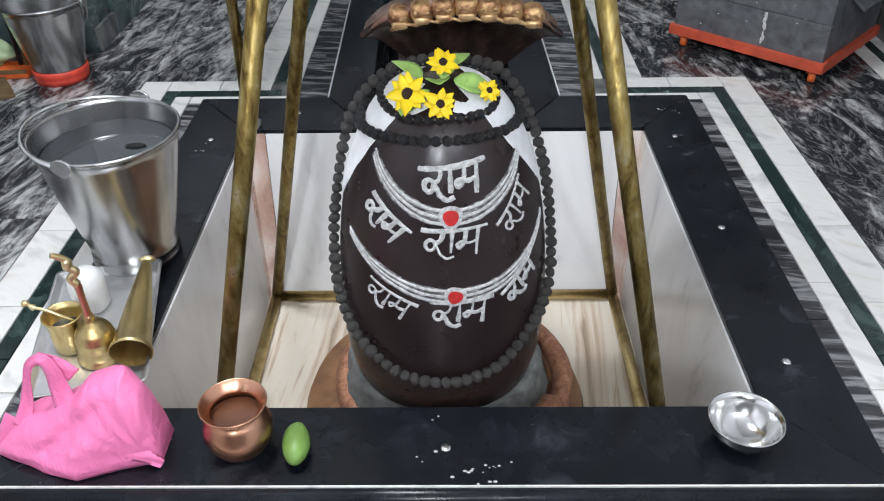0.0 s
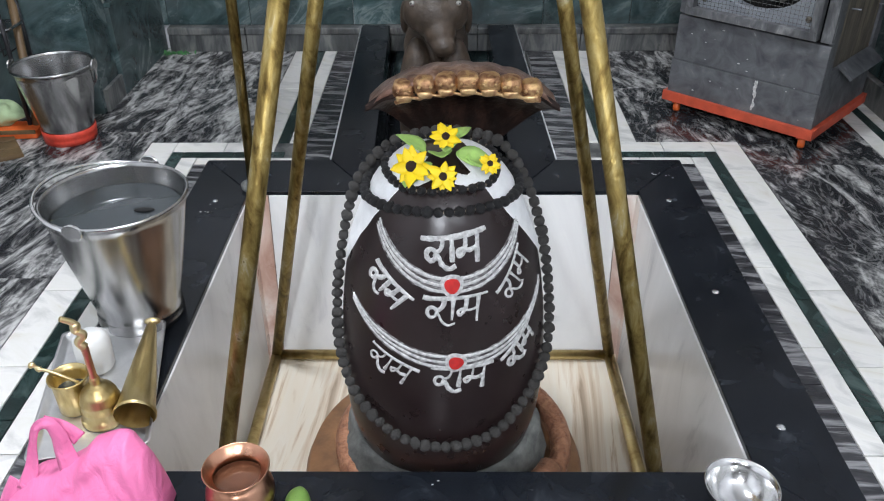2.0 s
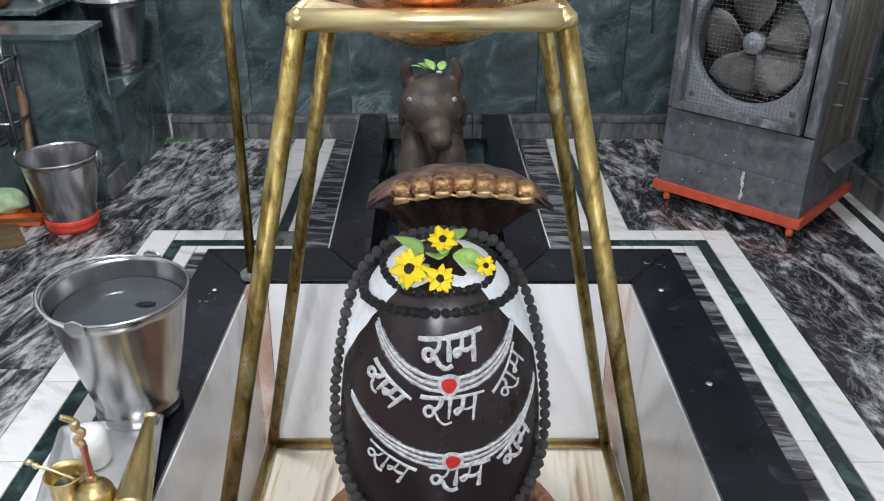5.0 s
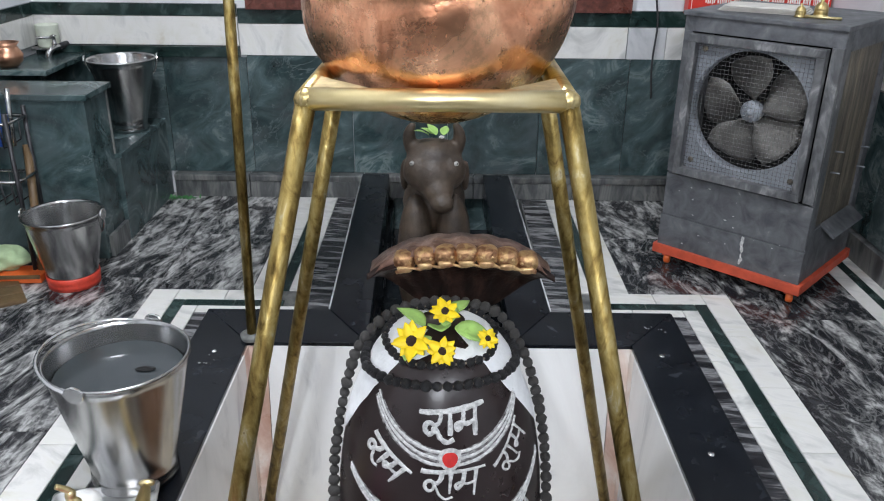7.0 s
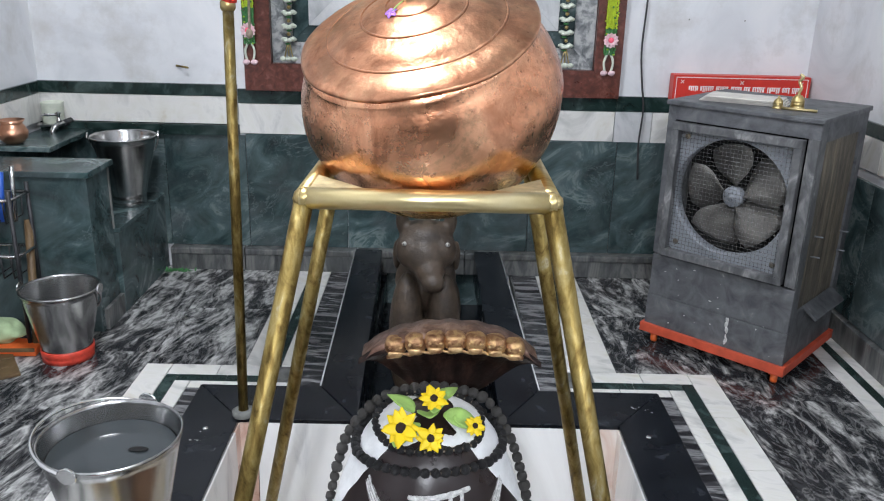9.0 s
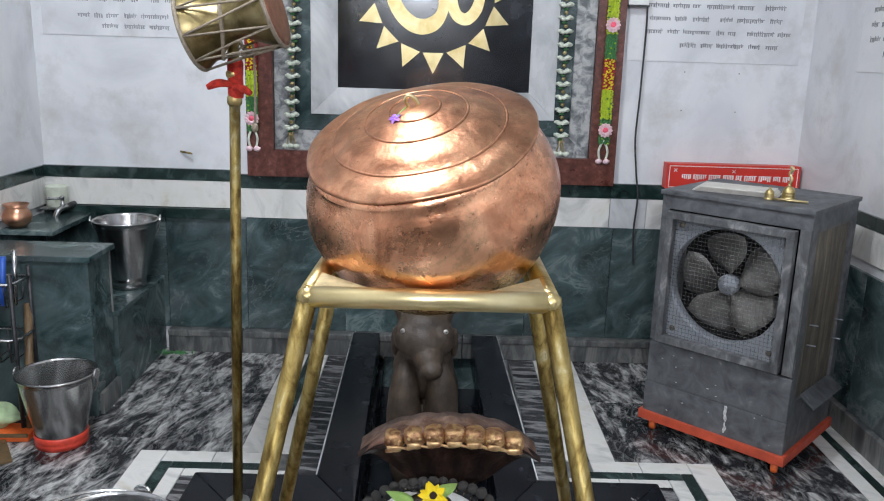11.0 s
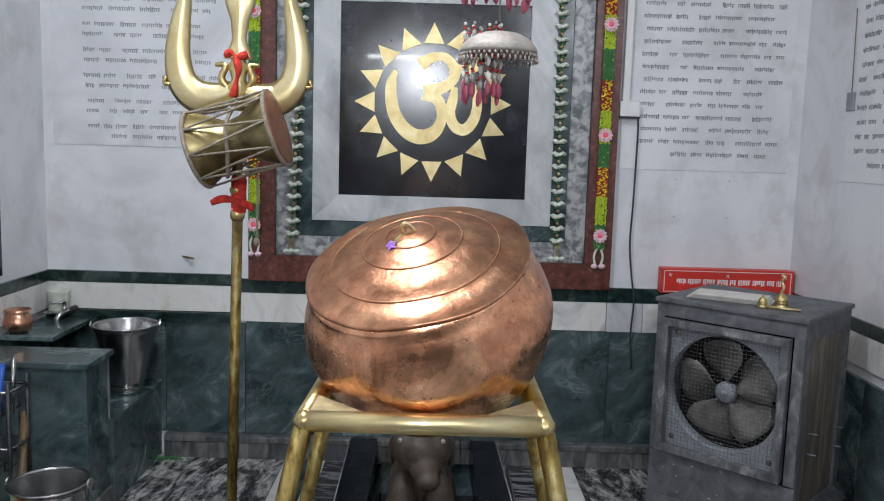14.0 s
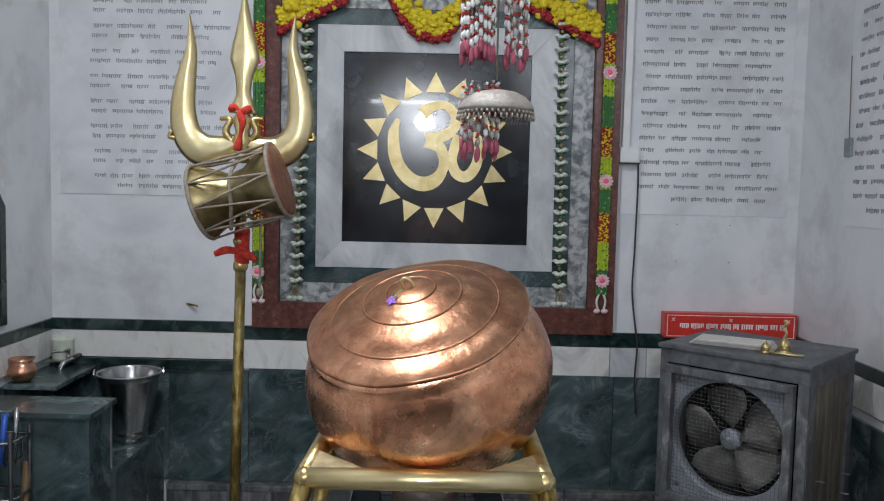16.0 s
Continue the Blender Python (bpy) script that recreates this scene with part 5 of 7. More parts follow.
def blade(center, widths, thick, name):
    """A leaf-like blade with a raised ridge along a centre line in the x, z plane."""
    bm = bmesh.new()
    c = smooth_path([(x, 0, z) for x, z in center], 10)
    rows = []
    for i, p in enumerate(c):
        d = (c[min(i + 1, len(c) - 1)] - c[max(0, i - 1)]).normalized()
        n = Vector((d.z, 0, -d.x))
        k = i / (len(c) - 1)
        w = float(np.interp(k, np.linspace(0, 1, len(widths)), widths)) / 2
        t = thick * min(1, w / 0.012) + 0.0006
        ring = [(1, 0), (0.72, 0.52), (0.34, 0.84), (0, 1), (-0.34, 0.84), (-0.72, 0.52), (-1, 0), (-0.72, -0.52), (-0.34, -0.84), (0, -1), (0.34, -0.84), (0.72, -0.52)]
        rows.append([bm.verts.new(p + n * w * u - Vector((0, t * q, 0))) for u, q in ring])
    for a, b in zip(rows, rows[1:]):
        for i in range(12):
            bm.faces.new((a[i], a[(i + 1) % 12], b[(i + 1) % 12], b[i])).smooth = True
    bm.faces.new(rows[0][::-1])
    bm.faces.new(rows[-1])
    bmesh.ops.recalc_face_normals(bm, faces=bm.faces[:])
    bm.transform(Matrix.Translation(Vector((-0.459, 1.83, 0)) + to))
    return part(name, bm, brass_pale, tri)


blade([(0.003, 1.375), (0.004, 1.44), (0.006, 1.50), (0.006, 1.56), (0.005, 1.66)], [0.070, 0.032, 0.042, 0.070, 0.056, 0.030, 0.003], 0.011, "middle_blade")
for s in (-1, 1):
    blade([(s * 0.010, 1.306), (s * 0.050, 1.290), (s * 0.092, 1.289), (s * 0.126, 1.322), (s * 0.137, 1.38), (s * 0.130, 1.45), (s * 0.118, 1.52), (s * 0.122, 1.60)], [0.044, 0.062, 0.076, 0.076, 0.068, 0.061, 0.053, 0.040, 0.022, 0.003], 0.014, "side_blade")
    bm = tube(smooth_path([(s * 0.155, 0, 1.315), (s * 0.168, 0, 1.318), (s * 0.164, 0, 1.332)], 4), 0.005, 8)
    bm.transform(Matrix.Translation(Vector((-0.459, 1.83, 0)) + to))
    part("spur", bm, brass, tri)
    bm = tube(smooth_path([(s * 0.012, 0, 1.30), (s * 0.036, -0.004, 1.33), (s * 0.026, -0.004, 1.36), (s * 0.05, 0, 1.362)], 6), lambda k: 0.011 - 0.006 * k, 8)
    bm.transform(Matrix.Translation(Vector((-0.459, 1.83, 0)) + to))
    part("scroll", bm, brass, tri)
part("collar", lathe([(0.013, 0.0), (0.02, 0.01), (0.018, 0.03), (0.026, 0.05), (0.016, 0.07), (0.024, 0.10), (0.012, 0.12)], 16, center=tuple(Vector((-0.457, 1.83, 1.26)) + to)), brass, tri)
ribbonred = thing("red_ribbon", "red cloth strip tied round the trident shaft", "ribbon", (-0.457, 1.81, 1.07))
part("wrap", lathe([(0.0165, -0.045), (0.018, -0.03), (0.017, 0.0), (0.0185, 0.03), (0.016, 0.04)], 16, center=(0, 0.02, 0)), red_cloth, ribbonred)
for pts in ([(0, -0.004, -0.015), (-0.03, -0.012, -0.012), (-0.055, -0.014, -0.022)], [(0, -0.004, -0.018), (0.022, -0.012, -0.022), (0.042, -0.012, -0.034)]):
    part("tail", tube(smooth_path(pts, 5), lambda k: 0.006 + 0.004 * math.sin(3 * k), 6), red_cloth, ribbonred)
topred = thing("red_ribbon", "red cloth knotted at the trident's fork", "ribbon", (-0.455, 1.80, 1.36))
part("wrap", tube(smooth_path([(-0.024, 0.0, 0.020), (-0.010, -0.008, 0.026), (0.004, -0.010, 0.016), (0.026, -0.004, 0.024)], 5), lambda k: 0.0065 + 0.003 * math.sin(9 * k), 8), red_cloth, topred)
part("tail", tube(smooth_path([(0.0, -0.008, 0.015), (0.008, -0.014, -0.012), (0.002, -0.012, -0.040), (-0.006, -0.01, -0.072)], 6), lambda k: 0.0070 + 0.0025 * math.sin(8 * k), 7), red_cloth, topred)

# hourglass drum tied across the shaft
drum_m = Matrix.Translation((-0.443, 1.765, 1.195)) @ pose(0, 0, 0, 0, -17, -3) @ pose(0, 0, 0, 0, 90, 0)
drum = thing("hand_drum", "brass hourglass hand drum laced with cotton cord on the trident", "drum", drum_m)
DR, DH = 0.083, 0.096
part("shell", lathe([(DR, -DH), (DR * 0.99, -DH + 0.015), (DR * 0.80, -0.05), (DR * 0.58, -0.02), (DR * 0.52, 0.0), (DR * 0.58, 0.02), (DR * 0.80, 0.05), (DR * 0.99, DH - 0.015), (DR, DH)], 40), brass_olive, drum)
for s in (-1, 1):
    part("drum_head", lathe([(0.0, s * (DH + 0.002)), (DR * 0.85, s * (DH + 0.003)), (DR * 1.0, s * (DH + 0.001)), (DR * 1.02, s * (DH - 0.008))], 40), drum_skin, drum)
    part("hoop", tube([(DR * 1.03 * math.cos(a * math.pi / 16), DR * 1.03 * math.sin(a * math.pi / 16), s * (DH - 0.004)) for a in range(32)], 0.0048, 8, closed=True), cord, drum)
for i in range(9):
    a, b = 2 * math.pi * i / 9, 2 * math.pi * (i + 0.5) / 9
    c = 2 * math.pi * (i + 1) / 9
    for p, q, s in ((a, b, -1), (b, c, 1)):
        p0 = Vector((DR * 1.04 * math.cos(p), DR * 1.04 * math.sin(p), s * (DH - 0.004)))
        p1 = Vector((DR * 1.04 * math.cos(q), DR * 1.04 * math.sin(q), -s * (DH - 0.004)))
        part("lacing_cord", tube([p0, p0.lerp(p1, 0.5) * 0.985, p1], 0.0026, 6), cord, drum)
bm = tube(smooth_path([(DR * 0.9, -0.035, 0.0), (DR * 0.99, 0.0, 0.012), (DR * 0.9, 0.04, 0.004), (0.05, 0.075, -0.02), (-0.02, 0.085, -0.03)], 6), 0.005, 8)
tube(smooth_path([(-0.075, -0.03, 0.03), (-0.03, -0.075, 0.005), (0.03, -0.074, -0.01), (0.078, -0.04, -0.035)], 6), 0.0045, 8, bm)
part("binding", bm, cord, drum, "knotted cotton rope")
loose = thing("cotton_cord", "loose cotton cord end hanging from the hand drum", "cord", (-0.401, 1.765, 1.125))
part("strand", tube(smooth_path([(0, 0, 0.02), (0.002, 0, -0.06), (0.0, 0, -0.155)], 5), 0.0028, 6), cord, loose)
part("knot", ball(0.0085, (0, 0, -0.16), 2, (0.9, 0.9, 1.3), 0.3), cord, loose)


# ---- reclining bull statue ----
bm = bmesh.new()
for r, at, sc in ((0.150, (-0.02, 2.52, 0.02), (0.78, 1.7, 1.15)), (0.105, (-0.02, 2.28, 0.10), (0.80, 0.8, 1.6)), (0.085, (-0.02, 2.19, 0.25), (1.05, 0.9, 1.2)),
                  (0.080, (-0.02, 2.110, 0.392), (0.98, 0.80, 0.74)), (0.062, (-0.018, 2.078, 0.360), (1.02, 0.95, 0.92)), (0.046, (-0.008, 2.046, 0.330), (0.92, 0.90, 0.90)), (0.033, (0.002, 2.018, 0.304), (1.0, 0.85, 0.85)),
                  (0.056, (-0.072, 2.110, 0.10), (0.92, 0.95, 3.6)), (0.056, (0.034, 2.110, 0.10), (0.92, 0.95, 3.6)), (0.06, (-0.02, 2.115, 0.428), (1.18, 0.7, 0.42)), (0.10, (-0.02, 2.36, 0.25), (0.7, 1.0, 0.8))):
    ball(r, at, 3, sc, 0.03, bm, r * 100, 20)
for s in (-1, 1):
    tube(smooth_path([(-0.02 + s * 0.058, 2.120, 0.42), (-0.02 + s * 0.067, 2.118, 0.450), (-0.02 + s * 0.064, 2.114, 0.476), (-0.02 + s * 0.054, 2.110, 0.496)], 4), lambda k: 0.020 * (1 - 0.62 * k ** 2), 12, bm)
    ball(0.052, (-0.019 + s * 0.040, 2.088, 0.372), 3, (0.85, 0.9, 1.0), 0, bm)
    ball(0.026, (-0.018 + s * 0.083, 2.115, 0.350), 3, (0.45, 0.7, 1.7), 0, bm)
bull = single("bull_statue", bm, statue_stone, "dark stone reclining bull statue facing the lingam", "statue", smooth=True)
rem = bull.modifiers.new("melt", "REMESH")
rem.mode, rem.voxel_size, rem.use_smooth_shade = "VOXEL", 0.0050, True
sm = bull.modifiers.new("soft", "SMOOTH")
sm.factor, sm.iterations = 0.6, 2
for s in (-1, 1):
    e = thing("painted_eye_disc", "small pale round eye disc on the bull statue", "eye disc", Matrix.Translation((-0.019 + s * 0.060, 2.0505, 0.403)) @ pose(0, 0, 0, 80, 0, s * 28))
    part("disc", lathe([(0, 0.002), (0.0052, 0.0015), (0.0066, -0.004)], 14), eye_white, e)
    part("pupil", lathe([(0, 0.0028), (0.0018, 0.0025), (0.0022, 0.0)], 10), black_and_shade, e)
sprig = thing("leaf_sprig", "few green leaves lying on the bull's head", "leaves", (-0.015, 2.115, 0.462))
for x, y, rz, ln in ((-0.02, 0, 30, 0.045), (0.0, 0.0, -60, 0.05), (0.02, 0.0, -100, 0.04), (-0.01, 0.01, -20, 0.035)):
    part("leaf", leaf(ln, 0.024, pose(x, y - 0.012, 0.004, 38, 0, rz + 90)), leaf_green, sprig)
single("pale_petal", ball(0.008, (0.0, 2.098, 0.462), 2, (1, 1, 0.5), 0.2), white_paste, "small white petal on the bull's head", "petal")
part("panel", box(-CX0, CX0, BACK - 0.012, BACK, -0.2, 0.064), green_marble, cladding)


# ---- green marble ledge with steps ----
ledge = thing("stone_ledge", "dark green marble ledge built in two steps", "stone ledge", kind="structure")
LX = -1.035
part("tall_block", box(LEFT + 0.012, LX - 0.018, 2.36, 2.522, FLOOR, 0.486, 0.002), green_marble, ledge)
part("tall_top", box(LEFT + 0.012, LX - 0.008, 2.352, 2.55, 0.487, 0.505, 0.002), green_marble, ledge)
part("low_block", box(LEFT + 0.012, LX - 0.004, 2.524, BACK - 0.013, FLOOR, 0.262, 0.002), green_marble, ledge)
part("low_top", box(LEFT + 0.012, LX + 0.002, 2.524, BACK - 0.013, 0.263, 0.278, 0.002), green_marble, ledge)
part("edge_strip", box(LX - 0.0175, LX - 0.0135, 2.516, 2.523, 0.279, 0.486), skirting_marble, ledge)
part("skirting", box(LX - 0.018, LX - 0.006, 2.38, 2.523, FLOOR, 0.05), skirting_marble, ledge)


# ---- buckets ----
def bucket(at, h, rt, rb, label, turn=20, filled=0.0, band=False, bail="down", lean=0.0, group=""):
    t = thing("steel_bucket", label, "bucket", Matrix.Translation(at) @ pose(0, 0, 0, lean, 0, turn), group)
    f = 0.022
    prof = [(0.0, 0.010), (rb * 0.93, 0.010), (rb * 0.97, 0.0), (rb + 0.004, 0.001), (rb + 0.005, f * 0.5), (rb + 0.001, f), (rb + 0.004, f + 0.003), (rb + 0.002, f + 0.007)]
    for k in range(1, 13):
        q = k / 12
        prof.append((rb + (rt - rb) * q ** 0.92, f + 0.007 + (h - f - 0.013) * q))
    prof += [(rt + 0.004, h - 0.005), (rt + 0.005, h - 0.001), (rt + 0.002, h + 0.002), (rt - 0.002, h)]
    for k in range(0, 9):
        q = 1 - k / 8
        prof.append((rb - 0.003 + (rt - rb) * q ** 0.92, 0.022 + (h - 0.028) * q))
    prof += [(0.0, 0.02)]
    part("body", lathe(prof, 64), steel, t)
    for s in (-1, 1):
        bm = extrude_flat([(0.019 * math.cos(a * math.pi / 7), 0.016 * math.sin(a * math.pi / 7)) for a in range(14)], 0.005, Matrix.Translation((s * (rt + 0.006), 0, h - 0.003)) @ pose(0, 0, 0, 90, 0, s * 90), bevel=0.0008)
        part("ear", bm, steel_bright, t)
    R = rt + 0.006
    if bail == "down":
        pts = [(R * math.cos(a * math.pi / 20), R * 1.02 * math.sin(a * math.pi / 20), h - 0.006 + 0.018 * math.sin(a * math.pi / 20)) for a in range(21)]
    else:
        pts = [(R * math.cos(a * math.pi / 20), R * 0.5 * math.sin(a * math.pi / 20), h - 0.008 - 0.10 * math.sin(a * math.pi / 20)) for a in range(21)]
    part("bail_handle", tube(pts, 0.0036, 8), steel_bright, t)
    if filled:
        q = filled ** (1 / 0.92)
        part("water", lathe([(0.0, h * filled), (rb - 0.004 + (rt - rb) * filled, h * filled)], 48), water, t, "still grey water")
    if band:
        part("red_band", lathe([(rb * 0.98, -0.001), (rb + 0.005, 0.0), (rb + 0.0062, 0.014), (rb + 0.0052, 0.018), (rb + 0.0072, 0.022), (rb + 0.0078, 0.036), (rb + 0.005, 0.039)], 48), red_band, t, "red plastic foot band")
    return t


bucket((-0.592, 1.293, 0.001), 0.268, 0.127, 0.077, "brushed steel bucket nearly full of water on the black rim", 80, 0.86, lean=0, group="steel buckets")
bucket((-1.09, 2.185, FLOOR + 0.001), 0.222, 0.108, 0.068, "empty steel bucket with red foot band on the floor", 0, 0, True, "side", group="steel buckets")
bucket((-1.106, 2.82, 0.279), 0.250, 0.109, 0.057, "empty steel bucket standing on the green ledge", 15, 0, False, "side", group="steel buckets")
# flattened dark blob models a spoon's reflection on the water
single("reflection_blob", ball(0.012, (-0.545, 1.30, 0.2335), 2, (1.6, 0.8, 0.12), 0.3), black_and_shade, "small dark blob on the bucket water standing for a reflection", "leaf")

# ---- desert cooler ----
CM = Matrix.Translation((0.690, 2.385, 0)) @ pose(0, 0, 0, 0, 0, -43.5)
CW, CD, CT = 0.443, 0.375, 0.752
cooler = thing("air_cooler", "scuffed grey sheet-metal air cooler on a red wheeled frame", "air cooler", CM @ pose(0, 0, FLOOR))
zz = -FLOOR
sheet = 0.012
G0, G1, H0, H1 = 0.028, 0.408, 0.290, 0.700


def cpart(name, bm, material, parent=None, label="", smooth=False):
    bm.transform(Matrix.Translation((0, 0, zz)))
    return part(name, bm, material, parent or cooler, label, smooth)


cpart("lower_front", box(0.0, CW, 0.0015, sheet, 0.147, H0 - 0.011, 0.002), cooler_paint)
cpart("tank_front", box(-0.002, CW + 0.002, -0.002, sheet, 0.045, 0.1462, 0.0015), cooler_paint)
cpart("front_stile", box(0.0, G0 - 0.002, 0.0, sheet, H0 - 0.004, H1 + 0.004, 0.001), cooler_paint)
cpart("front_stile", box(G1 + 0.0055, CW, -0.004, sheet, H0 - 0.004, H1 + 0.004, 0.001), cooler_worn, label="worn pale corner post")
cpart("top_rail", box(0.0, CW, 0.0, sheet, H1 + 0.004, CT - 0.006, 0.001), cooler_paint)
cpart("top_sheet", box(-0.006, CW + 0.006, -0.008, CD + 0.006, CT - 0.006, CT + 0.008, 0.003), cooler_paint)
cpart("side_sheet", box(0.0, sheet, sheet, CD, 0.045, CT - 0.007), cooler_paint)
cpart("back_sheet", box(sheet, CW - sheet, CD - sheet, CD, 0.045, CT - 0.007), rusty)
cpart("side_post", box(CW - sheet, CW, sheet, 0.05, 0.045, CT - 0.007, 0.001), cooler_paint)
cpart("side_post", box(CW - sheet, CW, CD - 0.04, CD, 0.045, CT - 0.007, 0.001), cooler_paint)
cpart("side_lower", box(CW - sheet, CW, 0.05, CD - 0.04, 0.045, 0.20, 0.001), cooler_paint)
cpart("side_pad", box(CW - 0.02, CW - 0.008, 0.05, CD - 0.04, 0.20, CT - 0.05), rusty, label="rusty louvred side pad")
cpart("side_top", box(CW - sheet, CW, 0.05, CD - 0.04, CT - 0.06, CT - 0.007, 0.001), cooler_paint)
# black floor and added black sheet paint the shade inside the cooler
cpart("inner_floor", box(sheet, CW - 0.021, sheet, CD - sheet, 0.05, 0.06), black_and_shade)
cpart("inner_shade", box(sheet + 0.002, CW - 0.022, 0.16, 0.17, 0.06, CT - 0.01), black_and_shade)
tray_m = Matrix.Translation((CW, 0.20, 0.20)) @ pose(0, 0, 0, 0, 35, 0)
b2 = box(-0.005, 0.05, -0.10, 0.13, -0.004, 0.004, 0.001)
b2.transform(tray_m)
cpart("water_flap", b2, cooler_paint, label="hinged filling flap bent open")
for yy, z0 in ((0.09, 0.36), (0.09, 0.42), (0.31, 0.33), (0.31, 0.39)):
    cpart("latch", tube([(CW - 0.002, yy, z0), (CW + 0.022, yy, z0 + 0.002)], 0.0025, 6), cooler_ring)
# grille frame, plate with round opening, fan and mesh
for a in ((G0, G1, H0, H0 + 0.022), (G0, G1, H1 - 0.022, H1), (G0, G0 + 0.022, H0 + 0.022, H1 - 0.022), (G1 - 0.022, G1, H0 + 0.022, H1 - 0.022)):
    cpart("grille_frame", box(a[0], a[1], -0.024, 0.003, a[2], a[3], 0.002), cooler_worn)
FCX, FCZ, FR = (G0 + G1) / 2 - 0.003, (H0 + H1) / 2 + 0.004, 0.170
bm = bmesh.new()
N = 64
inner, outer = [], []
for i in range(N):
    a = 2 * math.pi * i / N
    c, s = math.cos(a), math.sin(a)
    k = min((0.178 / abs(c)) if abs(c) > 1e-6 else 9, (0.19 / abs(s)) if abs(s) > 1e-6 else 9)
    inner.append((FCX + FR * c, FCZ + FR * s))
    outer.append((FCX + k * c, FCZ + k * s))
vi = [[bm.verts.new((x, y, z)) for x, z in inner] for y in (0.006, 0.05)]
vo = [bm.verts.new((x, 0.006, z)) for x, z in outer]
for i in range(N):
    j = (i + 1) % N
    bm.faces.new((vi[0][i], vi[0][j], vo[j], vo[i]))
    bm.faces.new((vi[0][j], vi[0][i], vi[1][i], vi[1][j])).smooth = True
cpart("fan_plate", bm, cooler_ring, label="galvanised plate with round fan opening")
bm = bmesh.new()
for i in range(31):
    x = G0 + 0.02 + (G1 - G0 - 0.04) * i / 30
    tube([(x, -0.004, H0 + 0.02), (x, -0.004, H1 - 0.02)], 0.00055, 4, bm, caps=False)
for i in range(33):
    z = H0 + 0.02 + (H1 - H0 - 0.04) * i / 32
    tube([(G0 + 0.02, -0.0052, z), (G1 - 0.02, -0.0052, z)], 0.00055, 4, bm, caps=False)
cpart("wire_mesh", bm, steel, label="square welded wire mesh")
fan = cpart("fan", tube([(FCX, 0.03, FCZ), (FCX, 0.10, FCZ)], 0.022, 16), dark_metal, label="five-bladed metal fan")
for i in range(5):
    a0 = radians(103 - 72 * i)
    bm = bmesh.new()
    rows = []
    for q in range(9):
        k = q / 8
        r = 0.03 + 0.124 * k
        w = 0.20 + 0.52 * math.sin(math.pi * (0.12 + 0.66 * k)) * (1 - 0.25 * k)
        rows.append([bm.verts.new((FCX + r * math.cos(a0 + w * u), 0.055 + 0.022 * u, FCZ + zz + r * math.sin(a0 + w * u))) for u in (-1, -0.5, 0, 0.5, 1)])
    for ra, rb in zip(rows, rows[1:]):
        for u in range(4):
            bm.faces.new((ra[u], ra[u + 1], rb[u + 1], rb[u])).smooth = True
    r2 = bmesh.ops.extrude_face_region(bm, geom=bm.faces[:])
    bmesh.ops.translate(bm, verts=[q for q in r2["geom"] if isinstance(q, bmesh.types.BMVert)], vec=(0, 0.0015, 0))
    part("blade", bm, fan_metal, fan)
b2 = lathe([(0.0, -0.012), (0.007, -0.012), (0.0085, 0.0), (0.011, 0.0), (0.026, 0.003), (0.031, 0.009), (0.030, 0.028)], 28)
b2.transform(Matrix.Translation((FCX, 0.026, FCZ + zz)) @ pose(0, 0, 0, -90))
part("hub", b2, cooler_ring, fan)
for x, z in ((G0 + 0.04, H0 + 0.045), (G1 - 0.04, H0 + 0.045), (G0 + 0.04, H1 - 0.04)):
    b2 = lathe([(0, 0.004), (0.007, 0.003), (0.009, 0)], 10)
    b2.transform(Matrix.Translation((x, 0.005, z)) @ pose(0, 0, 0, 90))
    cpart("bolt", b2, rusty)
# red angle-iron trolley with castors
for a in ((-0.012, CW + 0.012, -0.012, 0.006), (-0.012, CW + 0.012, CD - 0.006, CD + 0.012)):
    cpart("frame_rail", box(a[0], a[1], a[2], a[3], 0.018, 0.047, 0.002), red_iron)
for a in (-0.012, CW - 0.006):
    cpart("frame_rail", box(a, a + 0.018, 0.006, CD - 0.006, 0.018, 0.047, 0.002), red_iron)
for x, y in ((0.025, 0.02), (CW - 0.025, 0.02), (0.025, CD - 0.02), (CW - 0.025, CD - 0.02)):
    cs = cpart("castor", box(x - 0.012, x + 0.012, y - 0.010, y + 0.010, 0.004, 0.018, 0.002), red_iron)
    b2 = lathe([(0.0, -0.010), (0.014, -0.010), (0.0185, -0.006), (0.0185, 0.006), (0.014, 0.010), (0.0, 0.010)], 20)
    b2.transform(Matrix.Translation((x + 0.004, y - 0.004, 0.0195)) @ pose(0, 0, 0, 0, 90, 20))
    part("wheel", b2, orange_plastic, cs)
# streak of white paint down the lower front
bm = bmesh.new()
rr = random.Random(2)
for i in range(16):
    ball(rr.uniform(0.002, 0.0055), (0.268 + rr.gauss(0, 0.0022), -0.0024, 0.060 + 0.078 * rr.random()), 1, (0.8, 0.1, 2.2), 0.3, bm, i)
for i in range(18):
    ball(rr.uniform(0.0006, 0.002), (rr.uniform(0.02, CW - 0.02), -0.0022, rr.uniform(0.06, 0.27)), 1, (rr.uniform(1, 3), 0.1, 1), 0.3, bm, i)
tagged(cpart("paint_drips", bm, white_paste, label="dried white splashes"), kind="stuff")

# things on the cooler
CTZ = CT + 0.0085


def on_cooler(x, y):
    return Matrix.Translation((0, 0, CTZ)) @ CM @ Matrix.Translation((x, y, 0))


papers = thing("paper_stack", "stack of old papers and leaflets on the cooler", "papers", on_cooler(0.17, 0.13) @ pose(0, 0, 0, 0, 0, 14))
for i in range(4):
    part("sheet", box(-0.12 + 0.006 * i, 0.12 - 0.004 * i, -0.05 - 0.004 * i, 0.05, 0.0045 * i, 0.0045 * i + 0.004, 0.0008), paper, papers)


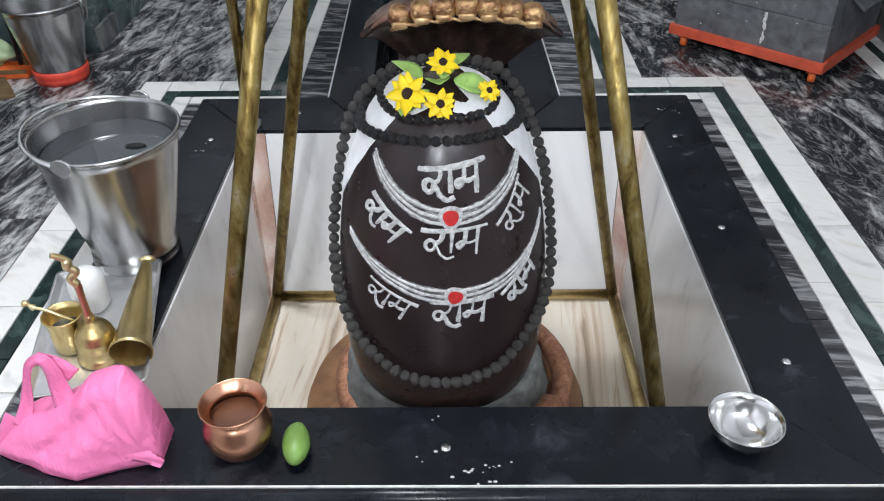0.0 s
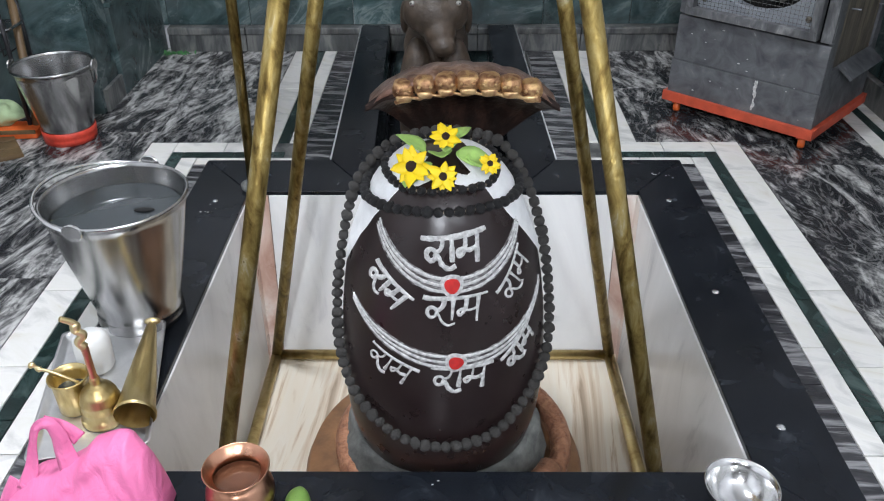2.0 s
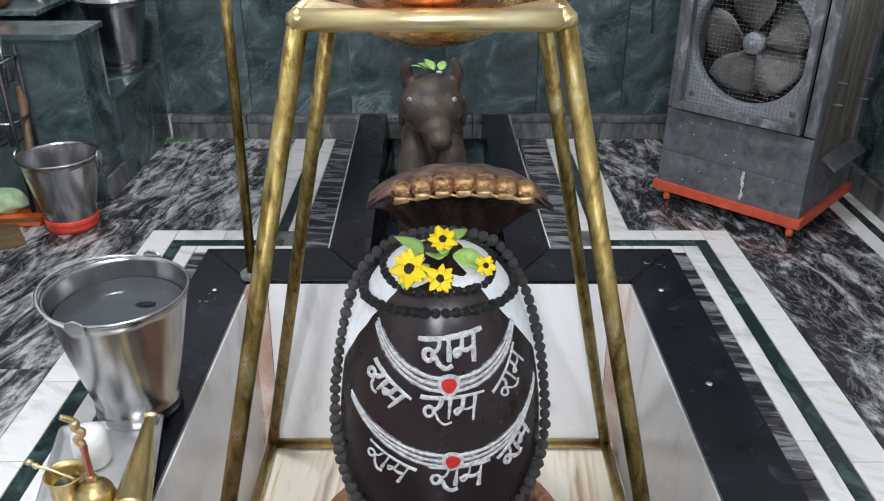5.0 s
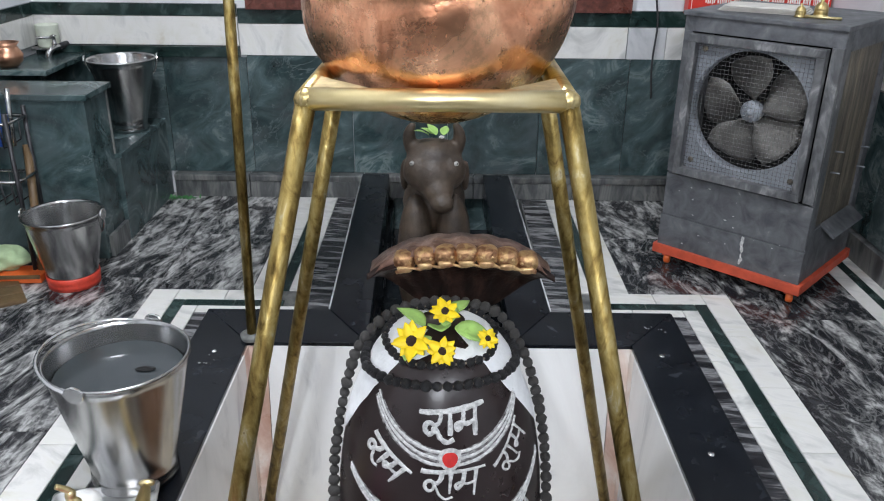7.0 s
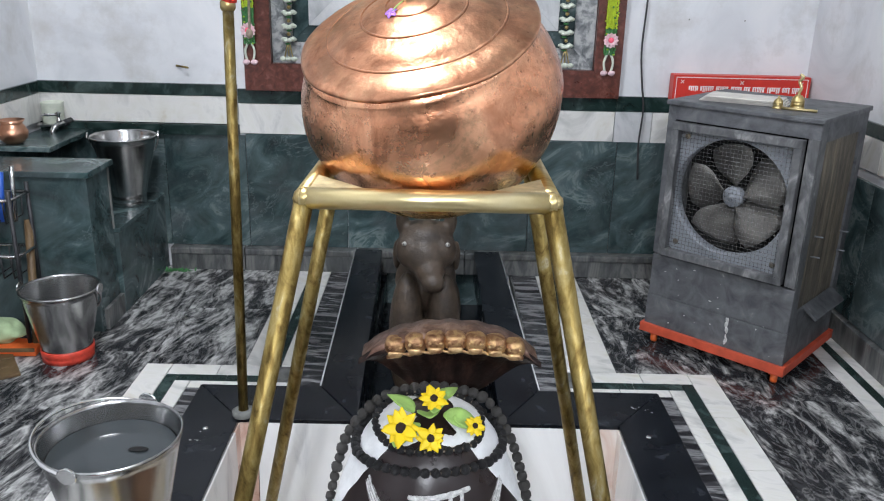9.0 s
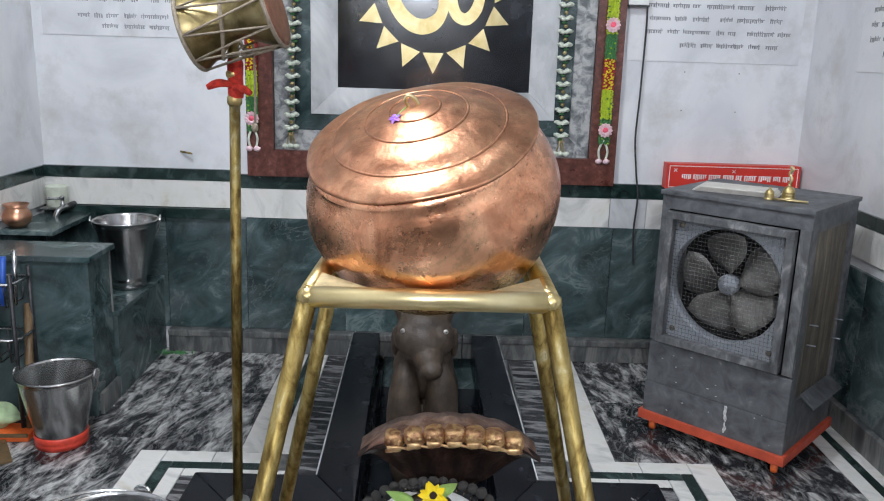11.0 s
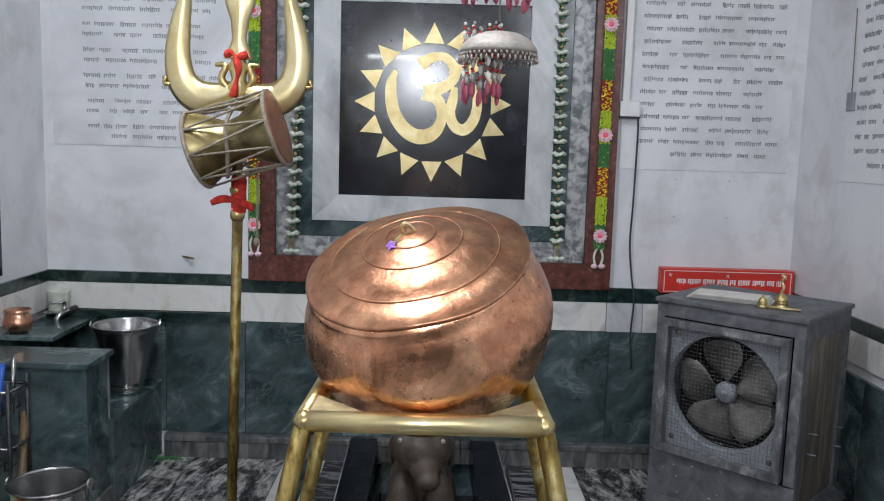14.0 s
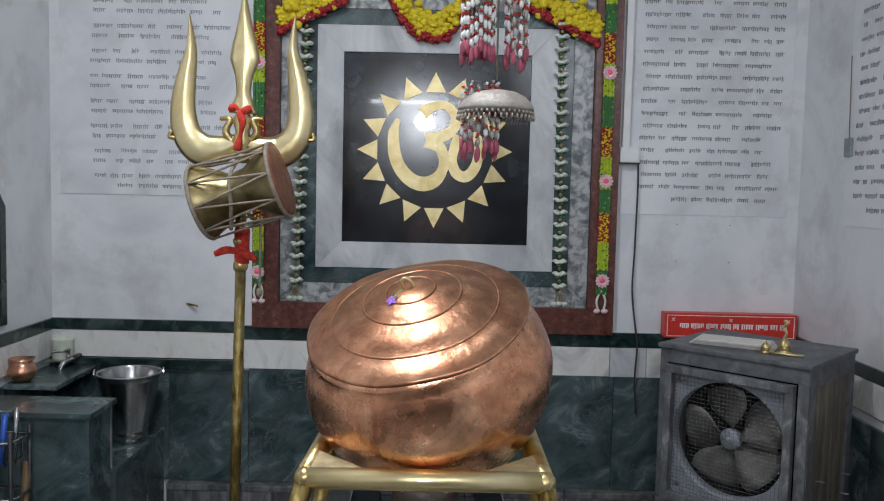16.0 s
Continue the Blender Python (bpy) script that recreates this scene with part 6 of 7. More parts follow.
def hand_bell(m, k, label, group=""):
    t = thing("hand_bell", label, "bell", m, group)
    rings = [(0.036, 0.0), (0.0375, 0.003), (0.0365, 0.007), (0.0345, 0.009), (0.0335, 0.014), (0.0325, 0.024), (0.0335, 0.026), (0.0325, 0.029), (0.0315, 0.038), (0.0325, 0.040), (0.031, 0.043), (0.0295, 0.052), (0.025, 0.061), (0.019, 0.065), (0.0185, 0.068), (0.011, 0.071), (0.007, 0.075), (0.009, 0.081), (0.007, 0.088), (0.0, 0.089)]
    part("body", lathe([(r * k, z * k) for r, z in rings], 36), brass, t)
    return t


b = hand_bell(on_cooler(0.325, 0.12), 0.55, "small polished brass hand bell on the cooler")
part("handle", tube(smooth_path([(0, 0, 0.045), (0.004, 0, 0.06), (-0.003, 0, 0.075), (0.005, 0, 0.088), (-0.004, 0, 0.094)], 4), 0.0045, 8), brass_pale, b)
hand_bell(on_cooler(0.285, 0.085), 0.40, "tiny brass bell without handle on the cooler")
single("brass_rod", tube([(0, 0, 0.004), (0.09, 0.02, 0.004)], 0.004, 8), brass_pale, "short brass rod lying on the cooler", "rod", at=on_cooler(0.30, 0.075))

sign = thing("red_sign", "red painted board with white border and lettering", "sign board", (1.0975, 2.955, 0.70))
part("board", box(-0.247, 0.247, -0.02, 0.033, -0.022, 0.072, 0.002), red_sign, sign)
for a in ((-0.238, 0.238, 0.062, 0.0645), (-0.238, 0.238, -0.016, -0.0135)):
    part("border", box(a[0], a[1], -0.0215, -0.019, a[2], a[3]), white_letter, sign)
for a in (-0.238, 0.2355):
    part("border", box(a, a + 0.0025, -0.0215, -0.019, -0.0135, 0.062), white_letter, sign)
bm = bmesh.new()
rr = random.Random(11)
x = -0.19
while x < 0.19:
    w = rr.uniform(0.02, 0.05)
    box(x, x + w, -0.0215, -0.019, 0.031, 0.0335, bm=bm)
    q = x
    while q < x + w - 0.003:
        v = rr.uniform(0.003, 0.006)
        box(q, q + v, -0.0215, -0.019, rr.uniform(0.012, 0.020), 0.031, bm=bm)
        q += v + rr.uniform(0.002, 0.004)
    x += w + 0.008
for cx in (-0.215, 0.0, 0.215):
    for s in range(4):
        tmp = box(-0.0012, 0.0012, -0.0215, -0.019, 0.0, 0.008)
        merge(bm, tmp, Matrix.Translation((cx, 0, 0.048)) @ pose(0, 0, 0, 0, 45 + 90 * s, 0))
tagged(part("lettering", bm, white_letter, sign, "white painted lettering"), kind="stuff")

# ---- socket, conduit and cables ----
sw = thing("wall_socket", "white plastic socket box with black cable on the wall", "socket", (0.705, BACK - 0.01, 1.355))
part("box", box(-0.038, 0.034, -0.028, 0.004, -0.028, 0.028, 0.004), white_plastic, sw)
part("conduit", box(-0.028, -0.002, -0.016, 0.004, 0.028, 1.0, 0.002), white_plastic, sw)
part("lower_edge", box(-0.038, 0.038, -0.026, 0.0, -0.034, -0.0285), black_cable, sw)
part("cable", tube(smooth_path([(0.034, -0.012, -0.03), (0.036, -0.01, -0.12), (0.034, -0.008, -0.35), (0.03, -0.01, -0.5), (0.042, -0.014, -0.62), (0.055, -0.02, -0.72), (0.05, -0.02, -0.85), (0.06, -0.02, -0.98)], 6), 0.0035, 7), black_cable, sw)
hook = thing("hanging_tag", "small grey metal tag hanging on a string at the side wall", "tag", (RIGHT - 0.008, 2.63, 1.38))
part("string", tube([(0, 0, 0.03), (0, 0.012, 0.30)], 0.0018, 5), cord, hook)
part("tag", box(-0.005, 0.004, -0.022, 0.022, -0.03, 0.03, 0.002), cooler_ring, hook)


# ---- garlands on the frame ----
def blobs(bm, at, n, spread, r, rnd, flat=0.6):
    for i in range(n):
        p = Vector(at) + Vector((rnd.gauss(0, spread[0]), -abs(rnd.gauss(0, spread[1])), rnd.gauss(0, spread[2])))
        ball(r * rnd.uniform(0.7, 1.25), p, 1, (1, flat, rnd.uniform(0.6, 1)), 0.25, bm, i)


def rosette(at, r, parent, name="rosette"):
    t = part(name, ball(r * 0.50, at, 2, (1, 1.1, 1), 0.22), pink_flower, parent)
    bm = bmesh.new()
    for layer, n, k in ((0, 12, 1.0), (1, 9, 0.78)):
        for i in range(n):
            merge(bm, leaf(r * k, r * 0.75 * k, pose(0, 0, 0.001 + 0.003 * layer, 15 + 20 * layer, 0, 360 / n * i + 20 * layer), fold=-0.3, droop=-0.1))
    bm.transform(Matrix.Translation(at) @ pose(0, 0, 0, 90))
    part("petals", bm, pink_pale, t)
    return t


def strip_garland(x, ztop, zbot, seed, label, roses):
    t = thing("flower_garland", label, "garland", (x, BACK - 0.042, zbot), "garlands on the frame")
    rnd = random.Random(seed)
    mats = [garland_dark_green, lime_petal, garland_red]
    z, i = 0.06, 0
    H = ztop - zbot
    while z < H:
        h = rnd.uniform(0.085, 0.125)
        bm = box(-0.013, 0.013, -0.010, -0.001, z, z + h)
        n = int(h / 0.0036)
        for j in range(n):
            for q in range(4):
                p = (-0.0165 + 0.011 * q + rnd.gauss(0, 0.0012), -0.010 - abs(rnd.gauss(0, 0.002)), z + h * (j + rnd.uniform(-0.3, 0.3)) / n)
                ball(0.0056 * rnd.uniform(0.8, 1.2), p, 1, (0.8, 0.7, 0.62), 0.25, bm, q)
        part("band", bm, mats[i % 3], t)
        bm = bmesh.new()
        for j in range(n if i % 3 == 2 else n // 5):
            for q in range(2 if i % 3 == 2 else 1):
                ball(0.005, (rnd.uniform(-0.018, 0.018), -0.0145, z + h * j * (1 if i % 3 == 2 else 5) / n), 1, (0.9, 0.6, 0.7), 0.25, bm, j)
        part("fleck", bm, (garland_green, garland_dark_green, marigold)[i % 3], t)
        z += h
        i += 1
    for q in roses:
        rosette((0, -0.016, q - zbot), 0.029, t)
    for s in (-1, 1):
        part("tassel_cord", tube(smooth_path([(0, -0.006, 0.075), (s * 0.016, -0.01, 0.035), (s * 0.011, -0.01, 0.0)], 5), 0.0045, 6), garland_white, t)
        bm = ball(0.013, (s * 0.014, -0.01, -0.006), 2, (1, 0.8, 0.8), 0.3)
        part("tassel_flower", bm, pink_pale, t)
    return t


strip_garland(0.612, 2.05, 0.775, 1, "green red and yellow flower garland with pink rosettes on brown frame", (0.885, 1.255, 1.65))
strip_garland(-0.672, 2.05, 0.785, 2, "green red and yellow flower garland with pink rosettes beside trident", (0.89, 1.66))


def cream_garland(x0, x1, ztop, zbot, seed):
    t = thing("jasmine_garland", "cream-white blossom garland with green and gold beads", "garland", (x1, BACK - 0.03, zbot), "garlands on the frame")
    rnd = random.Random(seed)
    z = 0.06
    H = ztop - zbot
    while z < H:
        dx = (x0 - x1) * z / H
        bm = bmesh.new()
        for i in range(9):
            a = 2 * math.pi * i / 9
            ball(0.0100, (dx + 0.018 * math.cos(a), -0.012 + 0.010 * math.sin(a), z + 0.004 * math.sin(2.5 * a)), 1, (1.2, 0.9, 0.75), 0.3, bm, i)
        part("blossom", bm, garland_white, t)
        part("gold_bead", ball(0.008, (dx, -0.012, z + 0.019), 1, (1, 1, 1), 0.1), brass, t)
        part("green_bead", ball(0.0075, (dx + rnd.uniform(-0.008, 0.008), -0.010, z - 0.015), 1, (1.5, 1, 0.6), 0.1), garland_dark_green, t)
        z += 0.046
    for s in (-1, 0, 1):
        part("tassel_cord", tube([(0, -0.01, 0.06), (s * 0.014, -0.012, 0.0)], 0.0025, 6), brass, t)
        part("tassel_flower", ball(0.012, (s * 0.02, -0.014, -0.008), 2, (1, 0.8, 0.8), 0.3), garland_white, t)
    return t


cream_garland(-0.492, -0.535, 2.05, 0.80, 3)
cream_garland(0.432, 0.457, 2.05, 0.80, 4)

swag = thing("swag_garland", "yellow marigold swag edged with red along the frame's top", "garland", (0.0, BACK - 0.035, 1.9))
rnd = random.Random(9)
for x0, x1, zc, dip in ((-0.60, -0.36, 1.93, 0.13), (-0.20, 0.12, 1.95, 0.155), (0.28, 0.57, 1.93, 0.15)):
    for row, (material, dz, r) in enumerate(((marigold, 0.0, 0.016), (garland_red, -0.035, 0.0125))):
        bm = bmesh.new()
        for i in range(64):
            u = i / 63
            x = x0 + (x1 - x0) * u
            shape = (1 - (2 * u - 1) ** 2) if x0 > -0.3 and x1 < 0.2 else (u if x0 > 0.2 else 1 - u) * 0.9
            z = zc - dip * shape - 1.9
            if row == 0:
                blobs(bm, (x, -0.008, z + 0.02), 4, (0.006, 0.007, 0.022), r, rnd)
            else:
                blobs(bm, (x, -0.008, z + dz), 2, (0.004, 0.006, 0.006), r, rnd)
        tagged(part("blossom_trim", bm, material, swag), kind="stuff")

# ---- hanging silver parasol with bead tassels ----
ch = thing("silver_parasol", "small hanging silver parasol with white bead strings and pink tassels", "hanging parasol", (0.090, 1.17, 1.331))
part("dome", lathe([(0.0, 0.030), (0.012, 0.0295), (0.03, 0.026), (0.045, 0.019), (0.054, 0.009), (0.058, 0.002), (0.0575, -0.004), (0.055, 0.0), (0.05, 0.011), (0.03, 0.022), (0.0, 0.027)], 40), silver, ch)
bm = bmesh.new()
for i in range(44):
    a = 2 * math.pi * i / 44
    ball(0.0025, (0.057 * math.cos(a), 0.057 * math.sin(a), -0.006), 1, (1, 1, 1.1), 0, bm)
    ball(0.0024, (0.0585 * math.cos(a + 0.07), 0.0585 * math.sin(a + 0.07), -0.013), 1, (0.8, 0.8, 1.8), 0, bm)
tagged(part("fringe", bm, silver, ch), kind="stuff")
part("cord", tube([(0, 0, 0.045), (0.001, 0, 1.44)], 0.0016, 6), cord, ch)
rnd = random.Random(21)


def bead_tassel(x, y, z0, z1, parent):
    """One string of white, silver and red beads ending in a pink drop."""
    bm = tube([(x, y, z0), (x + rnd.uniform(-0.002, 0.002), y, z1)], 0.0009, 5)
    t = part("bead_string", bm, cord, parent)
    wb, rb = bmesh.new(), bmesh.new()
    z = z1 + 0.026
    while z < z0:
        ball(0.0040, (x, y, z), 1, (1, 1, 1.9), 0, wb)
        ball(0.0032, (x, y, z + 0.010), 1, (1.2, 1.2, 0.6), 0, rb)
        ball(0.0028, (x, y, z + 0.016), 1, (1, 1, 1), 0, wb)
        z += rnd.choice((0.021, 0.021, 0.036))
    tagged(part("white_beading", wb, silver if rnd.random() < 0.25 else white_plastic, t), kind="stuff")
    tagged(part("red_beading", rb, red_cloth, t), kind="stuff")
    part("pink_drop", ball(0.0046, (x, y, z1 + 0.008), 2, (0.85, 0.85, 2.5), 0.15, seed=x * 90), pink_tassel, t)


for i in range(22):
    a = 2 * math.pi * i / 22
    bead_tassel(-0.030 + 0.024 * math.cos(a), 0.02 * math.sin(a), 0.42, 0.075 + rnd.uniform(-0.006, 0.01), ch)
for i in range(10):
    a = 2 * math.pi * i / 10
    bead_tassel(0.028 + 0.016 * math.cos(a), 0.016 * math.sin(a), 0.42, 0.07 + rnd.uniform(-0.015, 0.02), ch)
for i in range(15):
    a = 2 * math.pi * i / 15
    bead_tassel(-0.024 + 0.027 * math.cos(a), 0.022 * math.sin(a), 0.03, -0.072 + rnd.uniform(-0.008, 0.012), ch)

# ---- brass things on the steel tray ----
TM = Matrix.Translation((-0.588, 1.068, 0.0012)) @ pose(0, 0, 0, 0, 0, 12)
tray = thing("steel_tray", "shallow rectangular steel tray on the black rim", "tray", TM)
TX, TY = 0.092, 0.164
bm = bmesh.new()
rings = []
for x, y, z in ((TX - 0.012, TY - 0.012, 0.003), (TX - 0.006, TY - 0.006, 0.005), (TX - 0.002, TY - 0.002, 0.016), (TX + 0.003, TY + 0.003, 0.017), (TX + 0.003, TY + 0.003, 0.015), (TX, TY, 0.014), (TX - 0.004, TY - 0.004, 0.0)):
    ring = []
    for q in range(4):
        for s in range(5):
            a = math.pi / 2 * (q + s / 4)
            cx, cy = (1, -1, -1, 1)[q], (1, 1, -1, -1)[q]
            ring.append(bm.verts.new((cx * (x - 0.012) + 0.012 * math.cos(a), cy * (y - 0.012) + 0.012 * math.sin(a), z)))
    rings.append(ring)
for a, b in zip(rings, rings[1:]):
    for i in range(20):
        bm.faces.new((a[i], a[(i + 1) % 20], b[(i + 1) % 20], b[i])).smooth = True
bm.faces.new(rings[0])
bm.faces.new(rings[-1][::-1])
bmesh.ops.recalc_face_normals(bm, faces=bm.faces[:])
part("pan", bm, tray_steel, tray)

bell = hand_bell(Matrix.Translation((-0.560, 0.998, 0.0055)) @ pose(0, 0, 0, 0, 0, 30), 1.0, "brass hand bell with tall ornate handle on the tray")
part("handle", lathe([(0.0085, 0.083), (0.006, 0.092), (0.0055, 0.13), (0.0065, 0.145), (0.005, 0.15)], 14), copper, bell, "reddish handle shaft")
bm = tube(smooth_path([(0, 0, 0.148), (-0.006, 0.002, 0.16), (0.004, 0, 0.172), (-0.007, 0.002, 0.184), (-0.004, 0, 0.196), (-0.014, 0.0, 0.206), (-0.022, 0.0, 0.212)], 5), lambda k: 0.0075 - 0.003 * k, 9)
ball(0.0085, (-0.004, 0, 0.19), 2, (1, 1, 1.3), 0.2, bm)
part("finial", bm, brass_pale, bell, "twisted brass finial")
cup = thing("brass_cup", "small cylindrical brass cup with a spoon on the tray", "cup", (-0.616, 1.022, 0.0055))
part("body", lathe([(0.0, 0.0), (0.026, 0.0), (0.0275, 0.002), (0.028, 0.03), (0.0285, 0.058), (0.033, 0.066), (0.0335, 0.069), (0.031, 0.069), (0.026, 0.058), (0.0255, 0.006), (0.0, 0.005)], 40), brass, cup)
part("water", lathe([(0, 0.040), (0.026, 0.040)], 24), water, cup)
sp = thing("brass_spoon", "little brass ritual spoon resting on the cup's edge", "spoon", (-0.616, 1.022, 0.0055))
bm = tube(smooth_path([(0.012, 0.004, 0.05), (-0.01, 0.002, 0.066), (-0.032, 0.004, 0.075), (-0.048, 0.005, 0.079), (-0.056, 0.006, 0.086), (-0.062, 0.006, 0.083)], 5), lambda k: 0.0028 + 0.003 * abs(math.sin(9 * k)) * (k > 0.55), 8)
part("stem", bm, brass_pale, sp)
part("bowl", ball(0.010, (0.016, 0.004, 0.046), 2, (1, 0.9, 0.4)), brass, sp)
hm = Matrix.Translation((-0.495, 0.972, 0.038)) @ pose(0, 0, 0, 0, 0, 8) @ pose(0, 0, 0, -81, 0, 0) @ Matrix.Scale(1.17, 4)
horn = thing("brass_horn", "tapering brass horn lying on the tray", "horn", hm)
part("tube", lathe([(0.028, -0.004), (0.0295, -0.002), (0.029, 0.002), (0.0265, 0.008), (0.022, 0.05), (0.015, 0.11), (0.008, 0.165), (0.006, 0.172), (0.004, 0.172), (0.006, 0.16), (0.013, 0.11), (0.02, 0.05), (0.025, 0.006), (0.028, -0.004)], 36), brass, horn)
part("mouthpiece", ball(0.0085, (0, 0, 0.178), 2, (1.5, 0.8, 0.7)), brass_pale, horn)
shell = single("white_jar", lathe([(0.0, 0.0), (0.026, 0.001), (0.031, 0.01), (0.032, 0.05), (0.029, 0.068), (0.018, 0.078), (0.0, 0.08)], 32), white_plastic, "smooth white rounded jar standing on the tray", "jar", at=(-0.618, 1.125, 0.0055))

# ---- things along the front rim ----
lota = thing("copper_pot", "small round copper water pot on the black rim", "copper pot", (-0.287, 0.806, 0.0012))
part("body", lathe([(p.x * 0.925, p.y * 0.925) for p in smooth_path([(0.0, 0.0, 0), (0.026, 0.0005, 0), (0.040, 0.010, 0), (0.052, 0.034, 0), (0.053, 0.052, 0), (0.046, 0.072, 0), (0.0395, 0.082, 0), (0.041, 0.089, 0), (0.0505, 0.0975, 0), (0.0515, 0.0995, 0), (0.049, 0.0995, 0), (0.0385, 0.088, 0), (0.037, 0.082, 0), (0.044, 0.070, 0), (0.050, 0.05, 0), (0.040, 0.015, 0), (0.0, 0.006, 0)], 4)], 56), copper, lota)
part("water", lathe([(0, 0.062), (0.0405, 0.062)], 32), lota_water, lota, "still water")
mango = single("green_mango", ball(0.0205, (0, 0, 0), 3, (0.97, 1.80, 0.92), 0.05, seed=2), mango_skin, "small green mango with tiny dark specks", "mango", smooth=True, at=Matrix.Translation((-0.205, 0.796, 0.0195)) @ pose(0, 0, 0, 0, 0, 5))
bowl = single("steel_bowl", lathe([(0.0, 0.0), (0.026, 0.0), (0.030, 0.002), (0.045, 0.016), (0.054, 0.034), (0.0575, 0.047), (0.0585, 0.049), (0.0565, 0.0492), (0.052, 0.036), (0.043, 0.019), (0.028, 0.005), (0.0, 0.004)], 56), steel_bright, "empty polished steel bowl on the black rim", "bowl", at=Matrix.Translation((0.440, 0.817, 0.0012)) @ Matrix.Scale(0.92, 4))

# thin pink carrier bag, knotted and slumped
bag = thing("plastic_bag", "slumped pink plastic carrier bag with handle loop", "bag", (-0.515, 0.82, 0.001))


def bag_shape(u, side, w):
    """A point of the slack sack: u along it, side -1 front or 1 back, w from the ground up to the ridge."""
    x = -0.135 + 0.254 * u
    top = float(np.interp(u, (0, 0.14, 0.24, 0.34, 0.44, 0.52, 0.61, 0.75, 0.83, 0.92, 0.97, 1), (0.006, 0.040, 0.055, 0.060, 0.074, 0.086, 0.112, 0.128, 0.130, 0.108, 0.064, 0.020)))
    front = float(np.interp(u, (0, 0.15, 0.35, 0.56, 0.8, 1), (-0.022, -0.040, -0.062, -0.076, -0.055, -0.042)))
    ridge = 0.012 - 0.02 * max(0, u - 0.8) * 5
    back = 0.045 * math.sin(math.pi * (0.1 + 0.8 * u)) + 0.012
    a = w * math.pi / 2
    y = ridge + (front - ridge if side < 0 else back) * math.cos(a) ** 0.85
    z = top * math.sin(a)
    if side < 0:
        lip = math.exp(-((z - 0.016) / 0.007) ** 2) * min(1, u * 4) * min(1, (1 - u) * 6)
        y += -0.004 * lip
        # long straight folds that fan out from the gathered corner
        dx, dz = 0.10 - x, z - 0.018 + 0.35 * (y - front)
        ang, rad = math.atan2(dz, dx), math.hypot(dx, dz)
        fan = min(1, rad / 0.03) * math.exp(-(rad / 0.11) ** 2)
        f = abs(noise.noise(Vector((ang * 5.5, 1.7 + rad * 4, 0.2))))
        y += 0.020 * fan * (0.22 - min(f, 0.4)) * math.sin(a * 1.2)
        # the hollow between the slack side and the full one
        hollow = math.exp(-(((z - 0.035) - 0.75 * (x + 0.035)) / 0.017) ** 2) * math.exp(-((x + 0.005) / 0.05) ** 2)
        y += 0.018 * hollow
    g = noise.noise(Vector((x * 16, z * 18, side * 3.0)))
    y += 0.005 * g * math.sin(2 * a)
    return Vector((x, y, max(0.0006, z + 0.0006)))


bm = bmesh.new()
NU = 90
rows = []
for i in range(NU + 1):
    ring = [bag_shape(i / NU, -1, k / 30) for k in range(31)] + [bag_shape(i / NU, 1, k / 14) for k in range(13, -1, -1)]
    rows.append([bm.verts.new(p) for p in ring])
for a, b in zip(rows, rows[1:]):
    for k in range(len(a)):
        q = (k + 1) % len(a)
        bm.faces.new((a[k], b[k], b[q], a[q])).smooth = True
bm.faces.new(rows[0])
bm.faces.new(rows[-1][::-1])
bmesh.ops.recalc_face_normals(bm, faces=bm.faces[:])
part("sack", bm, pink_bag, bag)


def film(points, width, bm, seed, face=(0.1, -0.85, 0.5)):
    c = smooth_path(points, 8)
    rows = []
    for i, p in enumerate(c):
        k = i / (len(c) - 1)
        d = (c[min(i + 1, len(c) - 1)] - c[max(0, i - 1)]).normalized()
        side = d.cross(Vector(face)).normalized()
        w = width(k)
        rows.append([bm.verts.new(p + side * w * (u - 0.5) + Vector(face) * 0.0016 * math.sin(u * 7 + seed + 4 * k)) for u in (0, 0.2, 0.4, 0.6, 0.8, 1)])
    for a, b in zip(rows, rows[1:]):
        for i in range(5):
            bm.faces.new((a[i], a[i + 1], b[i + 1], b[i])).smooth = True


def thicken(bm):
    r2 = bmesh.ops.extrude_face_region(bm, geom=bm.faces[:])
    bmesh.ops.translate(bm, verts=[q for q in r2["geom"] if isinstance(q, bmesh.types.BMVert)], vec=(0.0003, 0.0008, 0.0004))
    return bm


bm = bmesh.new()
film([(-0.086, -0.010, 0.040), (-0.076, 0.006, 0.070), (-0.068, 0.012, 0.105), (-0.056, 0.014, 0.138), (-0.036, 0.014, 0.148), (-0.026, 0.012, 0.128), (-0.024, 0.010, 0.098), (-0.014, -0.004, 0.062)], lambda k: 0.026 - 0.05 * k if k < 0.3 else 0.011 + 0.022 * max(0, (k - 0.35) / 0.65) ** 1.2, bm, 1)
film([(-0.046, 0.018, 0.148), (-0.022, 0.02, 0.134), (-0.002, 0.02, 0.112)], lambda k: 0.018 + 0.004 * k, bm, 2)
film([(-0.128, -0.022, 0.006), (-0.112, -0.014, 0.030), (-0.094, -0.006, 0.052)], lambda k: 0.012 + 0.02 * k, bm, 4)
part("handle_loop", thicken(bm), pink_bag, bag)
bm = bmesh.new()
film([(0.080, -0.048, 0.032), (0.102, -0.050, 0.020), (0.122, -0.050, 0.005)], lambda k: 0.034 - 0.022 * k ** 0.6, bm, 3)
part("torn_corner", thicken(bm), pink_bag, bag)

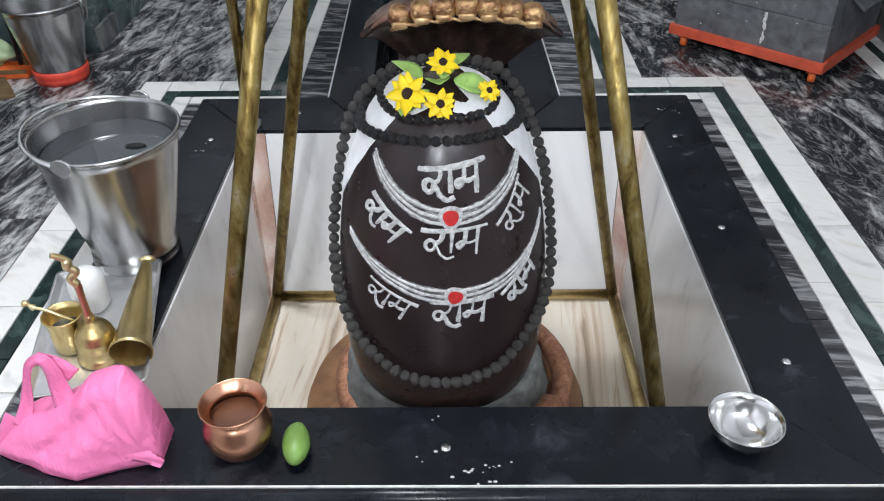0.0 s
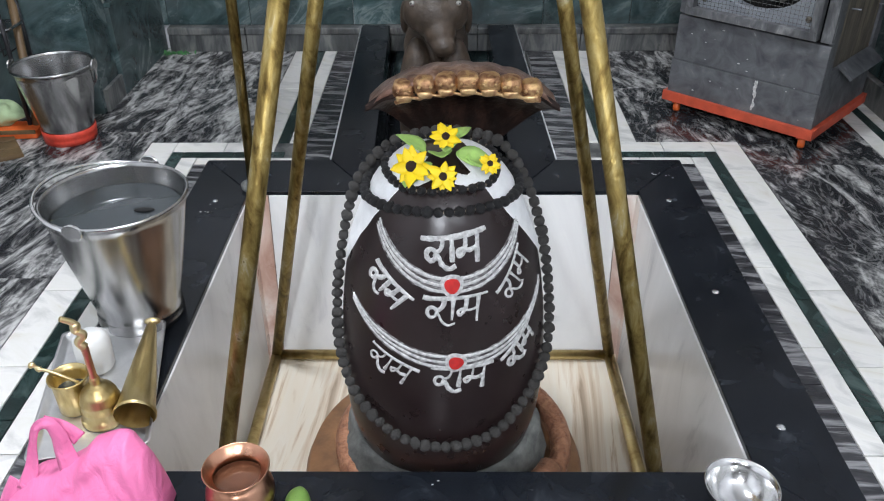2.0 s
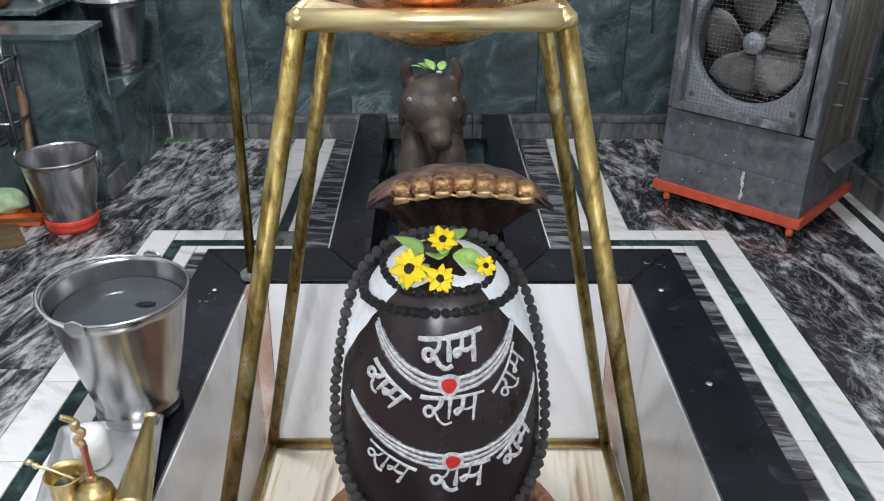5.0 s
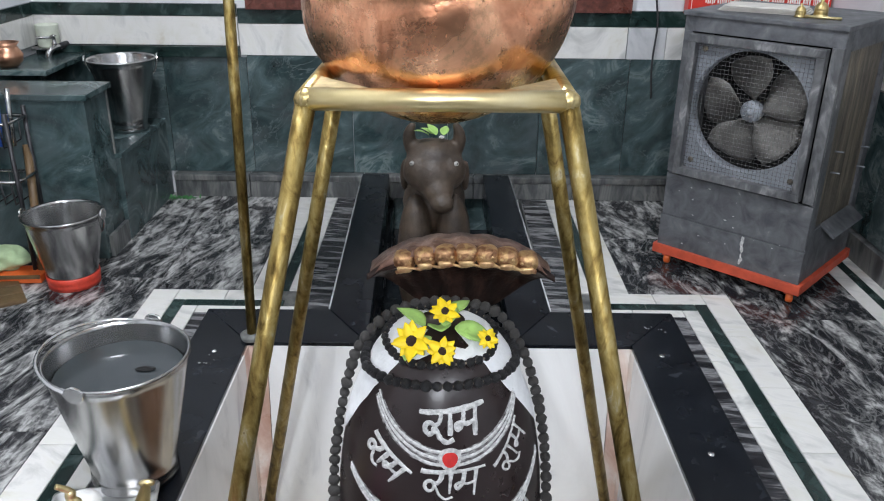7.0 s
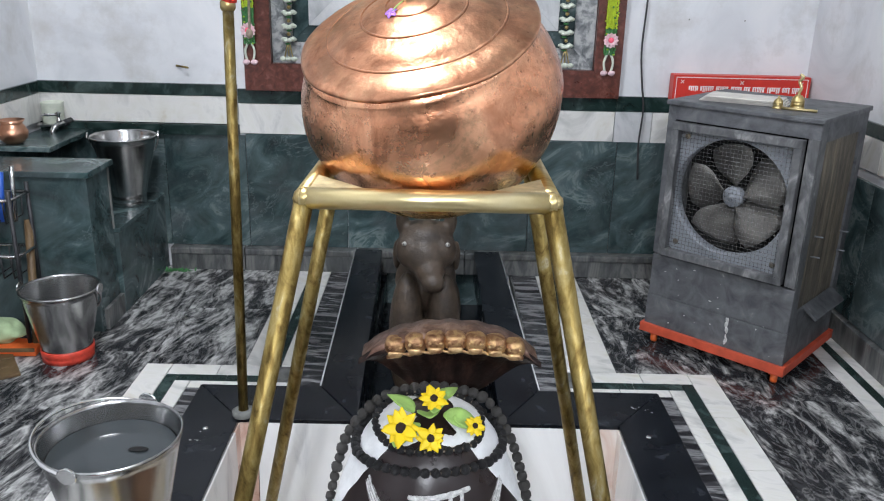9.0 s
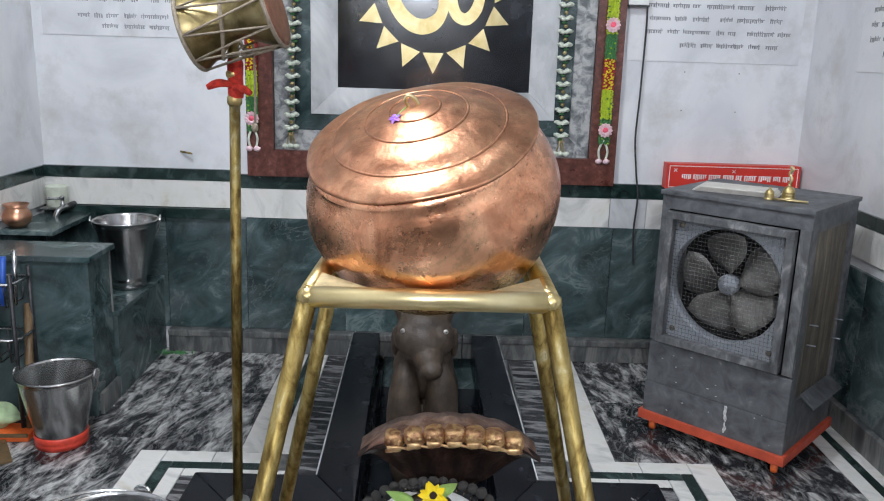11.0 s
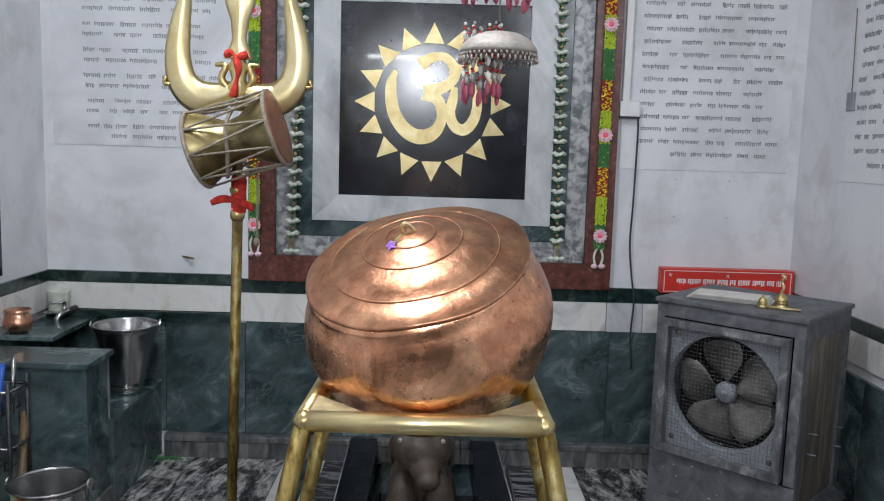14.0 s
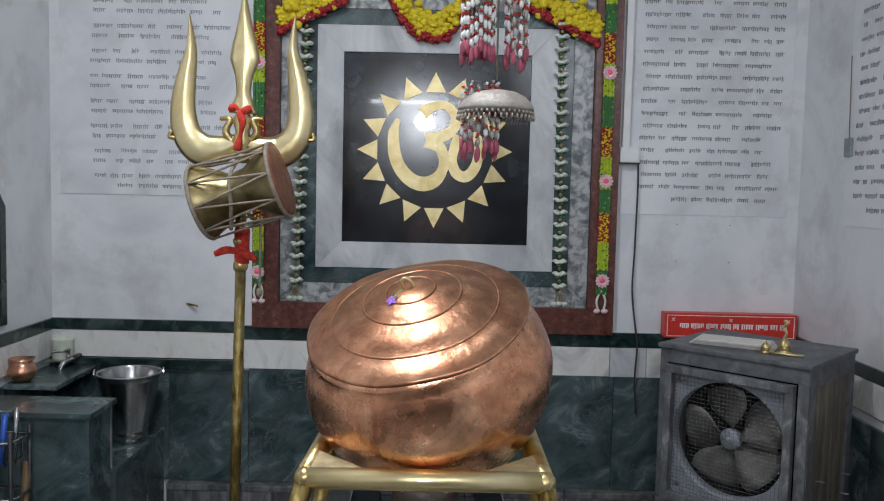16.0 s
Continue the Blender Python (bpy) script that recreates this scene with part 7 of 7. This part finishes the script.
# ---- washing corner by the ledge ----
tap = thing("water_tap", "old metal water tap on the wall above the ledge", "tap", (-1.36, BACK - 0.012, 0.548))
part("pipe", tube([(0, 0.0, 0), (0, -0.07, 0)], 0.011, 12), dark_metal, tap)
part("body", tube(smooth_path([(0, -0.06, 0), (0, -0.11, 0.002), (-0.01, -0.13, -0.015), (-0.012, -0.132, -0.04)], 5), 0.010, 12), steel, tap)
part("spindle", lathe([(0.007, 0), (0.011, 0.006), (0.007, 0.012), (0.006, 0.03), (0.011, 0.034), (0.0, 0.04)], 12, center=(0, -0.095, 0.008)), steel, tap)
part("lever", tube([(0.0, -0.095, 0.036), (-0.05, -0.12, 0.038)], 0.005, 8), steel_bright, tap)
shelf = single("stone_shelf", box(LEFT + 0.012, -1.275, 2.62, BACK - 0.013, 0.505, 0.522, 0.002), green_marble, "narrow green stone shelf in the corner under the tap", "shelf", kind="structure")
single("milky_cup", lathe([(0.0, 0.0), (0.034, 0.0), (0.037, 0.004), (0.039, 0.07), (0.040, 0.074), (0.036, 0.074), (0.034, 0.01), (0.0, 0.008)], 32), soap_white, "milky white plastic tumbler upside on the shelf", "tumbler", at=(-1.398, 2.935, 0.549))
single("cup_bracket", box(-1.44, -1.36, 2.88, BACK - 0.013, 0.542, 0.549, 0.001), steel, "small metal bracket holding a tumbler", "bracket")
single("copper_pot", lathe([(0.0, 0.0), (0.025, 0.0), (0.045, 0.02), (0.048, 0.04), (0.036, 0.062), (0.032, 0.068), (0.042, 0.08), (0.038, 0.08), (0.028, 0.066), (0.0, 0.03)], 36), copper, "small shiny copper pot on the corner shelf", "copper pot", at=(-1.415, 2.67, 0.523))
rack = thing("wire_rack", "rusty wire dish rack standing against the ledge", "wire rack", (-1.33, 2.27, FLOOR))
for x in (-0.11, 0.11):
    for y in (-0.05, 0.06):
        part("upright", tube([(x, y, 0.0), (x, y, 0.50)], 0.0065, 8), dark_metal, rack)
for z in (0.30, 0.47):
    pts = [(-0.11, -0.05, z), (0.10, -0.05, z), (0.115, -0.03, z), (0.115, 0.05, z), (0.10, 0.06, z), (-0.11, 0.06, z)]
    part("rail", tube(pts, 0.005, 8, closed=True), steel, rack)
    for i in range(7):
        x = -0.09 + 0.03 * i
        part("wire", tube([(x, -0.05, z), (x, -0.045, z - 0.07), (x, 0.055, z - 0.07), (x, 0.06, z)], 0.0026, 6), dark_metal, rack)
single("blue_brush", tube([(-1.27, 2.26, 0.375), (-1.265, 2.28, 0.52)], 0.009, 10), blue_plastic, "blue plastic brush handle standing in the rack", "brush")
single("steel_rod", tube([(-1.235, 2.27, 0.375), (-1.23, 2.28, 0.54)], 0.007, 10), steel, "steel ladle handle standing in the rack", "ladle")
single("wooden_stick", tube([(-1.20, 2.22, FLOOR + 0.008), (-1.232, 2.335, 0.36)], 0.012, 10), wood_board, "thin wooden stick leaning against the ledge", "stick")
pan = thing("orange_dustpan", "orange plastic dustpan lying on the floor", "dustpan", Matrix.Translation((-1.285, 2.20, FLOOR + 0.001)) @ pose(0, 0, 0, 0, 0, 4))
part("scoop", box(-0.10, 0.10, -0.035, 0.05, 0.0, 0.024, 0.006), orange_plastic, pan)
part("edge", box(-0.10, 0.10, -0.042, -0.037, 0.018, 0.03, 0.002), wood_board, pan)
bm = ball(0.07, (0, 0, 0.028), 4, (1.25, 0.75, 0.6), 0.35, seed=5, freq=22)
for v in bm.verts:
    v.co.z = max(0.0, v.co.z)
single("green_cloth", bm, green_cloth, "crumpled pale green washcloth on the orange dustpan", "cloth", smooth=True, at=(-1.33, 2.235, FLOOR + 0.024))
board = thing("wet_boards", "wet brown wooden boards lying on the floor", "boards", Matrix.Translation((-1.36, 2.03, FLOOR + 0.001)) @ pose(0, 0, 0, 0, 0, 34))
for i in range(3):
    part("board", box(-0.16, 0.17, -0.09 + 0.06 * i, -0.034 + 0.06 * i, 0.0, 0.010, 0.002), wood_board, board)
bm = bmesh.new()
rr = random.Random(8)
for i in range(60):
    merge(bm, leaf(rr.uniform(0.008, 0.018), 0.006, Matrix.Translation((-1.0 + rr.gauss(0, 0.03), 2.935 - abs(rr.gauss(0, 0.008)), FLOOR)) @ pose(0, 0, 0, rr.uniform(10, 80), 0, rr.uniform(0, 360))))
single("moss", bm, garland_dark_green, "little patch of green moss in the floor corner", "moss", kind="stuff")
